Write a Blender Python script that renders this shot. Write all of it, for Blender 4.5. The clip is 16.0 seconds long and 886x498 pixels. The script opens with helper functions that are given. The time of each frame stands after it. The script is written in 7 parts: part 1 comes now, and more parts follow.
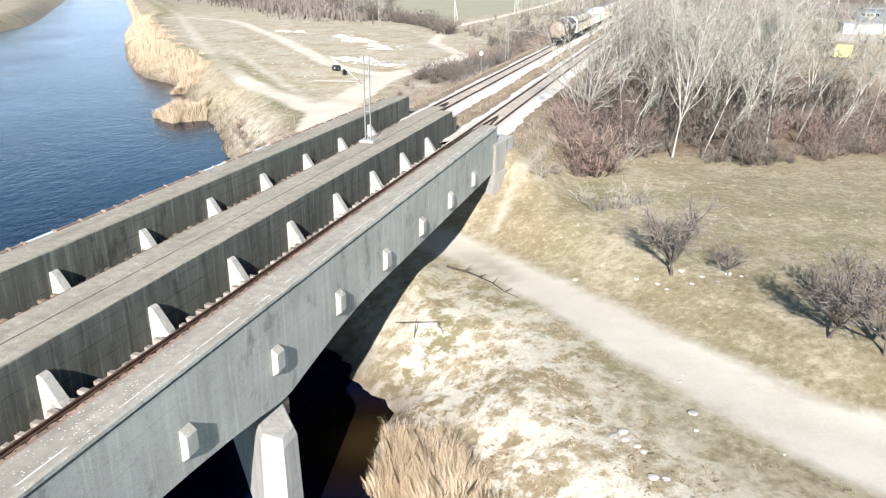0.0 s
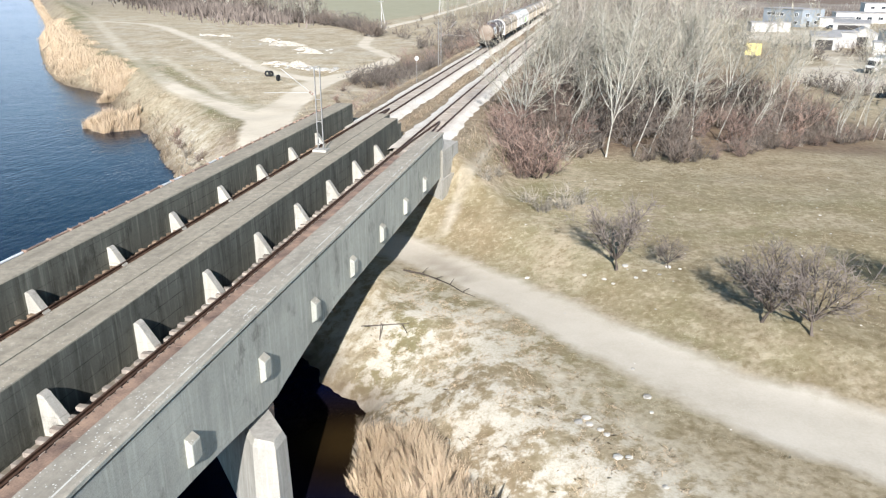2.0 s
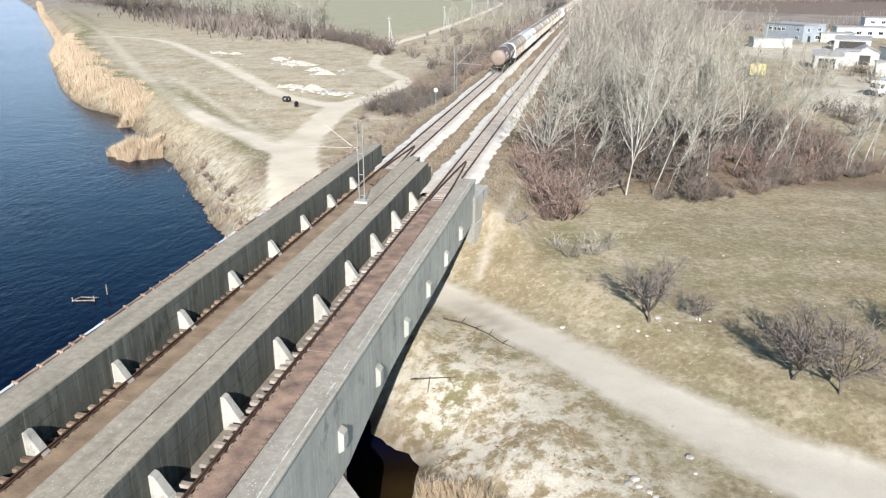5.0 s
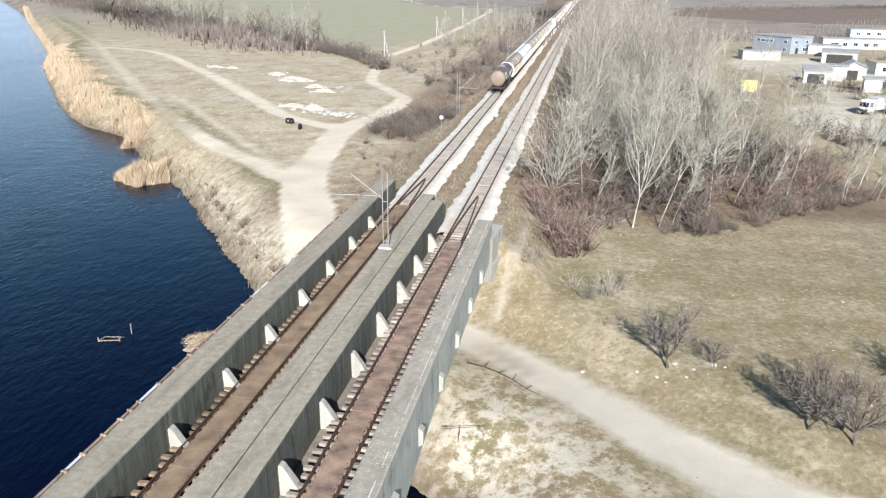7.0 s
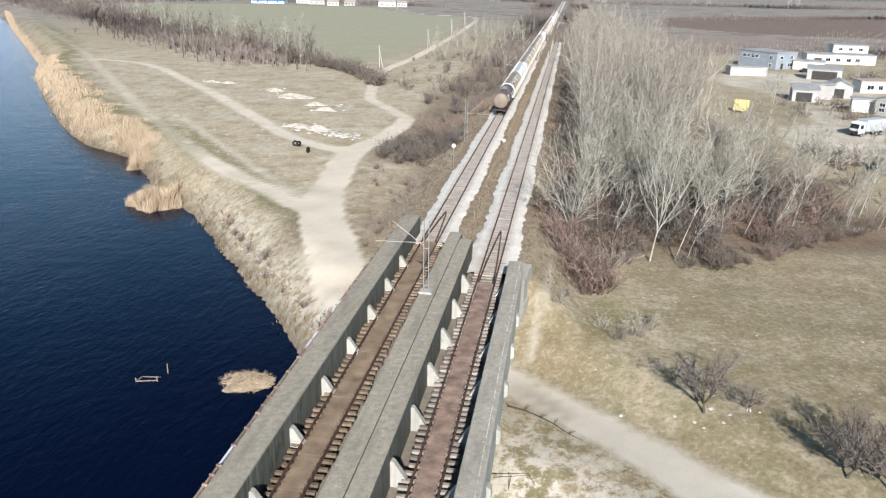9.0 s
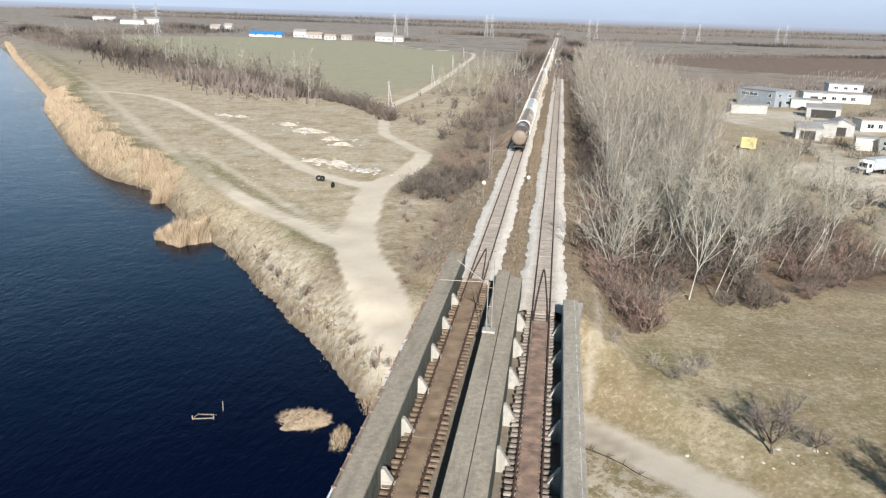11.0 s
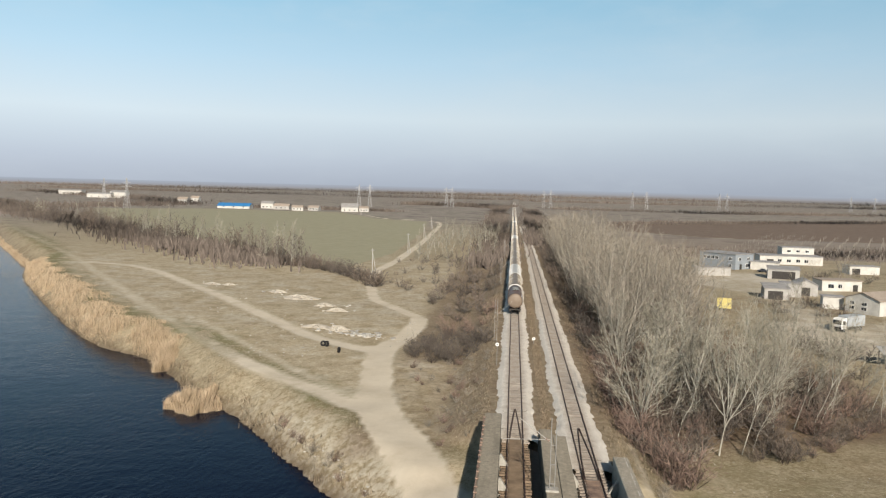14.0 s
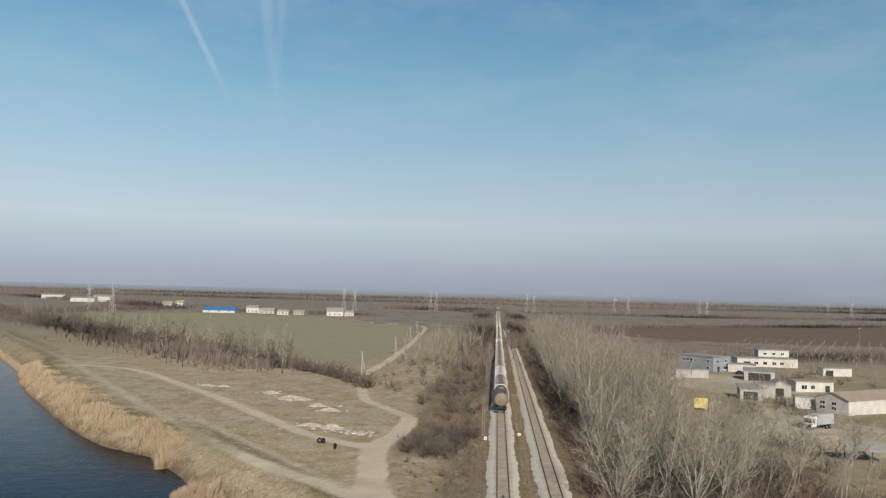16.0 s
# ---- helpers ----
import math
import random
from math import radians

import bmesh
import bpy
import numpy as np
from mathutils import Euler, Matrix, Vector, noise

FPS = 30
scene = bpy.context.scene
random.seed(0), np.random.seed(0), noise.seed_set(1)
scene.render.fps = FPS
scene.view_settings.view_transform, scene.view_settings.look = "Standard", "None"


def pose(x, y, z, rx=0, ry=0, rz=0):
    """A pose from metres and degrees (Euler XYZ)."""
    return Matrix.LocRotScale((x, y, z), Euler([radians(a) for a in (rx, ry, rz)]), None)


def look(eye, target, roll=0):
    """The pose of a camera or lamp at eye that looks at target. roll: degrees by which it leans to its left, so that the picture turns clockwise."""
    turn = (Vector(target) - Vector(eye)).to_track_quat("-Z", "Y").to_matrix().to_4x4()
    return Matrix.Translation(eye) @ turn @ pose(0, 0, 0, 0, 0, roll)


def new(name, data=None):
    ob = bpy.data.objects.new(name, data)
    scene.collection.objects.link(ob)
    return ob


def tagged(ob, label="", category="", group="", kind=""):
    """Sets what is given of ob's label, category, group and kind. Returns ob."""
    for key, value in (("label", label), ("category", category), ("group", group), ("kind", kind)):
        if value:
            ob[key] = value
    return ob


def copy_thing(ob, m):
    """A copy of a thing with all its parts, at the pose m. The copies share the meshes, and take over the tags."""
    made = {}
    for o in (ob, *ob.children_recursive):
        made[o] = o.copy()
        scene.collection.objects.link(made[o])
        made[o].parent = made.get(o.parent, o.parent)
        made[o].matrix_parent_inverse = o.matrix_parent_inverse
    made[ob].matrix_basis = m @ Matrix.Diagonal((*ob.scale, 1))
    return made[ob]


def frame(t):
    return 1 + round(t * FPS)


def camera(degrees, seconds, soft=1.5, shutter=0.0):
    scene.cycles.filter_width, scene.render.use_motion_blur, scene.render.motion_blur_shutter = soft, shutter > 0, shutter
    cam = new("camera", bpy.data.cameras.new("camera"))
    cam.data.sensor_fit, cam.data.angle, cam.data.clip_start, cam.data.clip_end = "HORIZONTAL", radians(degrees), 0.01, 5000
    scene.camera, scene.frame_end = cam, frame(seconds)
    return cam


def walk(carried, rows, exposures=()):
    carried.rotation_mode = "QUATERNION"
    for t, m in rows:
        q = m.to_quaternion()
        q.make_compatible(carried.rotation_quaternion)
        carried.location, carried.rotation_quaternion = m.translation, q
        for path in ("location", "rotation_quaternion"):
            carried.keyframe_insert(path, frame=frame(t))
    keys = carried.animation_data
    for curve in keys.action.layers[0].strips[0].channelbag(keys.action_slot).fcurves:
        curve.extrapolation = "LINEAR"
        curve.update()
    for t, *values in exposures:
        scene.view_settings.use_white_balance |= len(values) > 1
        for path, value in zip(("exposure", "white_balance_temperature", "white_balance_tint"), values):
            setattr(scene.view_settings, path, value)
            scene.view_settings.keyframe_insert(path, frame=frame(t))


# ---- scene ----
cam = camera(61.0, 16.0, 1.25)
PATH = [
    (0, (19.043, 0.193, 12.373), (18.46, 2.035, 11.657), 0.3),
    (0.5, (18.872, -0.479, 12.479), (18.424, 1.398, 11.761), 0.1),
    (1, (18.591, -1.003, 12.561), (18.184, 0.884, 11.843), 0.1),
    (1.5, (18.23, -1.42, 12.743), (17.832, 0.469, 12.025), 0.1),
    (2, (17.861, -1.85, 13.285), (17.465, 0.04, 12.568), 0.2),
    (2.5, (17.444, -2.216, 13.931), (17.048, -0.325, 13.215), 0.2),
    (3, (16.935, -2.573, 14.514), (16.536, -0.681, 13.801), 0.3),
    (3.5, (16.513, -2.862, 15.037), (16.113, -0.971, 14.324), 0.3),
    (4, (16.084, -3.135, 15.565), (15.685, -1.243, 14.856), 0.3),
    (4.2, (15.912, -3.237, 15.666), (15.514, -1.342, 14.962), 0.4),
    (6.3, (14.05, -3.967, 19.379), (13.671, -2.072, 18.667), 0.1),
    (6.5, (13.688, -4.272, 19.512), (13.318, -2.373, 18.807), 0.5),
    (7, (12.954, -4.414, 20.452), (12.599, -2.511, 19.749), 0.6),
    (7.5, (12.085, -4.561, 21.29), (11.745, -2.654, 20.592), 0.8),
    (8, (11.042, -4.806, 22.155), (10.718, -2.895, 21.457), 0.9),
    (8.5, (9.924, -5.139, 22.937), (9.618, -3.223, 22.242), 1.0),
    (9, (8.635, -5.462, 23.784), (8.333, -3.546, 23.091), 1.2),
    (9.2, (7.995, -5.627, 23.991), (7.695, -3.708, 23.303), 1.2),
    (11.3, (2.253, -6.889, 24.456), (1.978, -4.93, 23.882), 1.9),
    (11.5, (1.6, -6.983, 24.492), (1.33, -5.014, 23.948), 1.9),
    (12, (-0.106, -7.371, 24.411), (-0.367, -5.383, 23.942), 2.0),
    (12.5, (-1.72, -7.57, 24.417), (-1.966, -5.564, 24.022), 1.7),
    (13, (-2.975, -7.84, 24.333), (-3.202, -5.817, 24.018), 1.7),
    (13.5, (-3.802, -8.67, 24.315), (-4.01, -6.635, 24.076), 1.5),
    (14, (-4.301, -10.092, 24.278), (-4.49, -8.047, 24.113), 1.4),
    (14.5, (-4.567, -12.072, 24.231), (-4.747, -10.022, 24.139), 1.4),
    (15, (-4.668, -14.649, 24.276), (-4.838, -12.595, 24.254), 1.4),
    (15.5, (-4.665, -17.55, 24.334), (-4.823, -15.497, 24.383), 1.3),
    (16, (-4.623, -20.838, 24.344), (-4.774, -18.787, 24.465), 1.4),
]
EXPOSURES = [(0, 1.44, 5900, 10), (0.7, 1.3, 5920, 10), (2, 1.19, 5950, 10), (4, 1.15, 5950, 10), (7, 1.18, 5890, 10), (9, 0.97, 5920, 10), (11.5, 0.85, 6320, 10), (12.5, 0.6, 6530, 10), (14, 0.4, 6880, 10), (15, 0.36, 7000, 10), (16, 0.04, 6800, 10)]
walk(cam, [(t, look(eye, target, roll)) for t, eye, target, roll in PATH], EXPOSURES)

# ---------------------------------------------------------------- sky and sun
SUN_DIR = Vector((0.36, -1.9, 1.0)).normalized()
SUN_EL = math.asin(SUN_DIR.z)
SUN_AZ = math.atan2(SUN_DIR.x, SUN_DIR.y)

# plane normal of each trail, heights between which it fades in, half width, strength
TRAILS = [((-0.8671, -0.207, -0.4532), 0.23, 0.30, 0.006, 0.32),
          ((-0.956, -0.2597, -0.1364), 0.17, 0.40, 0.012, 0.2),
          ((-0.9533, -0.301, 0.0259), 0.20, 0.40, 0.008, 0.15)]


def make_world():
    world = bpy.data.worlds.new("sky")
    scene.world = world
    world.use_nodes = True
    nt = world.node_tree
    nt.nodes.clear()
    out = nt.nodes.new("ShaderNodeOutputWorld")
    bg = nt.nodes.new("ShaderNodeBackground")
    sky = nt.nodes.new("ShaderNodeTexSky")
    sky.sky_type = "NISHITA"
    sky.sun_disc = False
    sky.sun_elevation = SUN_EL
    sky.sun_rotation = SUN_AZ
    sky.air_density = 1.0
    sky.dust_density = 0.8
    sky.ozone_density = 2.0
    # winter haze lies along the horizon and thins out upwards
    geo = nt.nodes.new("ShaderNodeTexCoord")
    sep = nt.nodes.new("ShaderNodeSeparateXYZ")
    nt.links.new(geo.outputs["Generated"], sep.inputs[0])
    haze = nt.nodes.new("ShaderNodeValToRGB")
    els = haze.color_ramp.elements
    stops = ((0.0, (6.2, 7.2, 9.0), 0.97), (0.03, (7.4, 8.7, 10.7), 0.97), (0.088, (9.8, 11.9, 13.7), 0.97), (0.16, (7.3, 10.8, 13.8), 0.97), (0.255, (4.4, 8.8, 12.4), 0.97), (0.37, (2.2, 5.8, 10.2), 0.97), (0.5, (0.9, 1.7, 3.0), 0.97), (1.0, (0.14, 0.24, 0.45), 0.97))
    while len(els) < len(stops):
        els.new(0.5)
    for e, (pos, col, a) in zip(els, stops):
        e.position, e.color = pos, (*col, a)
    nt.links.new(sep.outputs["Z"], haze.inputs["Fac"])
    blend = nt.nodes.new("ShaderNodeMix")
    blend.data_type = "RGBA"
    nt.links.new(haze.outputs["Alpha"], blend.inputs["Factor"])
    nt.links.new(sky.outputs[0], blend.inputs["A"])
    nt.links.new(haze.outputs["Color"], blend.inputs["B"])
    bg.inputs["Strength"].default_value = 0.05
    # the haze is a little thicker in the west, and thin veils of high cloud lie across it
    west = nt.nodes.new("ShaderNodeMapRange")
    for k, v in ((1, -0.5), (2, 0.6), (3, 1.06), (4, 0.84)):
        west.inputs[k].default_value = v
    nt.links.new(sep.outputs["X"], west.inputs[0])
    shade = nt.nodes.new("ShaderNodeVectorMath")
    shade.operation = "SCALE"
    nt.links.new(blend.outputs["Result"], shade.inputs[0])
    nt.links.new(west.outputs[0], shade.inputs["Scale"])
    place = nt.nodes.new("ShaderNodeMapping")
    place.inputs["Scale"].default_value = (2.2, 1.2, 7.0)
    place.inputs["Rotation"].default_value = (0.0, 0.22, 0.3)
    nt.links.new(geo.outputs["Generated"], place.inputs["Vector"])
    veil = nt.nodes.new("ShaderNodeTexNoise")
    veil.inputs["Scale"].default_value = 1.6
    veil.inputs["Detail"].default_value = 7.0
    veil.inputs["Roughness"].default_value = 0.62
    nt.links.new(place.outputs[0], veil.inputs["Vector"])
    thin = nt.nodes.new("ShaderNodeMapRange")
    thin.interpolation_type = "SMOOTHSTEP"
    for k, v in ((1, 0.42), (2, 0.74), (3, 0.0), (4, 0.22)):
        thin.inputs[k].default_value = v
    nt.links.new(veil.outputs["Fac"], thin.inputs[0])
    cloud = nt.nodes.new("ShaderNodeMix")
    cloud.data_type = "RGBA"
    nt.links.new(thin.outputs[0], cloud.inputs["Factor"])
    nt.links.new(shade.outputs[0], cloud.inputs["A"])
    cloud.inputs["B"].default_value = (9.8, 11.4, 12.8, 1)
    # two old vapour trails, spread out by the wind
    last = cloud.outputs["Result"]
    for normal, lo, hi, width, power in TRAILS:
        dot = nt.nodes.new("ShaderNodeVectorMath")
        dot.operation = "DOT_PRODUCT"
        nt.links.new(geo.outputs["Generated"], dot.inputs[0])
        dot.inputs[1].default_value = normal
        off = nt.nodes.new("ShaderNodeMath")
        off.operation = "ABSOLUTE"
        nt.links.new(dot.outputs["Value"], off.inputs[0])
        across = nt.nodes.new("ShaderNodeMapRange")
        across.interpolation_type = "SMOOTHSTEP"
        for k, v in ((1, 0.0), (2, width), (3, power), (4, 0.0)):
            across.inputs[k].default_value = v
        nt.links.new(off.outputs[0], across.inputs[0])
        along = nt.nodes.new("ShaderNodeMapRange")
        along.interpolation_type = "SMOOTHSTEP"
        for k, v in ((1, lo), (2, hi), (3, 0.0), (4, 1.0)):
            along.inputs[k].default_value = v
        nt.links.new(sep.outputs["Z"], along.inputs[0])
        fade = nt.nodes.new("ShaderNodeMapRange")
        fade.interpolation_type = "SMOOTHSTEP"
        for k, v in ((1, 0.42), (2, 0.5), (3, 1.0), (4, 0.0)):
            fade.inputs[k].default_value = v
        nt.links.new(sep.outputs["Z"], fade.inputs[0])
        north = nt.nodes.new("ShaderNodeMath")
        north.operation = "GREATER_THAN"
        nt.links.new(sep.outputs["Y"], north.inputs[0])
        fac = nt.nodes.new("ShaderNodeMath")
        fac.operation = "MULTIPLY"
        nt.links.new(across.outputs[0], fac.inputs[0])
        nt.links.new(along.outputs[0], fac.inputs[1])
        fac2 = nt.nodes.new("ShaderNodeMath")
        fac2.operation = "MULTIPLY"
        nt.links.new(fac.outputs[0], fac2.inputs[0])
        nt.links.new(north.outputs[0], fac2.inputs[1])
        fac3 = nt.nodes.new("ShaderNodeMath")
        fac3.operation = "MULTIPLY"
        nt.links.new(fac2.outputs[0], fac3.inputs[0])
        nt.links.new(fade.outputs[0], fac3.inputs[1])
        trail = nt.nodes.new("ShaderNodeMix")
        trail.data_type = "RGBA"
        nt.links.new(fac3.outputs[0], trail.inputs["Factor"])
        nt.links.new(last, trail.inputs["A"])
        trail.inputs["B"].default_value = (11.0, 13.0, 15.0, 1)
        last = trail.outputs["Result"]
    nt.links.new(last, bg.inputs["Color"])
    nt.links.new(bg.outputs[0], out.inputs["Surface"])


make_world()
sun_data = bpy.data.lights.new("sun", "SUN")
sun_data.energy = 4.8
sun_data.angle = radians(0.6)
sun_data.color = (1.0, 0.94, 0.865)
sun = new("sun", sun_data)
sun.matrix_basis = look(SUN_DIR * 300, (0, 0, 0))

# ---------------------------------------------------------------- materials
def nodes_of(name):
    m = bpy.data.materials.new(name)
    m.use_nodes = True
    nt = m.node_tree
    return m, nt, nt.nodes["Principled BSDF"]


def noise_node(nt, scale, detail=6.0, rough=0.6, coord=None, stretch=(1, 1, 1)):
    tex = nt.nodes.new("ShaderNodeTexNoise")
    tex.inputs["Scale"].default_value = scale
    tex.inputs["Detail"].default_value = detail
    tex.inputs["Roughness"].default_value = rough
    if coord is not None:
        mp = nt.nodes.new("ShaderNodeMapping")
        mp.inputs["Scale"].default_value = stretch
        nt.links.new(coord, mp.inputs["Vector"])
        nt.links.new(mp.outputs[0], tex.inputs["Vector"])
    return tex.outputs["Fac"]


def ramp(nt, fac, stops):
    r = nt.nodes.new("ShaderNodeValToRGB")
    els = r.color_ramp.elements
    while len(els) < len(stops):
        els.new(0.5)
    for e, (pos, col) in zip(els, stops):
        e.position = pos
        e.color = (*col, 1) if not isinstance(col, (int, float)) else (col, col, col, 1)
    nt.links.new(fac, r.inputs["Fac"])
    return r.outputs["Color"]


def mix(nt, fac, a, b, mode="MIX"):
    n = nt.nodes.new("ShaderNodeMix")
    n.data_type = "RGBA"
    n.blend_type = mode
    for sock, v in ((n.inputs["Factor"], fac), (n.inputs["A"], a), (n.inputs["B"], b)):
        if isinstance(v, bpy.types.NodeSocket):
            nt.links.new(v, sock)
        elif isinstance(v, (int, float)):
            sock.default_value = v if sock.type == "VALUE" else (v, v, v, 1)
        else:
            sock.default_value = (*v, 1)
    return n.outputs["Result"]


def math_node(nt, op, a, b=0.0, clamp=False):
    n = nt.nodes.new("ShaderNodeMath")
    n.operation = op
    n.use_clamp = clamp
    for sock, v in zip(n.inputs, (a, b)):
        if isinstance(v, bpy.types.NodeSocket):
            nt.links.new(v, sock)
        else:
            sock.default_value = v
    return n.outputs[0]


def bump(nt, bsdf, height, strength, distance):
    b = nt.nodes.new("ShaderNodeBump")
    b.inputs["Strength"].default_value = strength
    b.inputs["Distance"].default_value = distance
    nt.links.new(height, b.inputs["Height"])
    nt.links.new(b.outputs[0], bsdf.inputs["Normal"])


def world_coord(nt):
    return nt.nodes.new("ShaderNodeNewGeometry").outputs["Position"]


def object_coord(nt):
    return nt.nodes.new("ShaderNodeTexCoord").outputs["Object"]


def attr(nt, name):
    a = nt.nodes.new("ShaderNodeAttribute")
    a.attribute_name = name
    return a.outputs["Fac"]


def random_value(nt):
    return nt.nodes.new("ShaderNodeObjectInfo").outputs["Random"]


def island_value(nt):
    return nt.nodes.new("ShaderNodeNewGeometry").outputs["Random Per Island"]


def plain(name, dark, light, rough=0.8, scale=3.0, metal=0.0, fine=30.0, bumpy=0.3, depth=0.01, vary=None, local=False, spread=(0.65, 1.25)):
    """A surface between two colours, with coarse stains and fine grain."""
    m, nt, bsdf = nodes_of(name)
    co = object_coord(nt) if local else world_coord(nt)
    big = noise_node(nt, scale, 5, 0.6, co)
    small = noise_node(nt, fine, 4, 0.7, co)
    fac = math_node(nt, "ADD", math_node(nt, "MULTIPLY", big, 0.7), math_node(nt, "MULTIPLY", small, 0.3))
    col = ramp(nt, fac, ((0.33, dark), (0.67, light)))
    if vary is not None:
        v = random_value(nt) if vary == "object" else island_value(nt)
        col = mix(nt, 1.0, col, ramp(nt, v, ((0.0, spread[0]), (1.0, spread[1]))), "MULTIPLY")
    nt.links.new(col, bsdf.inputs["Base Color"])
    bsdf.inputs["Roughness"].default_value = rough
    bsdf.inputs["Specular IOR Level"].default_value = 0.2 if rough > 0.78 else 0.45
    bsdf.inputs["Metallic"].default_value = metal
    if bumpy:
        bump(nt, bsdf, fac, bumpy, depth)
    return m


def concrete_material(name, base, stain, top_tone=(0.40, 0.37, 0.325), lichen=0.0, seam=None, streaky=1.0, board=1.0):
    m, nt, bsdf = nodes_of(name)
    co = world_coord(nt)
    xyz = nt.nodes.new("ShaderNodeSeparateXYZ")
    nt.links.new(co, xyz.inputs[0])
    blotch = noise_node(nt, 0.35, 6, 0.65, co)
    streak = noise_node(nt, 1.0, 5, 0.6, co, (1.6, 1.6, 0.12))
    thin = noise_node(nt, 3.2, 4, 0.6, co, (1.6, 1.6, 0.1))
    soot = noise_node(nt, 0.75, 6, 0.72, co, (1.0, 1.0, 0.6))
    grain = noise_node(nt, 25, 4, 0.7, co)
    spots = noise_node(nt, 2.6, 8, 0.75, co)
    col = ramp(nt, blotch, ((0.3, [c * 0.6 for c in base]), (0.68, base)))
    col = mix(nt, ramp(nt, streak, ((0.46, 0.0), (0.66, 0.8 * streaky))), col, stain)
    col = mix(nt, ramp(nt, thin, ((0.52, 0.0), (0.68, 0.6 * streaky))), col, [min(1, c * 1.8) for c in base])
    col = mix(nt, ramp(nt, spots, ((0.62, 0.0), (0.72, 0.5))), col, [min(1, c * 1.45) for c in base])
    col = mix(nt, ramp(nt, soot, ((0.56, 0.0), (0.68, 0.85))), col, [c * 0.5 for c in stain])
    col = mix(nt, 0.25, col, ramp(nt, grain, ((0.3, [c * 0.4 for c in base]), (0.7, [min(1, c * 1.7) for c in base]))))
    # joints left by the formwork boards, open in places
    wander = math_node(nt, "MULTIPLY", spots, 0.16)
    level = math_node(nt, "FRACT", math_node(nt, "ADD", math_node(nt, "MULTIPLY", xyz.outputs["Z"], 1.55), wander))
    upright = math_node(nt, "FRACT", math_node(nt, "ADD", math_node(nt, "MULTIPLY", xyz.outputs["Y"], 0.37), math_node(nt, "MULTIPLY", wander, 0.15)))
    j1 = math_node(nt, "MULTIPLY", ramp(nt, level, ((0.0, 1.0), (0.03, 1.0), (0.055, 0.0))), ramp(nt, blotch, ((0.42, 0.0), (0.62, 0.7))))
    j2 = math_node(nt, "MULTIPLY", ramp(nt, upright, ((0.0, 1.0), (0.008, 1.0), (0.016, 0.0))), ramp(nt, soot, ((0.45, 0.0), (0.62, 0.6))))
    joints = math_node(nt, "MULTIPLY", math_node(nt, "MAXIMUM", j1, j2), board)
    col = mix(nt, joints, col, [c * 0.3 for c in stain])
    # upward faces painted paler for the sun they catch; dust and lichen specks too
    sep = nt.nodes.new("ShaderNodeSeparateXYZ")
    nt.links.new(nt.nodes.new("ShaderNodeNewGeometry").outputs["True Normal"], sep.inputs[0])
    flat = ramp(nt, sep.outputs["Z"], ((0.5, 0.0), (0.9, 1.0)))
    top = ramp(nt, spots, ((0.3, [c * 0.62 for c in top_tone]), (0.58, top_tone), (0.74, [min(0.8, c * 1.4) for c in top_tone])))
    top = mix(nt, ramp(nt, noise_node(nt, 0.5, 5, 0.6, co, (2.5, 0.5, 1.0)), ((0.48, 0.0), (0.66, 0.6))), top, [c * 0.55 for c in top_tone])
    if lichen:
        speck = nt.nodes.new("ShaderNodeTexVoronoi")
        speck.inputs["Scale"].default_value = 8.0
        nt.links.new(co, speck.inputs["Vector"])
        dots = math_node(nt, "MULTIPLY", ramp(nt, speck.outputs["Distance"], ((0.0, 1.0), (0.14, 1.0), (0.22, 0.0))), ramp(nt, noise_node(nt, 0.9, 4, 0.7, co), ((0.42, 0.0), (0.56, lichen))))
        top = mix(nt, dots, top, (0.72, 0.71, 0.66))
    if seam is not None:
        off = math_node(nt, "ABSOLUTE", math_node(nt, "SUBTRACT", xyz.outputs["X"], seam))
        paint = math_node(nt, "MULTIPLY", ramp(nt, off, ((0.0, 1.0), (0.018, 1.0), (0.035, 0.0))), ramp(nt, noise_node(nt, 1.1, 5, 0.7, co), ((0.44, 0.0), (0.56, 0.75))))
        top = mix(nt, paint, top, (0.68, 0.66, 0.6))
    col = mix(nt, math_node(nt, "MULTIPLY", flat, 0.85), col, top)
    nt.links.new(col, bsdf.inputs["Base Color"])
    bsdf.inputs["Roughness"].default_value = 0.92
    bsdf.inputs["Specular IOR Level"].default_value = 0.15
    h = math_node(nt, "ADD", math_node(nt, "MULTIPLY", grain, 0.4), math_node(nt, "MULTIPLY", spots, 0.6))
    h = math_node(nt, "SUBTRACT", h, math_node(nt, "MULTIPLY", joints, 0.6))
    bump(nt, bsdf, h, 0.4, 0.02)
    return m


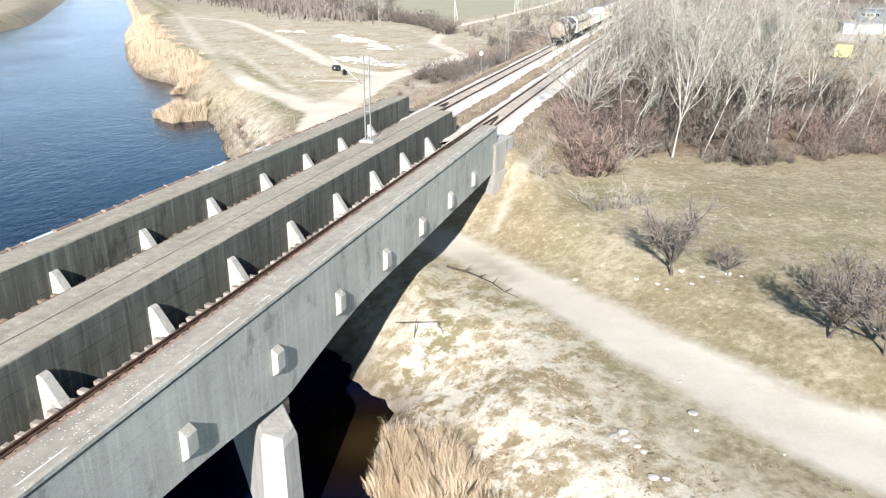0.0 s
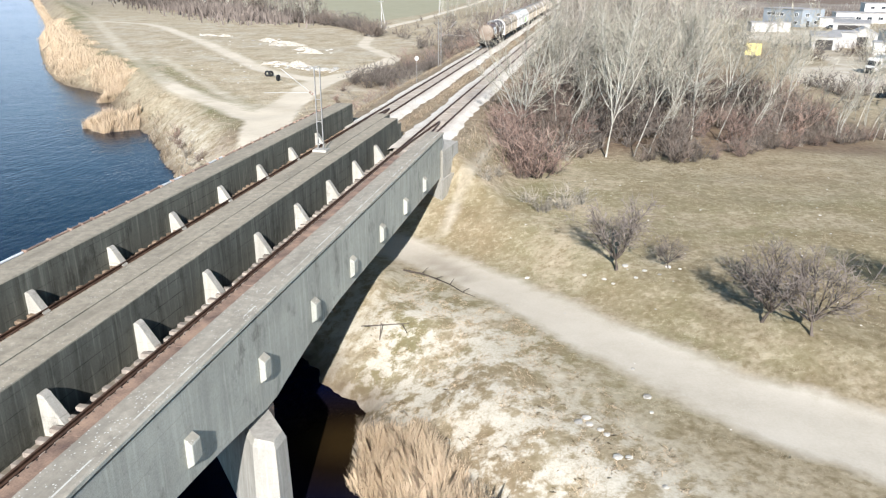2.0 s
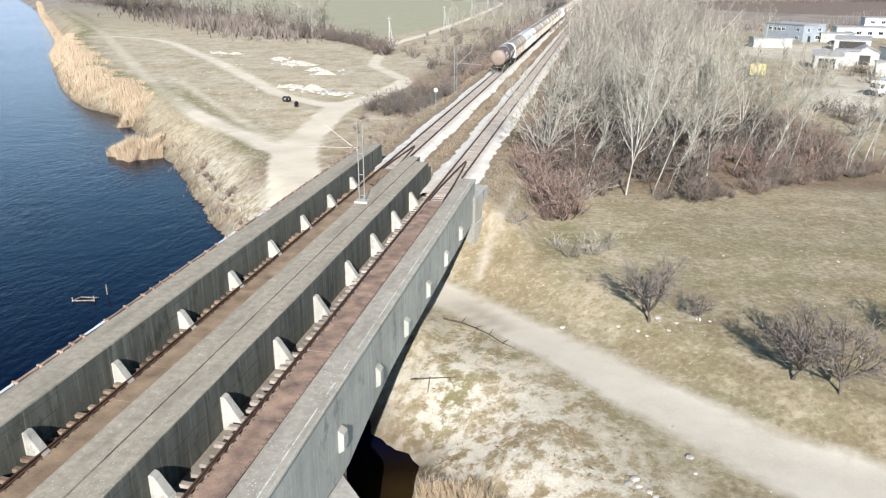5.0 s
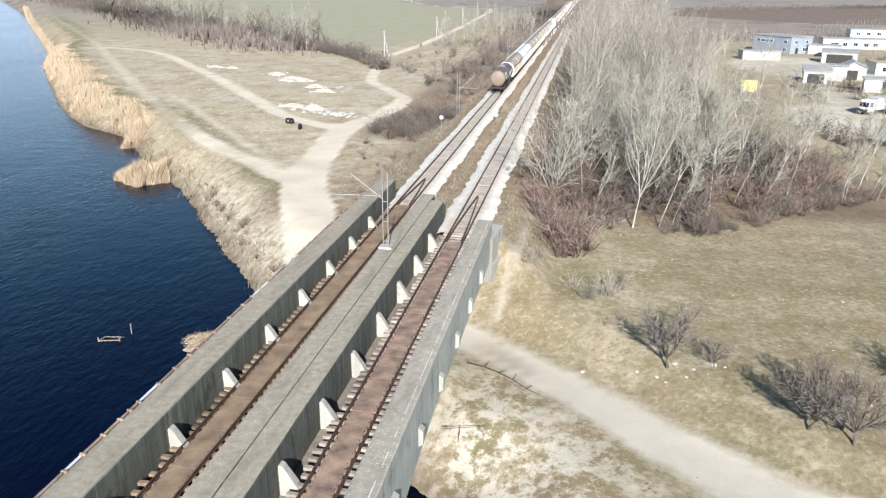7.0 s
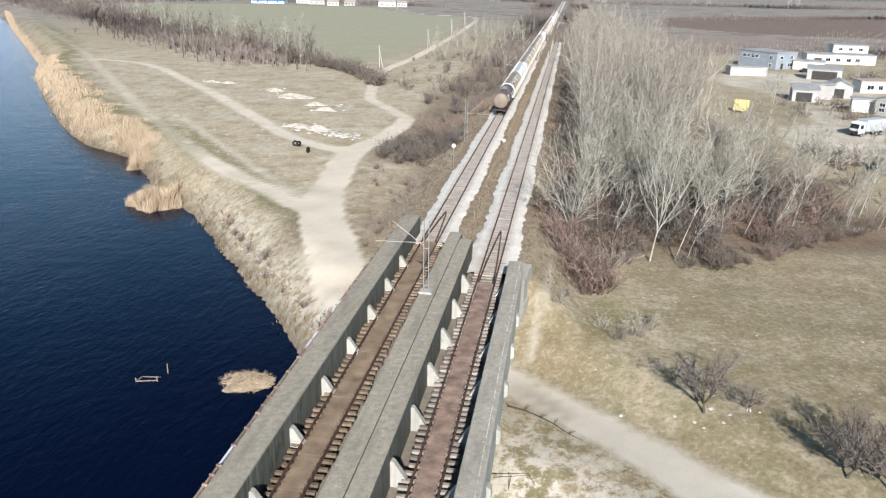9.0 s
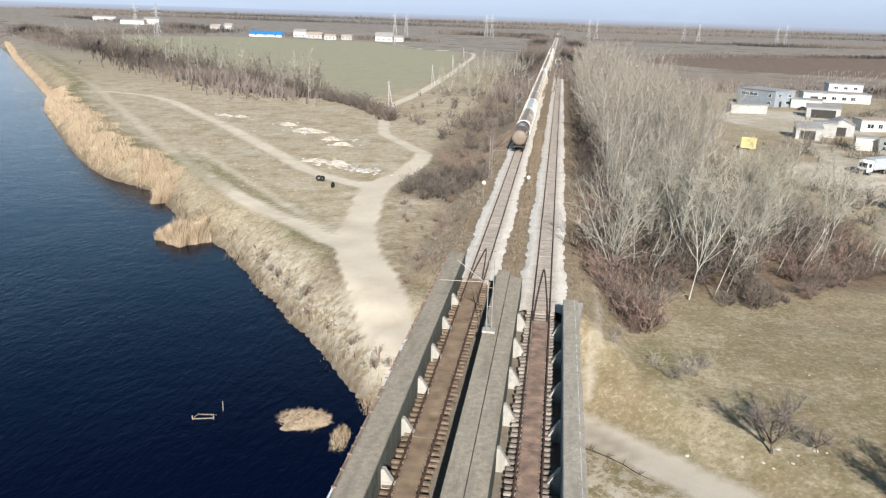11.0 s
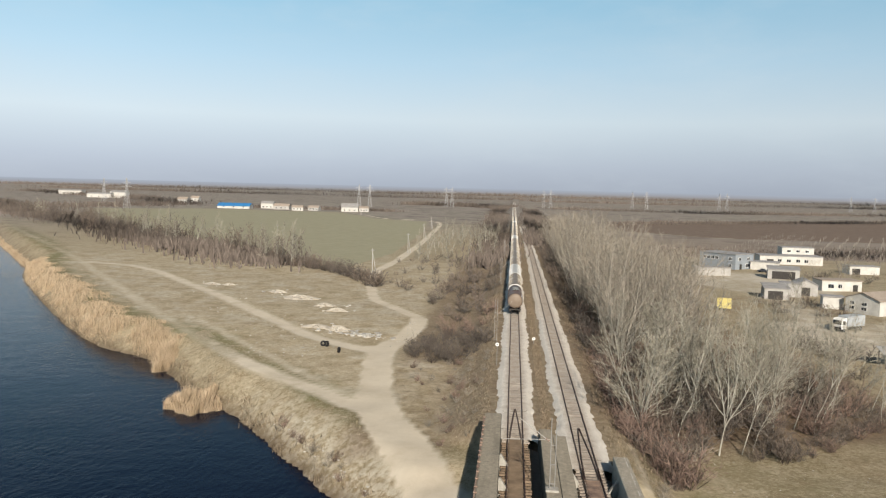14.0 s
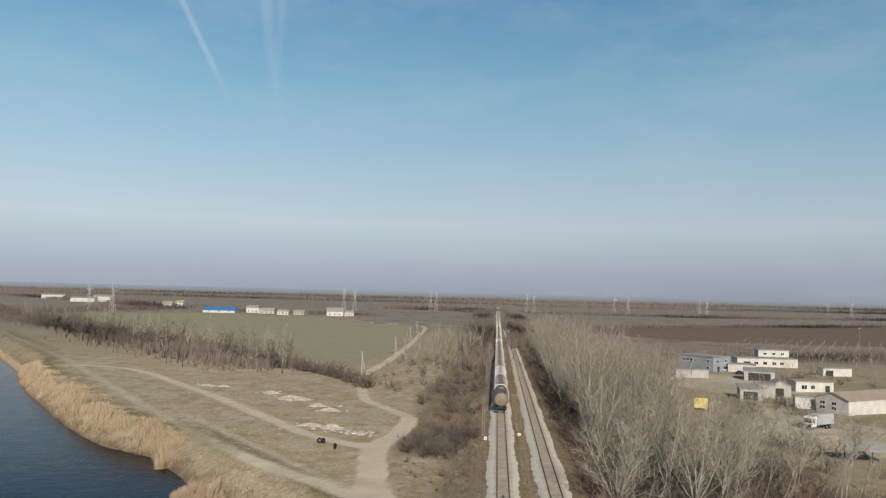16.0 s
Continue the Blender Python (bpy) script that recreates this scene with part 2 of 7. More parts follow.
def ground_material():
    m, nt, bsdf = nodes_of("ground")
    co = world_coord(nt)
    huge = noise_node(nt, 0.035, 5, 0.6, co)
    big = noise_node(nt, 0.22, 6, 0.65, co)
    patchy = noise_node(nt, 0.6, 7, 0.68, co)
    mid = noise_node(nt, 1.3, 6, 0.7, co)
    fine = noise_node(nt, 9.0, 5, 0.75, co)
    # dry winter grass
    straw = ramp(nt, mid, ((0.32, (0.235, 0.19, 0.12)), (0.5, (0.345, 0.288, 0.196)), (0.7, (0.45, 0.385, 0.28))))
    green = ramp(nt, fine, ((0.35, (0.112, 0.108, 0.045)), (0.7, (0.205, 0.192, 0.09))))
    gmask = math_node(nt, "MULTIPLY", ramp(nt, big, ((0.38, 0.0), (0.62, 0.9))), attr(nt, "green"))
    col = mix(nt, gmask, straw, green)
    col = mix(nt, ramp(nt, huge, ((0.4, 0.0), (0.65, 0.35))), col, (0.28, 0.225, 0.145))
    col = mix(nt, ramp(nt, patchy, ((0.55, 0.0), (0.7, 0.5))), col, (0.46, 0.395, 0.28))
    col = mix(nt, ramp(nt, patchy, ((0.30, 0.6), (0.42, 0.0))), col, (0.17, 0.135, 0.085))
    earth = noise_node(nt, 0.11, 7, 0.7, co)
    col = mix(nt, ramp(nt, earth, ((0.5, 0.0), (0.62, 0.65))), col, ramp(nt, mid, ((0.35, (0.19, 0.135, 0.082)), (0.65, (0.31, 0.235, 0.15)))))
    tuft = noise_node(nt, 2.8, 5, 0.6, co)
    col = mix(nt, ramp(nt, tuft, ((0.53, 0.0), (0.65, 0.7))), col, (0.195, 0.15, 0.082))
    col = mix(nt, ramp(nt, tuft, ((0.33, 0.5), (0.45, 0.0))), col, (0.45, 0.385, 0.27))
    worn = ramp(nt, tuft, ((0.34, (0.27, 0.215, 0.135)), (0.62, (0.14, 0.108, 0.06))))
    col = mix(nt, math_node(nt, "MULTIPLY", ramp(nt, patchy, ((0.38, 0.75), (0.6, 0.2))), attr(nt, "brown")), col, worn)
    # pale trampled reed litter
    pale = ramp(nt, mid, ((0.34, (0.33, 0.288, 0.22)), (0.52, (0.475, 0.434, 0.352)), (0.7, (0.57, 0.533, 0.455))))
    pale = mix(nt, 0.45, pale, ramp(nt, fine, ((0.34, (0.30, 0.25, 0.18)), (0.55, (0.6, 0.555, 0.465)))))
    lumpy = math_node(nt, "ADD", math_node(nt, "MULTIPLY", patchy, 0.6), math_node(nt, "MULTIPLY", mid, 0.4))
    pmask = math_node(nt, "MULTIPLY", ramp(nt, lumpy, ((0.465, 0.0), (0.525, 1.0))), attr(nt, "litter"))
    col = mix(nt, pmask, col, pale)
    # brown scrub ground
    scrub = ramp(nt, mid, ((0.3, (0.075, 0.049, 0.033)), (0.7, (0.215, 0.148, 0.099))))
    smask = math_node(nt, "MULTIPLY", ramp(nt, patchy, ((0.3, 0.45), (0.6, 1.0))), attr(nt, "scrub"))
    col = mix(nt, smask, col, scrub)
    # trodden rough ground beside the canal, thin pale grass on sandy soil
    sandy = ramp(nt, mid, ((0.3, (0.34, 0.275, 0.18)), (0.5, (0.435, 0.362, 0.255)), (0.7, (0.52, 0.446, 0.332))))
    sandy = mix(nt, ramp(nt, tuft, ((0.5, 0.0), (0.66, 0.4))), sandy, (0.24, 0.19, 0.115))
    sandy = mix(nt, ramp(nt, big, ((0.47, 0.0), (0.62, 0.75))), sandy, (0.255, 0.2, 0.112))
    sandy = mix(nt, ramp(nt, noise_node(nt, 0.16, 6, 0.62, co), ((0.5, 0.0), (0.6, 0.6))), sandy, (0.50, 0.452, 0.365))
    col = mix(nt, math_node(nt, "MULTIPLY", ramp(nt, patchy, ((0.36, 0.25), (0.6, 0.9))), attr(nt, "rough")), col, sandy)
    # fields
    fallow = ramp(nt, patchy, ((0.3, (0.15, 0.112, 0.085)), (0.6, (0.27, 0.21, 0.16))))
    col = mix(nt, attr(nt, "fallow"), col, fallow)
    crop = ramp(nt, big, ((0.3, (0.265, 0.245, 0.16)), (0.7, (0.315, 0.292, 0.20))))
    col = mix(nt, attr(nt, "crop"), col, crop)
    plough = ramp(nt, big, ((0.3, (0.13, 0.093, 0.069)), (0.7, (0.20, 0.148, 0.112))))
    col = mix(nt, attr(nt, "plough"), col, plough)
    far = ramp(nt, huge, ((0.38, (0.165, 0.138, 0.115)), (0.5, (0.27, 0.232, 0.195)), (0.62, (0.20, 0.178, 0.14))))
    col = mix(nt, attr(nt, "far"), col, far)
    # beaten earth tracks and gravel
    ragged = math_node(nt, "ADD", math_node(nt, "MULTIPLY", math_node(nt, "SUBTRACT", mid, 0.5), 0.2), math_node(nt, "MULTIPLY", math_node(nt, "SUBTRACT", big, 0.5), 0.9))
    dmask = ramp(nt, math_node(nt, "ADD", attr(nt, "dirt"), ragged), ((0.22, 0.0), (0.75, 1.0)))
    dirt = ramp(nt, big, ((0.3, (0.395, 0.343, 0.268)), (0.5, (0.465, 0.41, 0.328)), (0.7, (0.52, 0.465, 0.38))))
    dirt = mix(nt, 0.12, dirt, ramp(nt, fine, ((0.3, (0.3, 0.27, 0.22)), (0.7, (0.75, 0.7, 0.62)))))
    dirt = mix(nt, attr(nt, "sand"), dirt, (1.14, 1.11, 1.06), "MULTIPLY")
    col = mix(nt, dmask, col, dirt)
    mud = math_node(nt, "MULTIPLY", ramp(nt, big, ((0.3, 0.5), (0.6, 1.0))), attr(nt, "mud"))
    col = mix(nt, mud, col, (0.11, 0.08, 0.052))
    nt.links.new(col, bsdf.inputs["Base Color"])
    bsdf.inputs["Roughness"].default_value = 0.95
    bsdf.inputs["Specular IOR Level"].default_value = 0.15
    h = math_node(nt, "ADD", math_node(nt, "MULTIPLY", mid, 0.7), math_node(nt, "MULTIPLY", fine, 0.3))
    bump(nt, bsdf, h, 0.28, 0.06)
    return m


def water_material():
    m, nt, bsdf = nodes_of("water")
    co = world_coord(nt)
    # silt stirred up in the shallows under the bridge
    gap = nt.nodes.new("ShaderNodeVectorMath")
    gap.operation = "DISTANCE"
    nt.links.new(co, gap.inputs[0])
    gap.inputs[1].default_value = (7.2, 26.6, -7.5)
    silt = ramp(nt, math_node(nt, "MULTIPLY", gap.outputs["Value"], 0.1), ((0.06, (0.022, 0.0135, 0.005)), (0.22, (0.008, 0.005, 0.003)), (0.55, (0.0008, 0.0025, 0.0125))))
    nt.links.new(silt, bsdf.inputs["Base Color"])
    bsdf.inputs["Roughness"].default_value = 0.05
    bsdf.inputs["IOR"].default_value = 1.125
    r1 = noise_node(nt, 1.5, 4, 0.65, co, (1.0, 0.45, 1.0))
    r2 = noise_node(nt, 0.25, 3, 0.5, co)
    r3 = noise_node(nt, 0.05, 3, 0.6, co, (1.0, 0.6, 1.0))
    h = math_node(nt, "ADD", math_node(nt, "MULTIPLY", r1, r3), math_node(nt, "MULTIPLY", r2, 0.4))
    bump(nt, bsdf, h, 0.7, 0.2)
    return m


def ballast_material():
    """Pale crushed stone, browned by rust and oil between the rails."""
    m, nt, bsdf = nodes_of("ballast")
    co = world_coord(nt)
    big, small = noise_node(nt, 0.7, 5, 0.6, co), noise_node(nt, 9, 4, 0.7, co)
    pale = ramp(nt, small, ((0.32, (0.48, 0.435, 0.375)), (0.68, (0.74, 0.69, 0.61))))
    brown = ramp(nt, small, ((0.32, (0.27, 0.215, 0.17)), (0.68, (0.43, 0.365, 0.30))))
    fac = math_node(nt, "ADD", attr(nt, "worn"), math_node(nt, "MULTIPLY", math_node(nt, "SUBTRACT", big, 0.5), 1.3), True)
    nt.links.new(mix(nt, fac, pale, brown), bsdf.inputs["Base Color"])
    bsdf.inputs["Roughness"].default_value = 0.95
    bsdf.inputs["Specular IOR Level"].default_value = 0.15
    bump(nt, bsdf, small, 0.6, 0.04)
    return m


M_GROUND = ground_material()
M_WATER = water_material()
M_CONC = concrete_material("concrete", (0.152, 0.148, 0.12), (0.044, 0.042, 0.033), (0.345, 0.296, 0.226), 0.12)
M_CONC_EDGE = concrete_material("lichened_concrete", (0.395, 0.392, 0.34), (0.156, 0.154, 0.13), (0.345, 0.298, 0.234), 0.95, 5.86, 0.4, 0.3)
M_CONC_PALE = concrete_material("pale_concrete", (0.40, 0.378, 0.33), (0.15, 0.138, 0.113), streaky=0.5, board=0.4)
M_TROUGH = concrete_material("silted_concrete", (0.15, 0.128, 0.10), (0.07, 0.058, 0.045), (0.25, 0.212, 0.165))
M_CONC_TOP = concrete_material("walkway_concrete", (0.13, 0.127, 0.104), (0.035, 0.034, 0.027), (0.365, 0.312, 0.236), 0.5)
M_RUST = plain("rusty_plate", (0.075, 0.05, 0.046), (0.40, 0.275, 0.195), 0.75, 0.9, 0.0, 14, 0.2)
M_RUST_B = plain("brown_plate", (0.13, 0.09, 0.06), (0.31, 0.23, 0.155), 0.8, 0.8, 0.0, 14, 0.2)
M_RAIL = plain("rail_steel", (0.05, 0.03, 0.022), (0.13, 0.075, 0.05), 0.6, 2.0, 0.3, 20, 0.2)
M_SLEEPER = plain("sleeper_timber", (0.16, 0.132, 0.108), (0.34, 0.295, 0.25), 0.9, 3.0, 0.0, 25, 0.4, 0.01, "object")
M_SLEEPER_B = plain("brown_timber", (0.10, 0.072, 0.05), (0.25, 0.185, 0.128), 0.9, 3.0, 0.0, 25, 0.4, 0.01, "object")
M_SLEEPER_D = plain("dusty_timber", (0.27, 0.23, 0.19), (0.42, 0.37, 0.31), 0.9, 3.0, 0.0, 25, 0.4, 0.01, "object")
M_BALLAST = ballast_material()
M_BARK = plain("pale_bark", (0.26, 0.245, 0.205), (0.46, 0.435, 0.37), 0.9, 1.5, 0.0, 20, 0.3, 0.01, "object")
M_TWIG = plain("pale_twigs", (0.225, 0.207, 0.162), (0.365, 0.335, 0.268), 0.9, 1.0, 0.0, 10, 0.0, 0.01, "object")
M_BARK_D = plain("dark_bark", (0.05, 0.04, 0.033), (0.13, 0.105, 0.085), 0.9, 2.0, 0.0, 20, 0.3, 0.01, "object")
M_TWIG_D = plain("dark_twigs", (0.09, 0.076, 0.064), (0.18, 0.152, 0.128), 0.9, 1.0, 0.0, 10, 0.0, 0.01, "object")
M_BARK_O = plain("grey_bark", (0.21, 0.187, 0.155), (0.40, 0.36, 0.305), 0.9, 1.5, 0.0, 20, 0.3, 0.01, "object")
M_TWIG_O = plain("tan_twigs", (0.20, 0.173, 0.135), (0.33, 0.29, 0.232), 0.9, 1.0, 0.0, 10, 0.0, 0.01, "object")
M_TWIG_P = plain("grey_purple_twigs", (0.12, 0.098, 0.084), (0.225, 0.19, 0.165), 0.9, 1.0, 0.0, 10, 0.0, 0.01, "object")
M_TWIG_B = plain("brown_twigs", (0.125, 0.098, 0.078), (0.23, 0.184, 0.148), 0.9, 1.0, 0.0, 10, 0.0, 0.01, "object")
M_TWIG_R = plain("red_brown_twigs", (0.165, 0.112, 0.09), (0.28, 0.198, 0.16), 0.9, 1.0, 0.0, 10, 0.0, 0.01, "object")
M_REED = plain("dry_reed", (0.42, 0.312, 0.198), (0.635, 0.505, 0.36), 0.9, 0.35, 0.0, 3, 0.0, 0.01, "island", spread=(0.84, 1.1))
M_GRASS = plain("dry_grass", (0.28, 0.235, 0.155), (0.41, 0.355, 0.25), 0.95, 0.6, 0.0, 5, 0.0, 0.01, "island", spread=(0.82, 1.12))
M_STEEL = plain("galvanised_steel", (0.20, 0.195, 0.185), (0.33, 0.32, 0.30), 0.55, 2.0, 0.4, 20, 0.1)
M_PYLON = plain("pale_galvanised_steel", (0.34, 0.34, 0.34), (0.46, 0.46, 0.455), 0.8, 2.0, 0.0, 20, 0.0)
M_WHITE = plain("white_paint", (0.62, 0.61, 0.58), (0.82, 0.81, 0.78), 0.7, 1.0, 0.0, 12, 0.1)
M_DARK = plain("dark_steel", (0.02, 0.018, 0.016), (0.055, 0.048, 0.042), 0.7, 2.0, 0.2, 20, 0.2)
M_SPOIL = plain("sandy_rubble", (0.29, 0.255, 0.203), (0.47, 0.425, 0.36), 0.95, 0.8, 0.0, 5, 0.6, 0.05)
M_STONE = plain("pale_stone", (0.33, 0.305, 0.265), (0.56, 0.53, 0.475), 0.9, 2.0, 0.0, 12, 0.5, 0.03, "object")

# ---------------------------------------------------------------- the lie of the land
WATER_Z = -7.5
SHORE = [(420, -420), (60, -32), (17, 15), (9.7, 23.6), (8.0, 26.6), (7.6, 29.6), (4.3, 31.6), (-4, 40.5), (-12.3, 51.0),
         (-20.3, 61.6), (-30.3, 73.8), (-40.6, 87.0), (-52, 98), (-68, 117), (-84, 127), (-110, 155), (-162, 219),
         (-186, 258), (-253, 338), (-375, 480), (-2600, 3150)]
CANAL_WIDTH = 40.0
ROAD_UNDER = [(-9, 57, -4.0), (-2, 50, -4.9), (5, 46.3, -5.2), (9.8, 42.8, -5.1), (15.5, 37.6, -4.7), (20.6, 32.6, -4.5),
              (25.5, 28.7, -4.4), (29.8, 26.5, -4.3), (40, 21, -4.2), (70, 8, -4.0)]
ROAD_BANK = [(-7.5, 51), (-9.8, 55.5), (-12.6, 62), (-15.8, 69.5), (-19.2, 77.5), (-21.9, 87), (-23.5, 97), (-25.2, 108), (-25.2, 118), (-23.6, 128), (-22.9, 139),
             (-23.6, 147), (-27, 153), (-32, 162), (-38, 173), (-43.5, 198), (-48.5, 227), (-48, 290), (-54, 453), (-68, 610), (-120, 651), (-180, 790)]
ROAD_DIKE = [(-20.5, 79), (-25.2, 83.2), (-32.3, 89.9), (-38.5, 95.3), (-45.5, 102.3), (-53, 111), (-61.5, 121), (-72, 133), (-86.5, 151), (-105, 174.5), (-125, 200), (-158, 242), (-200, 291), (-341, 456), (-570, 735)]
ROAD_STRAND = [(-24.6, 86), (-30.5, 92), (-40, 103.2), (-49.5, 114.2), (-60, 127), (-72, 141)]
ROAD_FIELD = [(-25.2, 112), (-28.3, 114), (-33.9, 117.9), (-41.1, 124.3), (-50.7, 136.4), (-62.3, 151), (-76.5, 168.8), (-92.9, 188), (-109, 207), (-127.8, 224), (-146, 231)]
PATH_SIDE = [(7.2, 49), (7.9, 54), (8.4, 60), (8.0, 67)]
CROP = [(-60, 245), (-54, 300), (-60, 453), (-74, 604), (-125, 645), (-187, 775), (-330, 775), (-420, 690), (-230, 415), (-120, 297), (-82, 254)]
PLOUGH = [(70, 620), (139, 545), (271, 540), (700, 640), (1700, 1200), (572, 1147), (100, 800)]
FALLOW = [(40, 360), (95, 372), (240, 380), (700, 420), (700, 620), (271, 536), (139, 541), (70, 600)]


def seg_distance(px, py, pts):
    """Distance to a line of points, the side of it and how far along the nearest leg lies."""
    best = np.full(px.shape, 1e9)
    side = np.zeros(px.shape)
    where = np.zeros(px.shape)
    for k in range(len(pts) - 1):
        ax, ay = pts[k][0], pts[k][1]
        bx, by = pts[k + 1][0], pts[k + 1][1]
        dx, dy = bx - ax, by - ay
        u = np.clip(((px - ax) * dx + (py - ay) * dy) / (dx * dx + dy * dy), 0, 1)
        qx, qy = ax + u * dx, ay + u * dy
        d = np.hypot(px - qx, py - qy)
        s = np.sign(dx * (py - ay) - dy * (px - ax))
        near = d < best
        best = np.where(near, d, best)
        side = np.where(near, s, side)
        where = np.where(near, k + u, where)
    return best, side, where


def rounded(pts, n=5):
    """The same line with its corners rounded."""
    p = [np.array(q, float) for q in pts]
    p = [2 * p[0] - p[1]] + p + [2 * p[-1] - p[-2]]
    out = []
    for a, b, c, d in zip(p, p[1:], p[2:], p[3:]):
        for k in range(n):
            t = k / n
            out.append(tuple(0.5 * (2 * b + (c - a) * t + (2 * a - 5 * b + 4 * c - d) * t * t + (3 * b - a - 3 * c + d) * t ** 3)))
    return out + [tuple(p[-2])]


def inside(px, py, poly):
    hit = np.zeros(px.shape, bool)
    for (ax, ay), (bx, by) in zip(poly, poly[1:] + poly[:1]):
        cross = (ay > py) != (by > py)
        with np.errstate(divide="ignore", invalid="ignore"):
            xx = (bx - ax) * (py - ay) / (by - ay if by != ay else 1e-9) + ax
        hit ^= cross & (px < xx)
    return hit


ROAD_UNDER, ROAD_BANK, ROAD_DIKE, ROAD_FIELD, ROAD_STRAND = (rounded(r) for r in (ROAD_UNDER, ROAD_BANK, ROAD_DIKE, ROAD_FIELD, ROAD_STRAND))
SHORE_LINE = rounded(SHORE[:1] + [(204, -187), (114, -90)] + SHORE[1:2] + [(36, -6)] + SHORE[2:-1] + [(-531, 667), (-820, 1014), (-1376, 1681)] + SHORE[-1:], 3)


def smooth(a, b, v):
    t = np.clip((v - a) / (b - a), 0, 1)
    return t * t * (3 - 2 * t)


def wob(x, y, s, seed):
    """Cheap smooth noise from a few crossed waves."""
    rng = np.random.RandomState(seed)
    v = np.zeros(np.shape(x))
    for k in range(7):
        a, p = rng.uniform(0, 6.283, 2)
        f = s * rng.uniform(0.6, 1.9)
        v = v + np.sin((x * math.cos(a) + y * math.sin(a)) * f + p)
    return v / 7


def abutment_y(x):
    return 60.0 - 0.93 * x


def land(x, y):
    """Height of the ground and the masks of what covers it."""
    x, y = np.asarray(x, float), np.asarray(y, float)
    near = np.exp(-((x / 260) ** 2 + ((y - 60) / 320) ** 2))
    h = -3.3 + 0.22 * wob(x, y, 0.18, 1) * near + 0.1 * wob(x, y, 0.7, 2) * near
    # the grove and the yard beyond it lie lower than the bridge meadow
    h = h - 0.45 * smooth(10, 19, x) * smooth(55, 75, y) - 2.7 * smooth(24, 60, x) * smooth(60, 104, y)
    # railway embankment beyond the bridge
    off = np.maximum(np.maximum(x - 6.6, -7.0 - x), 0)
    start = smooth(0.0, 1.0, (y - abutment_y(x)) / 2.0)
    bank = -0.5 - off * 0.55 + 0.06 * wob(x, y, 1.3, 3)
    h = np.where(start > 0, np.maximum(h, bank * start + h * (1 - start)), h)
    # canal
    d, side, _ = seg_distance(x, y, SHORE_LINE)
    d = -d * side
    jag = 0.5 * wob(x, y, 0.8, 4) + 0.35 * wob(x, y, 2.1, 5)
    e = d + jag * smooth(-400, -100, -np.abs(y))
    left = smooth(3, -10, x)
    run = 7.0 * left + 9.5 * (1 - left)
    slope = WATER_Z + 0.12 + (3.6 + 0.6 * left) * smooth(-0.15, 1, e / run) ** 0.8
    slope = slope + np.maximum(0, e - run) * 0.6
    slope = np.minimum(slope, WATER_Z + 1.3 * np.maximum(e, 0))
    h = np.where(e > 0, np.minimum(h, slope), WATER_Z - np.minimum(2.5, -e * 0.45))
    far_d = -d - CANAL_WIDTH
    h = np.where(far_d > -6, np.maximum(h, np.minimum(-3.2, WATER_Z + 0.62 * far_d)), h)
    # tracks of beaten earth
    road, flank, where = seg_distance(x, y, ROAD_UNDER)
    zr = np.interp(where, range(len(ROAD_UNDER)), [p[2] for p in ROAD_UNDER])
    h = np.where((flank < 0) & (x > 6) & (road < 22), np.minimum(h, zr + 0.03), h)
    k = smooth(7.0, 1.8, road) * smooth(0.5, 4, e)
    h = h * (1 - k) + zr * k
    rb = seg_distance(x, y, ROAD_BANK)[0]
    rd = seg_distance(x, y, ROAD_DIKE)[0]
    rf = seg_distance(x, y, ROAD_FIELD)[0]
    rs = seg_distance(x, y, ROAD_STRAND)[0]
    ps = seg_distance(x, y, PATH_SIDE)[0]
    ruts = smooth(116, 98, y)
    wide = np.interp(where / 5, (0, 2, 3, 5, 7, 9), (1.6, 1.8, 1.5, 1.9, 2.6, 3.0))
    broad = np.interp(y, (50, 60, 72, 90, 110, 130, 146, 160, 230), (2.2, 2.6, 2.8, 2.2, 2.2, 1.8, 1.7, 1.2, 1.5))
    dirt = np.maximum.reduce([smooth(wide + 1.3, wide - 1.1, road),
                              smooth(broad + 0.7, broad - 0.5, rb) * smooth(2000, 300, y),
                              (0.45 + 0.4 * ruts) * smooth(2.9, 0.6, rd), 0.85 * smooth(2.9, 0.5, rf),
                              0.5 * smooth(2.0, 0.3, rs), 0.46 * smooth(1.1, 0.3, ps)])
    wedge = smooth(3.4, 1.6, np.hypot(x + 23.3, y - 82.5)) + smooth(3.4, 1.4, np.hypot(x + 27.5, y - 115))
    dirt = np.clip(np.maximum(dirt, np.clip(wedge, 0, 1)), 0, 1)
    yard = np.maximum.reduce([smooth(1.15, 0.8, np.hypot((x - 75) / 23, (y - 160) / 27)), smooth(1.15, 0.8, np.hypot((x - 84) / 26, (y - 266) / 40)), smooth(7, 4, np.abs(x - 74 - 0.1 * (y - 200))) * smooth(150, 165, y) * smooth(290, 270, y)])
    dirt = np.maximum(dirt, (0.55 + 0.35 * wob(x, y, 0.12, 9)) * yard)
    h = h - 0.08 * dirt
    masks = {}
    masks["dirt"] = dirt
    masks["sand"] = smooth(-6, -14, x)
    right = smooth(4, 8, x)
    masks["green"] = np.clip(right * smooth(22, 32, y) * smooth(75, 55, y) * 0.75 + 3.2 * smooth(5, 8, e) * smooth(15, 11, e) * (1 - right) * smooth(62, 75, y) + 0.12 + 0.2 * right, 0, 3.2)
    masks["litter"] = np.clip(smooth(13, 4, e) * right + 0.5 * smooth(8, 3, e) * (1 - right) * smooth(100, 72, y), 0, 1)
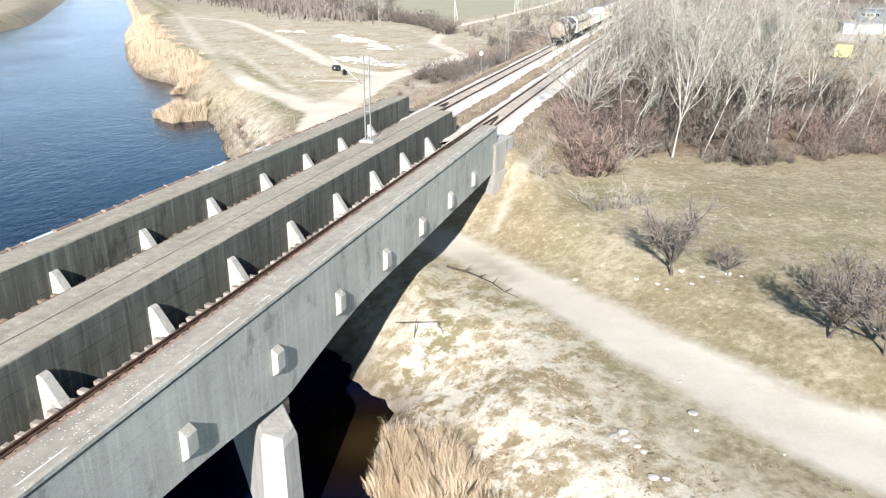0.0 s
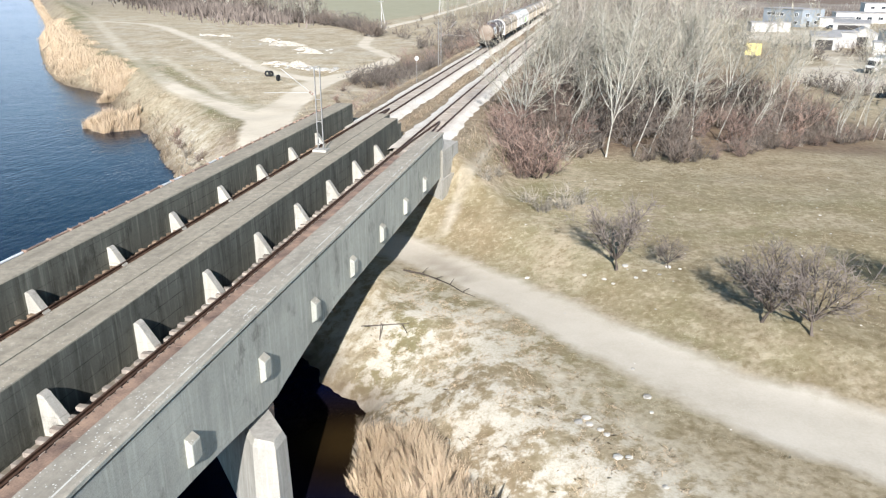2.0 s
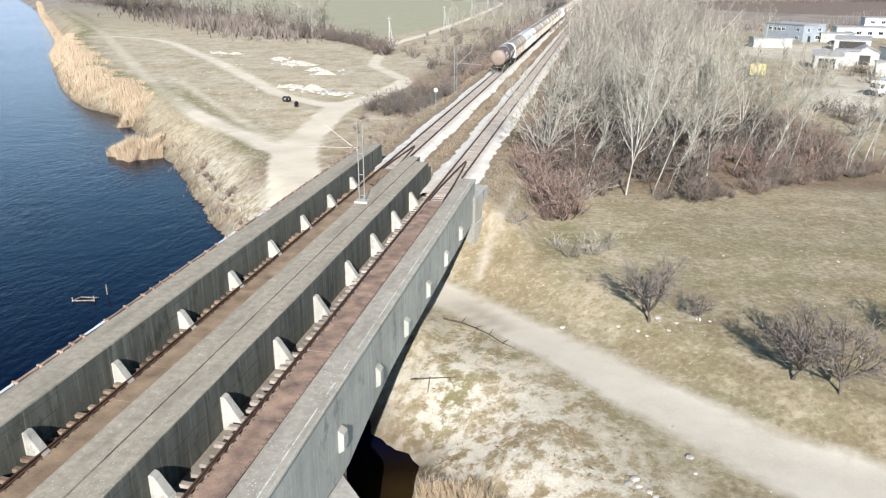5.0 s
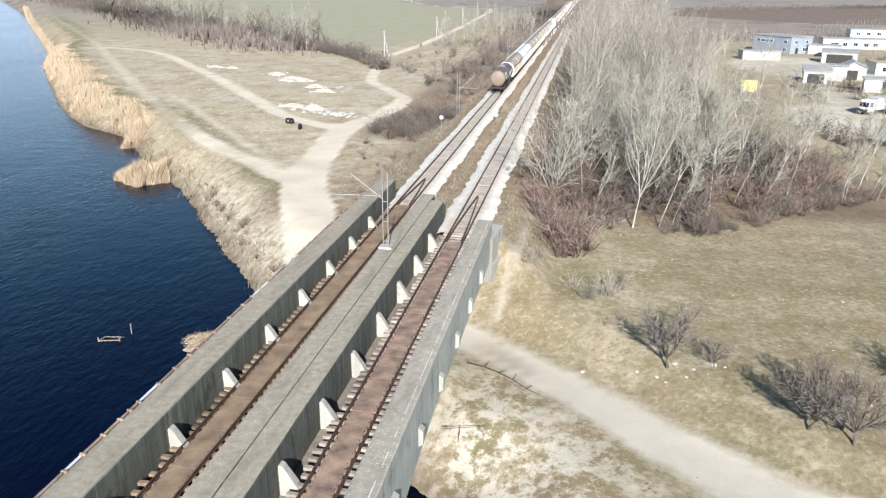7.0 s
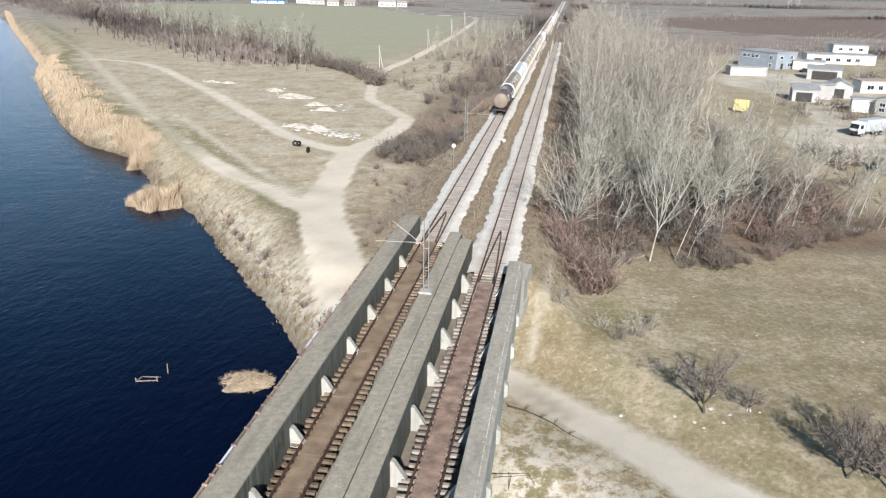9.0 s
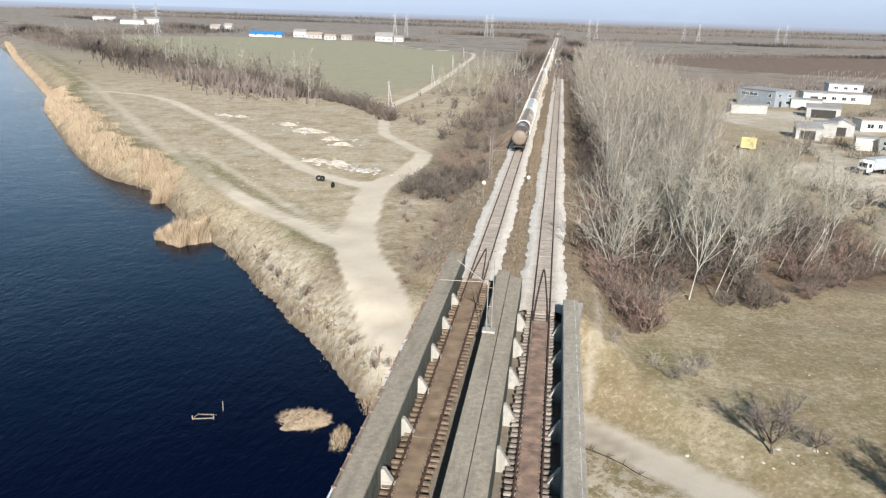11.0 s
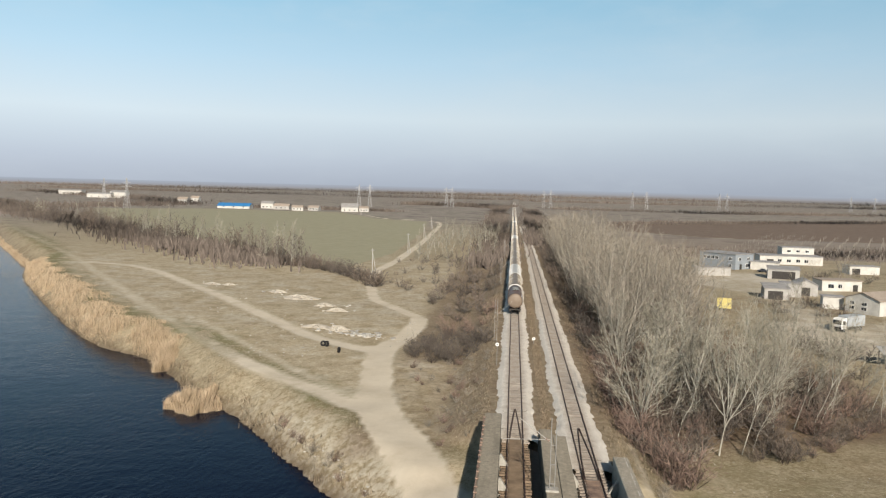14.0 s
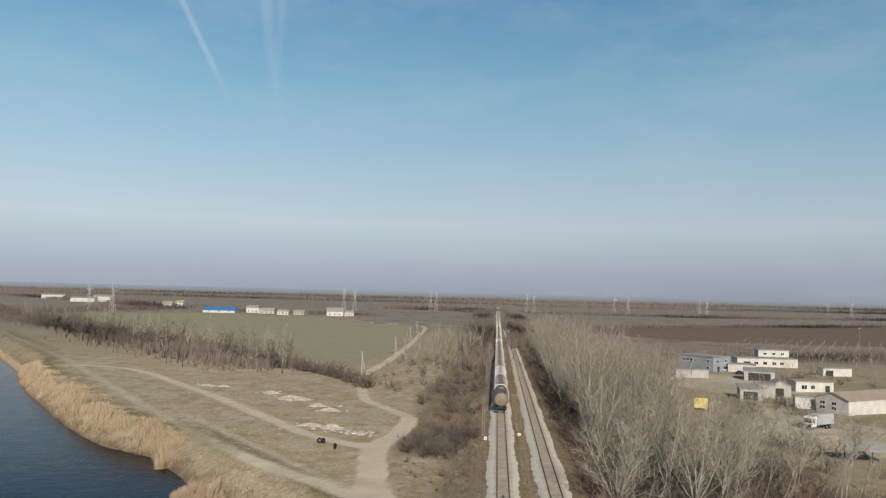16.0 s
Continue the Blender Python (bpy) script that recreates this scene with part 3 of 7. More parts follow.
    emb = smooth(14, 7.5, np.abs(x)) * smooth(0, 3, y - abutment_y(x)) * (1 - 0.55 * right * smooth(76, 66, y)) * (0.6 + 0.4 * right)
    grove = smooth(68, 76, y - 0.4 * np.maximum(0, x - 18)) * smooth(6, 10, x) * smooth(60, 45, x + 0.12 * (y - 90)) * smooth(420, 300, y)
    patch = smooth(-25, -20, x) * smooth(3, 0, x) * smooth(64, 70, y) * smooth(420, 250, y)
    masks["scrub"] = np.clip(np.maximum.reduce([emb, grove, 0.7 * patch, 0.2 * smooth(120, 170, y) * smooth(240, 200, y)]), 0, 1)
    masks["rough"] = smooth(9, 13, e) * smooth(-8, -16, x) * smooth(60, 72, y) * smooth(330, 220, y) * (1 - smooth(-27, -20, x) * smooth(104, 112, y))
    masks["brown"] = smooth(14, 26, x) * (0.85 + 0.15 * smooth(56, 42, y)) * smooth(120, 100, y)
    masks["fallow"] = inside(x, y, FALLOW).astype(float)
    masks["crop"] = inside(x, y, CROP).astype(float)
    masks["plough"] = inside(x, y, PLOUGH).astype(float)
    masks["far"] = smooth(300, 700, np.hypot(x, y)) * (1 - masks["crop"]) * (1 - masks["plough"])
    damp = 0.45 * smooth(1.2, 0.5, np.hypot((x - 8.6 - 0.9 * (43.4 - y)) / 0.9, (y - 43.2) / 2.6))
    masks["mud"] = np.maximum(smooth(1.6, 0.1, e) * smooth(-3, 0, e), damp)
    return h, masks


GRID = {}


def heights(xs, ys):
    """Height of the built ground sheet, read from its grid."""
    xs, ys = np.asarray(xs, float), np.asarray(ys, float)
    gx, gy, gz = GRID["x"], GRID["y"], GRID["z"]
    i = np.clip(np.searchsorted(gx, xs) - 1, 0, len(gx) - 2)
    j = np.clip(np.searchsorted(gy, ys) - 1, 0, len(gy) - 2)
    u = (xs - gx[i]) / (gx[i + 1] - gx[i])
    v = (ys - gy[j]) / (gy[j + 1] - gy[j])
    return (gz[j, i] * (1 - u) + gz[j, i + 1] * u) * (1 - v) + (gz[j + 1, i] * (1 - u) + gz[j + 1, i + 1] * u) * v


def height(x, y):
    return float(heights(np.array([x]), np.array([y]))[0])


def axis_lines(fine, step, spans, reach, growth):
    """Grid lines: fine in the middle, wider outwards."""
    a, b = fine
    line = list(np.arange(a, b + step / 2, step))
    for far_end, st in spans[1]:
        line += list(np.arange(line[-1] + st, far_end, st))
    for far_end, st in spans[0]:
        line = list(np.arange(line[0] - st, far_end, -st))[::-1] + line
    st = spans[1][-1][1] if spans[1] else step
    while line[-1] < reach[1]:
        st *= growth
        line.append(line[-1] + st)
    st = spans[0][-1][1] if spans[0] else step
    while line[0] > reach[0]:
        st *= growth
        line.insert(0, line[0] - st)
    return np.array(line)


def build_ground():
    xs = axis_lines((-60, 46), 0.95, ([(-150, 1.5), (-260, 2.6)], [(130, 2.6)]), (-4600, 4600), 1.09)
    ys = axis_lines((10, 128), 0.95, ([], [(220, 1.4), (280, 2.2), (500, 5)]), (-900, 4900), 1.07)
    gx, gy = np.meshgrid(xs, ys)
    h, masks = land(gx.ravel(), gy.ravel())
    nx, ny = len(xs), len(ys)
    GRID["x"], GRID["y"], GRID["z"] = xs, ys, h.reshape(ny, nx)
    co = np.stack([gx.ravel(), gy.ravel(), h], 1)
    i = np.arange((ny - 1) * (nx - 1))
    r, c = i // (nx - 1), i % (nx - 1)
    a = r * nx + c
    quads = np.stack([a, a + 1, a + nx + 1, a + nx], 1)
    me = bpy.data.meshes.new("ground")
    me.vertices.add(len(co))
    me.vertices.foreach_set("co", co.ravel())
    me.loops.add(quads.size)
    me.loops.foreach_set("vertex_index", quads.ravel())
    me.polygons.add(len(quads))
    me.polygons.foreach_set("loop_start", np.arange(len(quads)) * 4)
    me.update(calc_edges=True)
    me.polygons.foreach_set("use_smooth", np.ones(len(quads), bool))
    for name, v in masks.items():
        at = me.attributes.new(name, "FLOAT", "POINT")
        at.data.foreach_set("value", v.astype(np.float32))
    me.materials.append(M_GROUND)
    ob = new("ground", me)
    return tagged(ob, "dry winter grassland with beaten earth tracks and fields", "ground", kind="structure")


build_ground()


def build_water():
    bm = bmesh.new()
    pts = [p for p in SHORE]
    a = [bm.verts.new((x + 14, y + 12, WATER_Z)) for x, y in pts]
    b = [bm.verts.new((x - 40, y - 36, WATER_Z)) for x, y in pts]
    for k in range(len(pts) - 1):
        bm.faces.new((a[k], a[k + 1], b[k + 1], b[k]))
    bmesh.ops.recalc_face_normals(bm, faces=bm.faces)
    me = bpy.data.meshes.new("water")
    bm.to_mesh(me)
    bm.free()
    if me.polygons[0].normal.z < 0:
        me.flip_normals()
    me.materials.append(M_WATER)
    tagged(new("water", me), "dark blue rippled canal water", "water", kind="structure")


build_water()


def build_backdrop():
    """A glowing ring far beyond everything else, with the plain's rim haze painted on."""
    m = bpy.data.materials.new("far_haze")
    m.use_nodes = True
    nt = m.node_tree
    nt.nodes.clear()
    out = nt.nodes.new("ShaderNodeOutputMaterial")
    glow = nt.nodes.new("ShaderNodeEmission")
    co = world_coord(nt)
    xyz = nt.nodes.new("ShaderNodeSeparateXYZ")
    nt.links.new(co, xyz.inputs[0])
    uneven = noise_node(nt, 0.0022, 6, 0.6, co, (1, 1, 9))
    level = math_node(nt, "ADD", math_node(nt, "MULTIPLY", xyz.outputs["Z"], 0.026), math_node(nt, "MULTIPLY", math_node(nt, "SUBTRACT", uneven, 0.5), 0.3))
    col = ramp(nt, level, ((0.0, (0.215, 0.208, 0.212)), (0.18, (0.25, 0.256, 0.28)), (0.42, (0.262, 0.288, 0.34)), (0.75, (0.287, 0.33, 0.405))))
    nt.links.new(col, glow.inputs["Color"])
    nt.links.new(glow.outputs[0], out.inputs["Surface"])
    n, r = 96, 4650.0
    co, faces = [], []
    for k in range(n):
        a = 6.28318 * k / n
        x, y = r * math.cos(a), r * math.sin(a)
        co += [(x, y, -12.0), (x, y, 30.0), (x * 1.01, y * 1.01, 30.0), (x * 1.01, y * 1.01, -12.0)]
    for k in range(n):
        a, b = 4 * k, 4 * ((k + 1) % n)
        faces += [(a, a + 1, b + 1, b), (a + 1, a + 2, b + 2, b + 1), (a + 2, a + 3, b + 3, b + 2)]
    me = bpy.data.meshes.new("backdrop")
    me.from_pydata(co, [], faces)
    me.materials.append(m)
    tagged(new("backdrop", me), "glowing ring painted as the hazy blue-grey rim of the far plain", "backdrop", kind="structure")


build_backdrop()

# ---------------------------------------------------------------- mesh helpers
def finish(name, bm, material, parent=None, label="", smooth_shade=False):
    me = bpy.data.meshes.new(name)
    bmesh.ops.recalc_face_normals(bm, faces=bm.faces)
    bm.to_mesh(me)
    bm.free()
    for m in (material if isinstance(material, (list, tuple)) else [material]):
        me.materials.append(m)
    if smooth_shade:
        me.polygons.foreach_set("use_smooth", np.ones(len(me.polygons), bool))
    ob = new(name, me)
    if parent is not None:
        ob.parent = parent
    return tagged(ob, label)


def part(name, bm, material, parent, label=""):
    return finish(name, bm, material, parent, label)


def thing(name, place=(0, 0, 0), label="", category="", group="", kind="", turn=0.0):
    ob = new(name)
    ob.matrix_basis = pose(*place, 0, 0, turn)
    return tagged(ob, label, category, group, kind)


def child(name, data, parent, place=(0, 0, 0), turn=0.0, label=""):
    ob = new(name, data)
    ob.parent = parent
    ob.matrix_basis = pose(*place, 0, 0, turn)
    return tagged(ob, label)


def box(bm, x0, x1, y0, y1, z0, z1, bevel=0.0):
    vs = [bm.verts.new(p) for p in ((x0, y0, z0), (x1, y0, z0), (x1, y1, z0), (x0, y1, z0),
                                    (x0, y0, z1), (x1, y0, z1), (x1, y1, z1), (x0, y1, z1))]
    fs = [bm.faces.new([vs[i] for i in q]) for q in ((3, 2, 1, 0), (4, 5, 6, 7), (0, 1, 5, 4), (1, 2, 6, 5), (2, 3, 7, 6), (3, 0, 4, 7))]
    if bevel:
        edges = list({e for f in fs for e in f.edges})
        bmesh.ops.bevel(bm, geom=edges, offset=bevel, segments=1, affect="EDGES", profile=0.5)
    return vs


def prism(bm, outline, axis, a, b):
    """An outline of 2D points drawn out along an axis from a to b."""
    def at(p, v):
        return {"x": (v, p[0], p[1]), "y": (p[0], v, p[1]), "z": (p[0], p[1], v)}[axis]
    lo = [bm.verts.new(at(p, a)) for p in outline]
    hi = [bm.verts.new(at(p, b)) for p in outline]
    n = len(outline)
    bm.faces.new(lo[::-1])
    bm.faces.new(hi)
    for i in range(n):
        bm.faces.new((lo[i], lo[(i + 1) % n], hi[(i + 1) % n], hi[i]))


def tube(bm, p, q, r0, r1=None, sides=6, caps=True):
    """A straight tapered bar between two points."""
    r1 = r0 if r1 is None else r1
    p, q = Vector(p), Vector(q)
    d = (q - p).normalized()
    u = d.orthogonal().normalized()
    v = d.cross(u)
    a = [bm.verts.new(p + (u * math.cos(t) + v * math.sin(t)) * r0) for t in [6.28318 * k / sides for k in range(sides)]]
    b = [bm.verts.new(q + (u * math.cos(t) + v * math.sin(t)) * r1) for t in [6.28318 * k / sides for k in range(sides)]]
    for k in range(sides):
        bm.faces.new((a[k], a[(k + 1) % sides], b[(k + 1) % sides], b[k]))
    if caps:
        bm.faces.new(a[::-1])
        bm.faces.new(b)


# ---------------------------------------------------------------- the bridge
TOP = 1.6
DECK = -0.78
NEAR_END = -48.0
TRACK_R, TRACK_L = 3.1, -3.42
GIRDERS = {"right": (4.9, 6.1, 54.2, 21.8), "middle_right": (0.014, 1.18, 59.0, 27.5),
           "middle_left": (-1.18, -0.014, 60.8, 29.0), "left": (-6.4, -4.85, 65.2, 34.0)}


def girder_soffit(y, pier):
    d = abs(y - pier)
    return -1.75 - 0.95 * max(0.0, 1 - d / 8.5) ** 1.6


def girder_mesh(x0, x1, y1, pier, lip):
    """A deep concrete edge beam, haunched over the pier, with a worn lip along its outer top edge."""
    bm = bmesh.new()
    ys = list(np.arange(NEAR_END, y1, 0.9)) + [y1]
    rings = []
    rng = random.Random(int(x0 * 10))
    for y in ys:
        zb = girder_soffit(y, pier)
        j = [rng.uniform(-0.012, 0.012) for _ in range(6)]
        pts = [(x0, zb), (x1, zb)]
        if lip == "right":
            pts += [(x1, TOP - 0.27), (x1 - 0.07, TOP - 0.25), (x1 - 0.07, TOP - 0.19), (x1 + 0.05, TOP - 0.16), (x1 + 0.05 + j[0], TOP - 0.05 + j[1]), (x1 - 0.02 + j[2], TOP + j[3] * 0.5), (x0 + 0.05, TOP), (x0, TOP - 0.05 + j[4])]
        elif lip == "left":
            pts += [(x1, TOP - 0.05 + j[4]), (x1 - 0.05, TOP), (x0 + 0.02, TOP), (x0 - 0.11 + j[0], TOP - 0.07 + j[1]), (x0 - 0.11, TOP - 0.34), (x0, TOP - 0.42)]
        else:
            pts += [(x1, TOP - 0.4), (x1, TOP - 0.2), (x1 + j[0] * 0.5, TOP - 0.03), (x1 - 0.025, TOP), (x0 + 0.025, TOP), (x0 + j[1] * 0.5, TOP - 0.03)]
        rings.append([bm.verts.new((px, y, pz)) for px, pz in pts])
    n = len(rings[0])
    for a, b in zip(rings, rings[1:]):
        for k in range(n):
            bm.faces.new((a[k], a[(k + 1) % n], b[(k + 1) % n], b[k]))
    bm.faces.new(rings[0])
    bm.faces.new(rings[-1][::-1])
    return bm


def buttress_mesh(flip):
    bm = bmesh.new()
    s = -1 if flip else 1
    prism(bm, [(0, DECK), (0, 0.74), (0.10 * s, 0.78), (0.22 * s, 0.7), (0.78 * s, -0.18), (0.86 * s, -0.34), (0.86 * s, DECK)], "y", -0.2, 0.2)
    bmesh.ops.bevel(bm, geom=bm.edges[:], offset=0.025, segments=1, affect="EDGES")
    me = bpy.data.meshes.new("buttress")
    bmesh.ops.recalc_face_normals(bm, faces=bm.faces)
    bm.to_mesh(me)
    bm.free()
    me.materials.append(M_CONC_PALE)
    return me


def build_bridge():
    bridge = thing("railway_bridge", (0, 0, 0), "weathered grey concrete trough girder railway bridge over the canal", "bridge")
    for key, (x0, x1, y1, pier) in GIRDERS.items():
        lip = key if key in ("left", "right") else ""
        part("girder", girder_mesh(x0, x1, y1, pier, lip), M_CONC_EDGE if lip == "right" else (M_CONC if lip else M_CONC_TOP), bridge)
    for x0, x1, ya, yb in ((1.18, 4.9, 58.5, 54.6), (-4.85, -1.18, 64.8, 61.0)):
        bm = bmesh.new()
        prism(bm, [(x0, NEAR_END), (x1, NEAR_END), (x1, yb), (x0, ya)], "z", DECK - 0.45, DECK)
        part("deck_slab", bm, M_TROUGH, bridge, "stained concrete trough floor under the track")
    fin, fin_left = buttress_mesh(False), buttress_mesh(True)
    for k in range(-6, 7):
        y = 21.0 + 5.2 * k
        child("buttress", fin, bridge, (1.175, y, 0))
        if y < 54:
            child("buttress", fin_left, bridge, (4.905, y - 1.5, 0))
        child("buttress", fin, bridge, (-4.855, 22.6 + 5.5 * k, 0))
    # anchor blocks on the outer faces
    bm = bmesh.new()
    prism(bm, [(0, -0.62), (0.26, -0.42), (0.26, 0.3), (0, 0.5)], "y", -0.27, 0.27)
    bmesh.ops.bevel(bm, geom=[e for e in bm.edges], offset=0.03, segments=1, affect="EDGES")
    bmesh.ops.recalc_face_normals(bm, faces=bm.faces)
    block = bpy.data.meshes.new("anchor_block")
    bm.to_mesh(block)
    bm.free()
    block.materials.append(M_CONC_EDGE)
    for k in range(-5, 6):
        child("anchor_block", block, bridge, (6.095, 21.2 + 5.28 * k, -0.72))
    # pier: a long wall in the line of the stream with a pointed nose
    bm = bmesh.new()
    ux, uy = -0.67, 0.742
    vx, vy = 0.742, 0.67
    cx, cy = 6.55, 20.2
    plan = [(-1.0, 0), (-0.3, 0.66), (21.0, 0.66), (21.6, 0), (21.0, -0.66), (-0.3, -0.66)]
    rings = []
    for z, grow in ((-10.0, 1.25), (-7.5, 1.12), (-3.6, 1.0), (-3.15, 0.98), (-2.85, 0.8)):
        rings.append([bm.verts.new((cx + ux * (a if a > 0 else a * grow) + vx * b * grow, cy + uy * (a if a > 0 else a * grow) + vy * b * grow, z)) for a, b in plan])
    for a, b in zip(rings, rings[1:]):
        for k in range(6):
            bm.faces.new((a[k], a[(k + 1) % 6], b[(k + 1) % 6], b[k]))
    bm.faces.new(rings[-1])
    bm.faces.new(rings[0][::-1])
    part("pier", bm, M_CONC_PALE, bridge, "pale concrete river pier with a pointed nose")
    # bearing blocks on the pier
    for gx, gy in ((5.5, 21.7), (0.6, 27.2), (-0.6, 28.6), (-5.6, 34.2)):
        bm = bmesh.new()
        box(bm, gx - 0.45, gx + 0.45, gy - 0.5, gy + 0.5, -2.9, girder_soffit(0, 0) - 0.9, 0.03)
        part("bearing", bm, M_RUST, bridge, "rust-stained bearing block")
    # abutment wall at the far end, on the skew, and its wing
    bm = bmesh.new()
    a, b = (6.35, 52.6), (-6.6, 64.6)
    prism(bm, [a, (a[0] + 0.5, a[1] + 2.6), (b[0] + 0.5, b[1] + 2.6), b], "z", -7.0, -1.78)
    part("abutment", bm, M_CONC_PALE, bridge, "pale concrete abutment wall")
    bm = bmesh.new()
    prism(bm, [(5.0, 54.3), (6.35, 53.0), (6.75, 57.0), (5.4, 57.4)], "z", -6.5, 0.35)
    part("wing_wall", bm, M_CONC_PALE, bridge)
    bm = bmesh.new()
    prism(bm, [(1.0, 59.1), (-1.2, 60.9), (-1.2, 62.6), (1.0, 60.8)], "z", -3.0, 0.9)
    part("end_wall", bm, M_CONC, bridge)
    # service pipe along the left edge: short lagged lengths on brackets
    rng = random.Random(5)
    y = -46.0
    while y < 63:
        ln = rng.uniform(0.7, 1.9)
        bm = bmesh.new()
        tube(bm, (-6.58, y, TOP - 0.04), (-6.58, y + ln - 0.18, TOP - 0.04), 0.065, sides=8)
        part("pipe_length", bm, M_PIPE if rng.random() < 0.4 else M_RUST, bridge)
        bm = bmesh.new()
        box(bm, -6.66, -6.38, y + ln - 0.14, y + ln - 0.05, TOP - 0.3, TOP + 0.06)
        part("pipe_bracket", bm, M_RUST, bridge)
        y += ln
    return bridge


M_PIPE = plain("pipe_lagging", (0.5, 0.5, 0.51), (0.8, 0.79, 0.78), 0.6, 1.0, 0.2, 10, 0.2)
build_bridge()


# ---------------------------------------------------------------- the tracks
def bend(y):
    """The right-hand track swings away gently far out."""
    return -0.0009 * max(0.0, y - 300) ** 1.6 * 0.25


RAIL_PROFILE = [(-0.07, -0.165), (0.07, -0.165), (0.07, -0.145), (0.012, -0.12), (0.012, -0.045), (0.036, -0.03), (0.036, 0.0), (-0.036, 0.0), (-0.036, -0.03), (-0.012, -0.045), (-0.012, -0.12), (-0.07, -0.145)]


def rail_bmesh(path, width=1.0):
    bm = bmesh.new()
    rings = [[bm.verts.new((x + px * width, y, z + pz)) for px, pz in RAIL_PROFILE] for x, y, z in path]
    n = len(RAIL_PROFILE)
    for a, b in zip(rings, rings[1:]):
        for k in range(n):
            bm.faces.new((a[k], a[(k + 1) % n], b[(k + 1) % n], b[k]))
    bm.faces.new(rings[0])
    bm.faces.new(rings[-1][::-1])
    return bm


def sleeper_mesh(name, length, bevel=0.02, material=None):
    bm = bmesh.new()
    box(bm, -length / 2, length / 2, -0.125, 0.125, -0.33, -0.165, bevel)
    me = bpy.data.meshes.new(name)
    bmesh.ops.recalc_face_normals(bm, faces=bm.faces)
    bm.to_mesh(me)
    bm.free()
    me.materials.append(material)
    return me


SLEEPER = {m.name: [sleeper_mesh("sleeper", ln, 0.02, m) for ln in (2.5, 2.6, 2.7)] for m in (M_SLEEPER, M_SLEEPER_B, M_SLEEPER_D)}


def build_track(cx, vee, plate_end, plate_mat, bridge_end, far, label):
    track = thing("railway_track", (0, 0, 0), label, "railway track", "tracks over the bridge")
    sag = bend if cx > 0 else (lambda y: 0.0)
    ys = list(np.arange(NEAR_END, 300, 6)) + list(np.arange(300, far + 1, 12))
    for s in (-0.755, 0.755):
        part("rail", rail_bmesh([(cx + s + sag(y), y, 0) for y in ys]), M_RAIL, track)
        pts = [(cx + s * 0.8, plate_end + 0.1, -0.01), (cx + s * 0.74, bridge_end - 1 + 0.5 * (plate_end > bridge_end - 1), -0.01)]
        pts += [(cx + s * k, bridge_end + (vee - bridge_end) * u, -0.01) for k, u in ((0.66, 0.15), (0.5, 0.4), (0.32, 0.68), (0.13, 0.93), (0.03, 1.0))]
        part("guard_rail", rail_bmesh(pts), M_RAIL, track, "rusty guard rail")
    rng = random.Random(int(cx * 7) + 40)
    y = -2.0
    while y < bridge_end + 22:
        kind = M_SLEEPER_D if y > bridge_end - 1 else (M_SLEEPER if cx > 0 else M_SLEEPER_B)
        me = rng.choice(SLEEPER[kind.name])
        child("sleeper", me, track, (cx + rng.uniform(-0.09, 0.09), y, rng.uniform(-0.012, 0.006)), rng.uniform(-1.6, 1.6))
        y += 0.62 + rng.uniform(-0.05, 0.05)
    # those further off, half sunk in the stones
    bm = bmesh.new()
    while y < 240:
        x = cx + sag(y)
        box(bm, x - 1.28, x + 1.28, y - 0.12, y + 0.12, -0.36, -0.188)
        y += 0.62
    tagged(part("sunken_sleeper", bm, M_SLEEPER_D, track), kind="stuff")
    # longitudinal bearers, added; their dark colour stands for shade in the sleeper gaps
    for s in (-0.85, 0.85):
        bm = bmesh.new()
        box(bm, cx + s - 0.09, cx + s + 0.09, NEAR_END, bridge_end - 0.3, DECK + 0.004, -0.335, 0.02)
        part("bearer", bm, M_DARK, track, "added bearer under the sleepers, coloured as dark as the shaded gaps")
    # walkway plates between the rails
    y = -30.0
    k = 0
    while y < plate_end:
        bm = bmesh.new()
        ln = min(3.0, plate_end - y)
        tilt = rng.uniform(-0.006, 0.006)
        box(bm, cx - 0.61, cx + 0.61, y + 0.008, y + ln - 0.008, -0.155 + tilt, -0.135 + tilt, 0.004)
        plain_faces = set(bm.faces)
        for side in (-0.55, 0.55):
            q = 0.18
            while q < ln - 0.1:
                tube(bm, (cx + side, y + q, -0.137), (cx + side, y + q, -0.115), 0.03, sides=5)
                q += 0.38
        for face in bm.faces:
            face.material_index = int(face not in plain_faces)
        part("walkway_plate", bm, [plate_mat, M_DARK], track)
        y += ln
        k += 1
    return track


build_track(TRACK_R, 67.0, 53.0, M_RUST, 56, 520, "rusty railway track with purple-brown walkway plates")
build_track(TRACK_L, 72.6, 62.5, M_RUST_B, 63, 1500, "railway track with brown walkway plates")


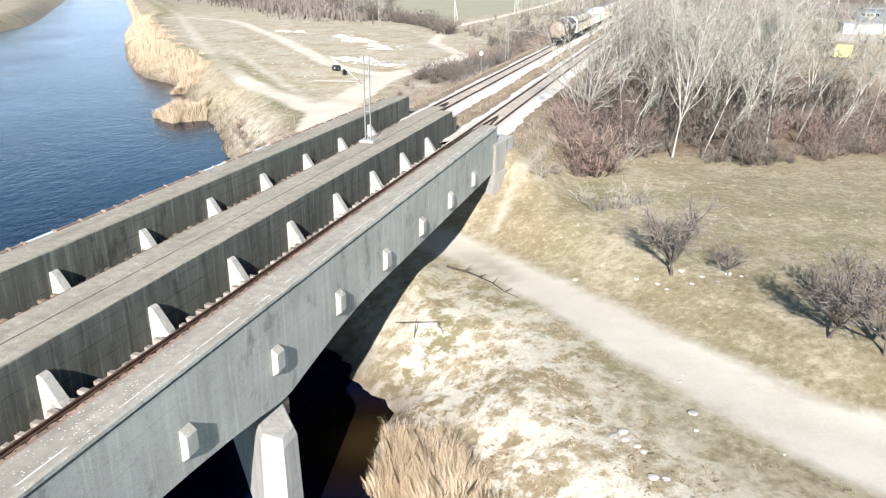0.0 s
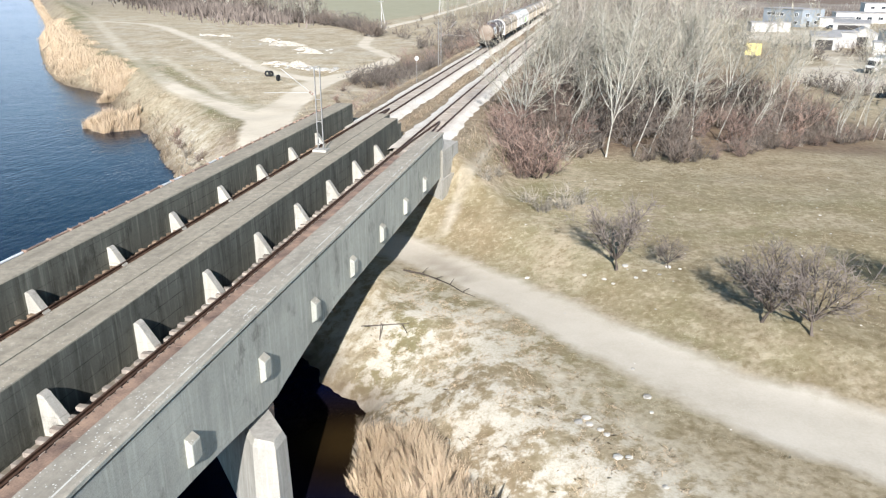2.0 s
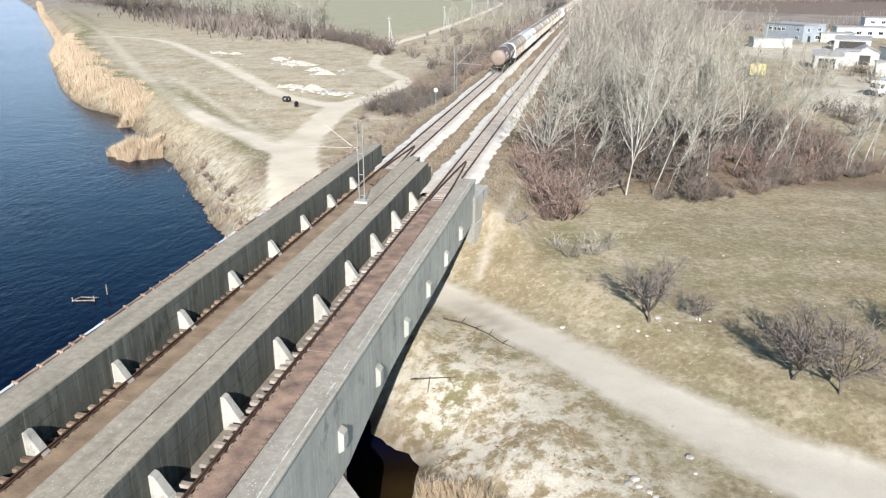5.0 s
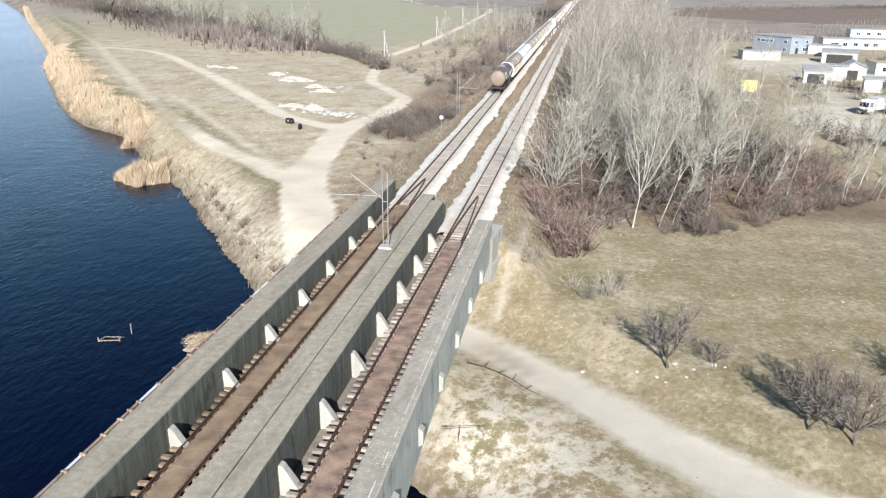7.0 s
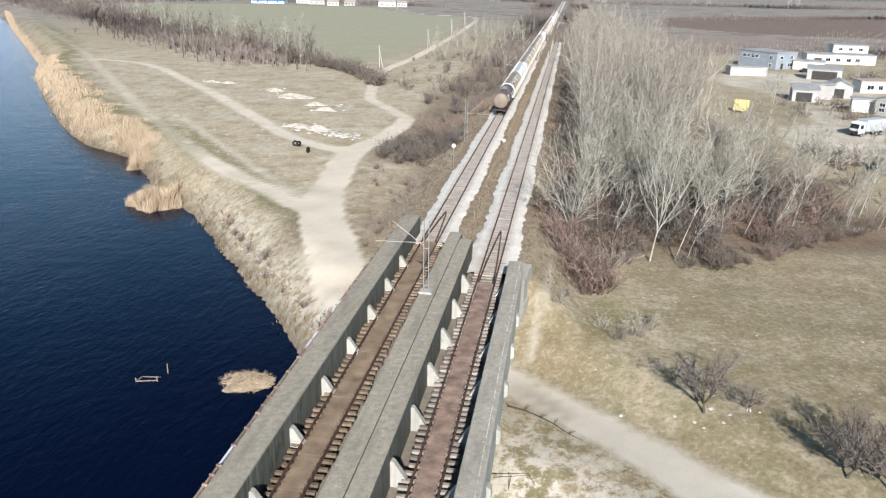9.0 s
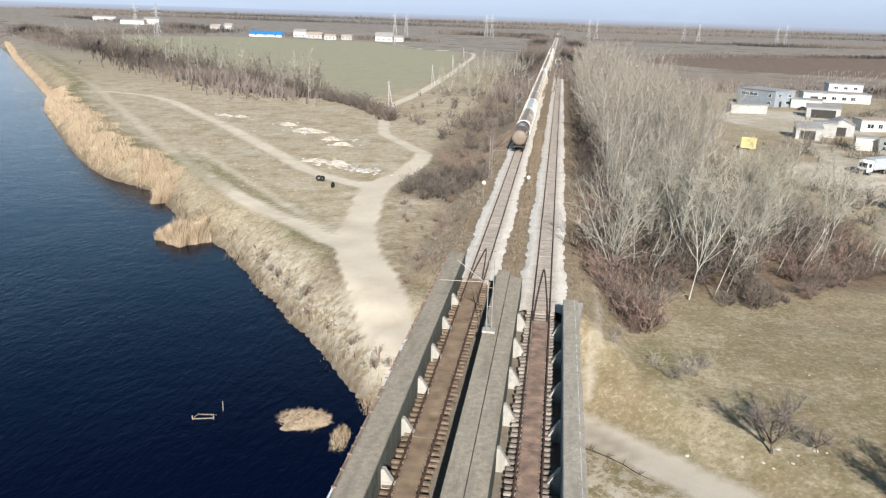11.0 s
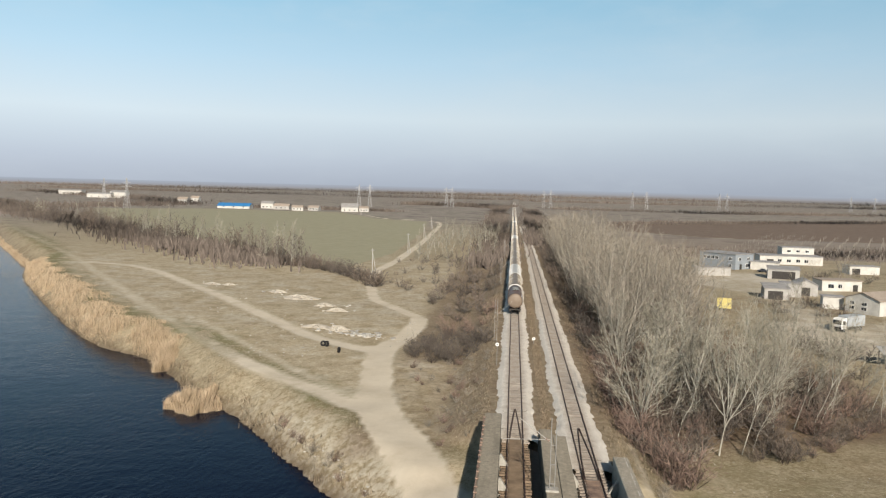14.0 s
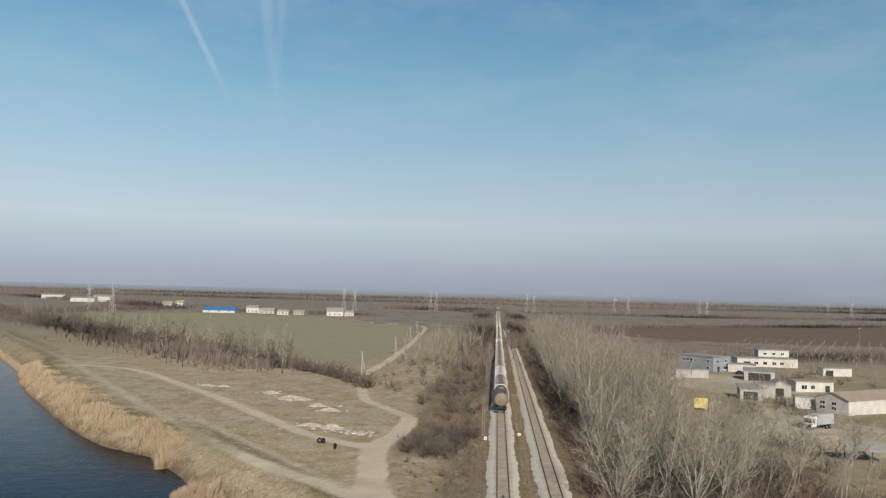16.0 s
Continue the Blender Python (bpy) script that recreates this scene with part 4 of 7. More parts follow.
def build_ballast(cx, y0, far, label):
    """A bed of pale stones, sloping at its sides."""
    ys = list(np.arange(y0, 150, 0.5)) + list(np.arange(150, 330, 1.5)) + list(np.arange(330, far + 1, 15))
    us = 0.95 * np.array([-2.45, -2.2, -2.0, -1.75, -1.5, -1.1, -0.72, -0.3, 0.1, 0.5, 0.72, 1.1, 1.5, 1.75, 2.0, 2.2, 2.45])
    base = np.array([-0.68, -0.52, -0.40, -0.26, -0.16, -0.15, -0.17, -0.185, -0.18, -0.185, -0.17, -0.15, -0.16, -0.26, -0.40, -0.52, -0.68])
    rng = np.random.RandomState(int(abs(cx) * 10))
    co, faces = [], []
    n = len(us)
    for y in ys:
        sag = bend(y) if cx > 0 else 0.0
        edge = 0.4 * math.sin(y * 0.7) + 0.4 * math.sin(y * 1.9 + 1) + 0.9 * math.sin(y * 0.23) + rng.uniform(-0.5, 0.9)
        jz = rng.uniform(-0.02, 0.02, n)
        jx = rng.uniform(-0.06, 0.06, n)
        w = 1.03 + 0.075 * edge
        for k in range(n):
            co.append((cx + sag + us[k] * w + jx[k], y + rng.uniform(-0.15, 0.15), base[k] + jz[k]))
    for r in range(len(ys) - 1):
        for k in range(n - 1):
            a = r * n + k
            faces.append((a, a + 1, a + n + 1, a + n))
    me = bpy.data.meshes.new("ballast")
    me.from_pydata(co, [], faces)
    me.polygons.foreach_set("use_smooth", np.ones(len(me.polygons), bool))
    worn = me.attributes.new("worn", "FLOAT", "POINT")
    worn.data.foreach_set("value", np.tile(np.interp(np.abs(us), (0.5, 0.95, 1.5), (0.85, 0.55, 0.0)), len(ys)).astype(np.float32))
    me.materials.append(M_BALLAST)
    tagged(new("ballast", me), label, "ballast", kind="stuff")


build_ballast(TRACK_R, 55.6, 520, "pale stone ballast bed under the disused track")
build_ballast(TRACK_L, 62.6, 1500, "pale stone ballast bed under the main track")

# ---------------------------------------------------------------- bare trees, scrub, reeds and grass
def bars_mesh(name, segs, sides, material):
    """Many tapered bars (p, q, r0, r1) as one mesh."""
    p = np.array([s[0] for s in segs], float)
    q = np.array([s[1] for s in segs], float)
    r0 = np.array([s[2] for s in segs], float)
    r1 = np.array([s[3] for s in segs], float)
    d = q - p
    d /= np.linalg.norm(d, axis=1)[:, None] + 1e-9
    ref = np.where(np.abs(d[:, 2:3]) > 0.9, np.array([[1.0, 0, 0]]), np.array([[0, 0, 1.0]]))
    u = np.cross(d, ref)
    u /= np.linalg.norm(u, axis=1)[:, None]
    v = np.cross(d, u)
    n = len(segs)
    co = np.empty((n, 2 * sides, 3))
    for k in range(sides):
        a = 6.28318 * k / sides
        w = u * math.cos(a) + v * math.sin(a)
        co[:, k] = p + w * r0[:, None]
        co[:, sides + k] = q + w * r1[:, None]
    base = (np.arange(n) * 2 * sides)[:, None]
    faces = []
    for k in range(sides):
        k2 = (k + 1) % sides
        faces.append(base + np.array([[k, k2, sides + k2, sides + k]]))
    quads = np.stack(faces, 1).reshape(-1, 4)
    return quad_mesh(name, co.reshape(-1, 3), quads, material)


def twig_mesh(name, segs, material, seed):
    """Twigs no thicker than a finger: narrow tapered strips, each turned its own way."""
    rng = np.random.RandomState(seed)
    p = np.array([s[0] for s in segs], float)
    q = np.array([s[1] for s in segs], float)
    r0 = np.array([s[2] for s in segs], float)[:, None] * 1.35
    r1 = np.array([s[3] for s in segs], float)[:, None] * 1.35
    w = np.cross(q - p, rng.normal(size=p.shape))
    w /= np.linalg.norm(w, axis=1)[:, None] + 1e-9
    co = np.stack([p - w * r0, p + w * r0, q + w * r1, q - w * r1], 1)
    return quad_mesh(name, co.reshape(-1, 3), np.arange(len(segs) * 4).reshape(-1, 4), material)


def quad_mesh(name, co, quads, material):
    me = bpy.data.meshes.new(name)
    k = quads.shape[1]
    me.vertices.add(len(co))
    me.vertices.foreach_set("co", np.ascontiguousarray(co, dtype=np.float32).ravel())
    me.loops.add(quads.size)
    me.loops.foreach_set("vertex_index", np.ascontiguousarray(quads, dtype=np.int32).ravel())
    me.polygons.add(len(quads))
    me.polygons.foreach_set("loop_start", np.arange(len(quads), dtype=np.int32) * k)
    me.update(calc_edges=True)
    me.materials.append(material)
    return me


def grow(rng, start, way, length, r, steps, wander, rise, segs):
    """A crooked limb; gives its points."""
    p, d = np.array(start, float), np.array(way, float)
    d /= np.linalg.norm(d)
    pts = [(p.copy(), d.copy(), r)]
    for k in range(steps):
        d = d + np.array([rng.gauss(0, wander), rng.gauss(0, wander), rng.gauss(0, wander * 0.5) + rise])
        d /= np.linalg.norm(d)
        q = p + d * length / steps
        r2 = r * (1 - 0.82 * (k + 1) / steps) + 0.004
        r1 = r * (1 - 0.82 * k / steps) + 0.004
        segs.append((p, q, r1, r2))
        p = q
        pts.append((p.copy(), d.copy(), r2))
    return pts


def side_way(rng, d, angle):
    a = np.array([rng.gauss(0, 1) for _ in range(3)])
    a -= d * (a @ d)
    a /= np.linalg.norm(a) + 1e-9
    return d * math.cos(angle) + a * math.sin(angle)


def tree_meshes(seed, h, stems, limbs, twigs, spread, lean, bark, twig, thick=0.16, low=0.18, fine=0.011, open_angle=(0.3, 0.75), coarse=False):
    """A bare tree: one or more leaders, limbs that rise from them and sprays of twigs."""
    rng = random.Random(seed)
    wood, thin = [], []
    for s in range(stems):
        a = rng.uniform(0, 6.28)
        off = 0.0 if s == 0 else 0.12
        way = (math.cos(a) * (0.06 + 0.2 * (s > 0)) + lean * 0.4, math.sin(a) * (0.06 + 0.2 * (s > 0)), 1)
        hh = h * rng.uniform(0.75, 1.0) if s else h
        pts = grow(rng, (math.cos(a) * off, math.sin(a) * off, -0.3), way, hh, thick * rng.uniform(0.75, 1.0) * (1.0 if s == 0 else 0.75), 12, 0.075, 0.03, wood)
        for k in range(limbs):
            f = low + (0.97 - low) * (k + rng.random()) / limbs
            j = min(int(f * 12), 11)
            p, d, r = pts[j]
            ln = h * spread * (1.1 - 0.75 * f) * rng.uniform(0.55, 1.2)
            sub = grow(rng, p, side_way(rng, d, rng.uniform(*open_angle)), ln, max(r * 0.5, 0.016), 2 if coarse else 5, 0.13, 0.1, wood)
            for _ in range(twigs):
                g = rng.uniform(0.15, 1.0)
                p2, d2, r2 = sub[min(int(g * 2.99), 2) if coarse else min(int(g * 5), 5)]
                l2 = ln * rng.uniform(0.22, 0.55) * (1.15 - 0.5 * g)
                tw = grow(rng, p2, side_way(rng, d2, rng.uniform(0.3, 0.85)), l2, fine * 1.4, 1 if coarse else 2, 0.16, 0.12, thin)
                for _ in range(3):
                    p3, d3, _r = tw[1 if coarse else rng.randint(1, 2)]
                    l3 = l2 * rng.uniform(0.35, 0.7)
                    grow(rng, p3, side_way(rng, d3, rng.uniform(0.3, 0.9)), l3, fine, 1 if coarse else 2, 0.15, 0.06, thin)
        # fine shoots along the leader
        for _ in range(twigs * 3):
            p2, d2, r2 = pts[rng.randint(5, 12)]
            grow(rng, p2, side_way(rng, d2, rng.uniform(0.3, 0.9)), h * 0.09 * rng.uniform(0.5, 1.3), fine * 1.3, 3, 0.15, 0.15, thin)
    return bars_mesh("trunk", wood, 3 if coarse else 4, bark), twig_mesh("crown", thin, twig, seed)


def fruit_tree_meshes(seed, r, bark, twig, fine):
    """A low tree: a short trunk that parts into spreading limbs, with a broad open crown."""
    rng = random.Random(seed)
    wood, thin = [], []
    stem = grow(rng, (0, 0, -0.2), (rng.gauss(0, 0.15), rng.gauss(0, 0.15), 1), 0.85, 0.11, 4, 0.08, 0.0, wood)
    fork = stem[-1][0] - np.array([0, 0, 0.08])
    for s in range(7):
        a = 6.28 * s / 7 + rng.uniform(-0.3, 0.3)
        tilt = rng.uniform(0.45, 1.25)
        limb = grow(rng, fork, (math.cos(a) * tilt, math.sin(a) * tilt, 0.8), r * rng.uniform(0.95, 1.3), 0.05, 6, 0.12, 0.09, wood)
        for _ in range(9):
            p, d, _r = limb[rng.randint(2, 6)]
            sub = grow(rng, p, side_way(rng, d, rng.uniform(0.3, 0.9)), r * rng.uniform(0.35, 0.7), 0.013, 4, 0.16, 0.07, wood)
            for _ in range(8):
                p2, d2, _r = sub[rng.randint(1, 4)]
                l2 = r * rng.uniform(0.14, 0.34)
                tw = grow(rng, p2, side_way(rng, d2, rng.uniform(0.3, 1.0)), l2, fine * 1.3, 2, 0.2, 0.03, thin)
                for _ in range(2):
                    p3, d3, _r = tw[rng.randint(1, 2)]
                    grow(rng, p3, side_way(rng, d3, rng.uniform(0.3, 1.0)), l2 * rng.uniform(0.4, 0.8), fine, 1, 0.2, 0.03, thin)
    return bars_mesh("trunk", wood, 4, bark), twig_mesh("crown", thin, twig, seed)


def bush_meshes(seed, h, r, stems, twigs, bark, twig, fine=0.009):
    rng = random.Random(seed)
    wood, thin = [], []
    for s in range(stems):
        a = rng.uniform(0, 6.28)
        o = r * 0.3 * math.sqrt(rng.random())
        lean = rng.uniform(0.05, 1.3) * r / h
        ln = h * rng.uniform(0.35, 1.2) * math.sqrt(1 + lean * lean * 0.5)
        pts = grow(rng, (o * math.cos(a), o * math.sin(a), -0.12), (lean * math.cos(a), lean * math.sin(a), 1), ln, 0.02 + 0.008 * rng.random(), 4, 0.16, 0.02, wood)
        for _ in range(twigs):
            p, d, _r = pts[rng.randint(1, 4)]
            l2 = ln * rng.uniform(0.18, 0.45)
            tw = grow(rng, p, side_way(rng, d, rng.uniform(0.3, 0.9)), l2, fine * 1.3, 2, 0.2, 0.08, thin)
            for _ in range(2):
                p3, d3, _r = tw[rng.randint(1, 2)]
                grow(rng, p3, side_way(rng, d3, rng.uniform(0.3, 0.9)), l2 * rng.uniform(0.35, 0.7), fine, 1, 0.2, 0.05, thin)
    return bars_mesh("stem", wood, 3, bark), twig_mesh("crown", thin, twig, seed)


def place_plant(name, meshes, x, y, turn, size, label, category, group, tilt=(0, 0)):
    ob = new(name)
    z = height(x, y)
    ob.matrix_basis = pose(x, y, z - 0.03, tilt[0], tilt[1], turn) @ Matrix.Diagonal((size, size, size, 1))
    tagged(ob, label, category, group)
    for me in meshes:
        c = new(me.name.split(".")[0], me)
        c.parent = ob
    return ob


def scatter(rng, count, inside_test, bounds, gap):
    out = []
    tries = 0
    while len(out) < count and tries < count * 60:
        tries += 1
        x, y = rng.uniform(*bounds[0]), rng.uniform(*bounds[1])
        if inside_test(x, y) and all((x - a) ** 2 + (y - b) ** 2 > gap * gap for a, b in out):
            out.append((x, y))
    return out


def vase_meshes(seed, h, leaders, limbs, twigs, open_way, bark, twig, thick=0.17, fork=0.24, fine=0.0095, lean=(0, 0)):
    """A bare tree whose short trunk parts into several rising leaders, with limbs and a haze of fine twigs."""
    rng = random.Random(seed)
    wood, slim, thin = [], [], []
    trunk = grow(rng, (0, 0, -0.3), (lean[0], lean[1], 1), h * fork * rng.uniform(0.8, 1.2), thick, 4, 0.05, 0.03, wood)
    for s in range(leaders):
        p, d, r = trunk[4] if s < 2 else trunk[rng.randint(2, 4)]
        a = 6.28318 * (s + rng.uniform(-0.3, 0.3)) / leaders
        tilt = open_way * rng.uniform(0.45, 1.15) * (0.35 if s == 0 else 1.0)
        ln = (h - p[2]) * rng.uniform(0.78, 1.0) * (1.08 if s == 0 else 0.95)
        lead = grow(rng, p, (math.cos(a) * tilt + lean[0], math.sin(a) * tilt + lean[1], 1), ln, thick * rng.uniform(0.5, 0.68), 9, 0.085, 0.05, wood)
        for k in range(limbs):
            f = 0.12 + 0.86 * (k + rng.random()) / limbs
            p1, d1, r1 = lead[min(int(f * 9), 9)]
            l1 = ln * (0.42 - 0.28 * f) * rng.uniform(0.6, 1.35)
            limb = grow(rng, p1, side_way(rng, d1, rng.uniform(0.4, 0.95)), l1, max(r1 * 0.55, 0.018), 4, 0.14, 0.1, slim)
            for _ in range(twigs):
                p2, d2, _r = limb[rng.randint(1, 4)]
                l2 = l1 * rng.uniform(0.25, 0.6)
                tw = grow(rng, p2, side_way(rng, d2, rng.uniform(0.3, 0.85)), l2, fine * 1.4, 2, 0.16, 0.1, thin)
                for _ in range(2):
                    p3, d3, _r = tw[rng.randint(1, 2)]
                    grow(rng, p3, side_way(rng, d3, rng.uniform(0.3, 0.9)), l2 * rng.uniform(0.4, 0.8), fine, 1, 0.15, 0.06, thin)
        for _ in range(twigs):
            p2, d2, _r = lead[rng.randint(4, 9)]
            grow(rng, p2, side_way(rng, d2, rng.uniform(0.3, 0.9)), h * 0.07 * rng.uniform(0.5, 1.3), fine * 1.3, 2, 0.15, 0.15, thin)
    trunk_me = bars_mesh("trunk", wood + slim, 4, bark)
    return trunk_me, twig_mesh("crown", thin, twig, seed)


POPLAR = [vase_meshes(s, h, n, lb, 10, op, M_BARK, M_TWIG, th, fk, 0.0095, ln) for s, h, n, lb, op, fk, ln, th in (
    (11, 15.5, 7, 9, 0.62, 0.17, (0, 0), 0.14), (12, 16.0, 4, 12, 0.42, 0.32, (0.14, 0.0), 0.12), (13, 15.0, 3, 14, 0.4, 0.36, (-0.1, 0.1), 0.11), (14, 16.5, 5, 11, 0.5, 0.26, (0.08, -0.08), 0.13), (15, 13.5, 2, 15, 0.34, 0.34, (0.22, 0.0), 0.09))]
YOUNG = [tree_meshes(s, h, 1, 10, 6, 0.34, ln, M_BARK, M_TWIG, 0.06, 0.3, 0.011) for s, h, ln in ((16, 9.5, 0.8), (17, 8.0, 0.5), (18, 7.0, -0.4))]
BROAD = [vase_meshes(s, h, n, lb, 6, 0.55, M_BARK_O, M_TWIG_O, 0.26, 0.2, 0.0115) for s, h, n, lb in ((21, 18.0, 5, 9), (22, 16.5, 6, 8), (23, 19.0, 4, 11))]
FRUIT_TREE = [fruit_tree_meshes(s, 1.75, M_BARK_D, M_TWIG_P, 0.0055) for s in (31, 32, 33)]
SCRUB_D = [bush_meshes(s, 2.0, 1.5, 19, 7, M_BARK_D, M_TWIG_D, 0.012) for s in (41, 42)]
SCRUB_T = [bush_meshes(s, 3.0, 1.9, 19, 7, M_BARK_D, M_TWIG_B, 0.012) for s in (47, 48)]
SCRUB_R = [bush_meshes(s, 1.9, 1.3, 26, 8, M_BARK_D, M_TWIG_R) for s in (43, 44)]
SCRUB_P = [bush_meshes(s, 1.5, 1.3, 22, 7, M_BARK_O, M_TWIG_O) for s in (45, 46)]
SCRUB_FAR = [bush_meshes(s, 2.3, 1.6, 12, 6, M_BARK_D, t, 0.024) for s, t in ((61, M_TWIG_D), (62, M_TWIG_B), (63, M_TWIG_P))]
FAR_TREE = [tree_meshes(s, h, 2, 7, 4, 0.42, 0.0, M_BARK_D, t, 0.07, 0.08, 0.03, (0.3, 0.8), True) for s, h, t in ((51, 9.0, M_TWIG_B), (52, 7.5, M_TWIG_P))]
FAR_PALE = [tree_meshes(s, h, 1, 12, 5, 0.34, 0.0, M_BARK, M_TWIG, 0.09, 0.12, 0.03, (0.3, 0.75), True) for s, h in ((53, 10.0), (54, 8.5))]


def build_grove():
    rng = random.Random(3)
    # the foremost trees, forked low, one by one
    front = [(10.6, 72.5, 0, 0), (13.3, 78.5, 2, 90), (18.6, 71.6, 1, 0), (21.2, 72.4, 4, 20), (19.7, 85.5, 3, 200), (16.4, 90, 0, 60), (25.2, 82, 3, 120), (28.2, 87.5, 2, 0), (27.5, 81.5, 1, 300), (30.2, 82.5, 4, 10),
             (31.4, 91.5, 1, 30), (34.6, 87.5, 4, 330), (38, 91, 2, 200), (47, 99.5, 4, 0), (49.3, 101, 4, 30), (23.5, 92, 0, 250)]
    for x, y, k, turn in front:
        place_plant("poplar_tree", POPLAR[k], x, y, turn, rng.uniform(0.93, 1.06), "bare pale-barked poplar tree forked low in a winter grove", "tree", "grove beside the railway")
    # the denser wood behind them
    for x, y in scatter(rng, 44, lambda a, b: a > 11 and a < -4 + 0.225 * (b + 20), ((11, 46), (93, 190)), 4.0):
        kind = POPLAR if (y < 112 and rng.random() < 0.35) else BROAD
        place_plant("broad_tree", rng.choice(kind), x, y, rng.uniform(0, 360), rng.uniform(0.78, 1.08), "bare grey-brown broadleaf tree in a winter grove", "tree", "grove beside the railway", (rng.gauss(0, 3), rng.gauss(0, 3)))
    # thin young trees at the open edge lean away from the grove
    for x, y in scatter(rng, 40, lambda a, b: b > 69 + 0.8 * max(0, a - 18) and b < 92 + 0.8 * max(0, a - 18), ((13, 60), (70, 124)), 1.8):
        place_plant("young_tree", rng.choice(YOUNG), x, y, rng.uniform(-50, 50), rng.uniform(0.6, 1.05), "thin leaning young tree with pale bark", "tree", "young trees at the edge of the grove", (rng.gauss(0, 4), rng.uniform(0, 14)))
    # the row of older trees along the railway
    for x, y in scatter(rng, 54, lambda a, b: a < min(31 - 0.03 * (b - 120), -4 + 0.225 * (b + 20)), ((11, 31), (125, 350)), 4.4):
        place_plant("broad_tree", rng.choice(BROAD), x, y, rng.uniform(0, 360), rng.uniform(0.9, 1.25), "bare grey-brown broadleaf tree beside the railway", "tree", "trees along the railway", (rng.gauss(0, 3), rng.gauss(0, 3)))


def build_tall_clump():
    """The tallest trees of the row beside the railway."""
    rng = random.Random(31)
    for x, y in ((16, 214), (21, 222), (27, 218), (18, 236), (25, 240), (31, 233), (20, 256), (28, 258), (23, 280), (30, 284)):
        place_plant("broad_tree", rng.choice(BROAD), x, y, rng.uniform(0, 360), rng.uniform(1.18, 1.36), "tall bare grey-brown broadleaf tree beside the railway", "tree", "trees along the railway", (rng.gauss(0, 2), rng.gauss(0, 2)))


def grove_edge(x):
    """How far the undergrowth of the grove comes forward onto the meadow."""
    return float(np.interp(x, (8, 14, 19, 24, 30, 36, 42, 48), (66, 64.5, 68, 70.5, 74.5, 80.5, 87, 94)))


def build_scrub():
    rng = random.Random(8)
    # undergrowth of the grove
    for x, y in scatter(rng, 195, lambda a, b: b > grove_edge(a) + 1.2 * math.sin(a * 0.9) and a < 50 - 0.14 * max(0, b - 90), ((9.2, 48), (64, 122)), 1.25):
        kind = rng.choice((SCRUB_D, SCRUB_D, SCRUB_T, SCRUB_R, SCRUB_R)) if y > grove_edge(x) + 4 else rng.choice((SCRUB_D, SCRUB_P, SCRUB_T))
        place_plant("undergrowth_bush", rng.choice(kind), x, y, rng.uniform(0, 360), rng.choice((0.5, 0.7, 0.9, 1.1, 1.3)) * rng.uniform(0.85, 1.15), "leafless brown undergrowth bush", "bush", "undergrowth of the grove")
    # ragged dark fringe of the grove, and the scrub on the slope below the track
    for k in range(46):
        x = 22 + 36 * k / 45 + rng.uniform(-0.6, 0.6)
        y = grove_edge(x) + 0.9 * max(0, x - 48) + rng.uniform(-1.2, 2.5)
        place_plant("fringe_bush", rng.choice(SCRUB_D + SCRUB_T + SCRUB_R[:1]), x, y, rng.uniform(0, 360), rng.uniform(0.35, 0.8), "low dark leafless bush at the foot of the grove", "bush", "fringe of the grove")
    for x, y in scatter(rng, 52, lambda a, b: True, ((8.3, 12.8), (66, 132)), 1.5):
        place_plant("slope_bush", rng.choice(SCRUB_D + SCRUB_R), x, y, rng.uniform(0, 360), rng.uniform(0.6, 1.25), "dark reddish leafless bush on the railway slope", "bush", "scrub on the railway slope")
    # tall dark thicket between the trunks
    for x, y in scatter(rng, 34, lambda a, b: b > grove_edge(a) + 8 and a < 46 - 0.1 * max(0, b - 90), ((12, 44), (74, 108)), 2.3):
        place_plant("thicket_bush", rng.choice(SCRUB_D + SCRUB_T + SCRUB_P[:1]), x, y, rng.uniform(0, 360), rng.uniform(1.3, 2.1), "tall dark leafless thicket bush between the trunks", "bush", "thicket of the grove")
    for x, y in scatter(rng, 90, lambda a, b: True, ((8.0, 15), (95, 320)), 1.9):
        place_plant("scrub_bush", rng.choice(SCRUB_FAR[:2] if y > 150 else SCRUB_D + SCRUB_R[:1]), x, y, rng.uniform(0, 360), rng.uniform(1.1, 1.9), "tall dark leafless bush beside the railway", "bush", "undergrowth along the railway")
    # thorn bushes at the foot of the embankment
    for x, y, s in ((11.6, 59.8, 1.45), (12.9, 60.6, 1.6), (12.2, 62.2, 1.5), (10.6, 63.5, 1.0), (14, 62.5, 1.0), (9.3, 66.5, 1.15), (8.7, 69.5, 1.2), (9.2, 72.5, 1.2), (8.4, 76, 1.1), (8.7, 80, 1.15), (8.3, 85, 1.1), (8.6, 90, 1.2), (10.6, 67.5, 1.2), (8.3, 94, 1.2), (8.4, 72, 0.9)):
        place_plant("thorn_bush", rng.choice(SCRUB_R), x, y, rng.uniform(0, 360), s, "dense reddish-brown leafless thorn bush", "bush", "thorn bushes by the embankment")
    for x, y, s in ((15.6, 52.0, 0.95), (14.2, 51.0, 0.8), (16.8, 53.4, 0.8), (9.4, 54.5, 0.6), (13.0, 53, 0.7), (10.0, 57.0, 0.6)):
        place_plant("pale_bush", rng.choice(SCRUB_P), x, y, rng.uniform(0, 360), s, "low tan leafless bush in dry grass", "bush", "low bushes on the meadow")
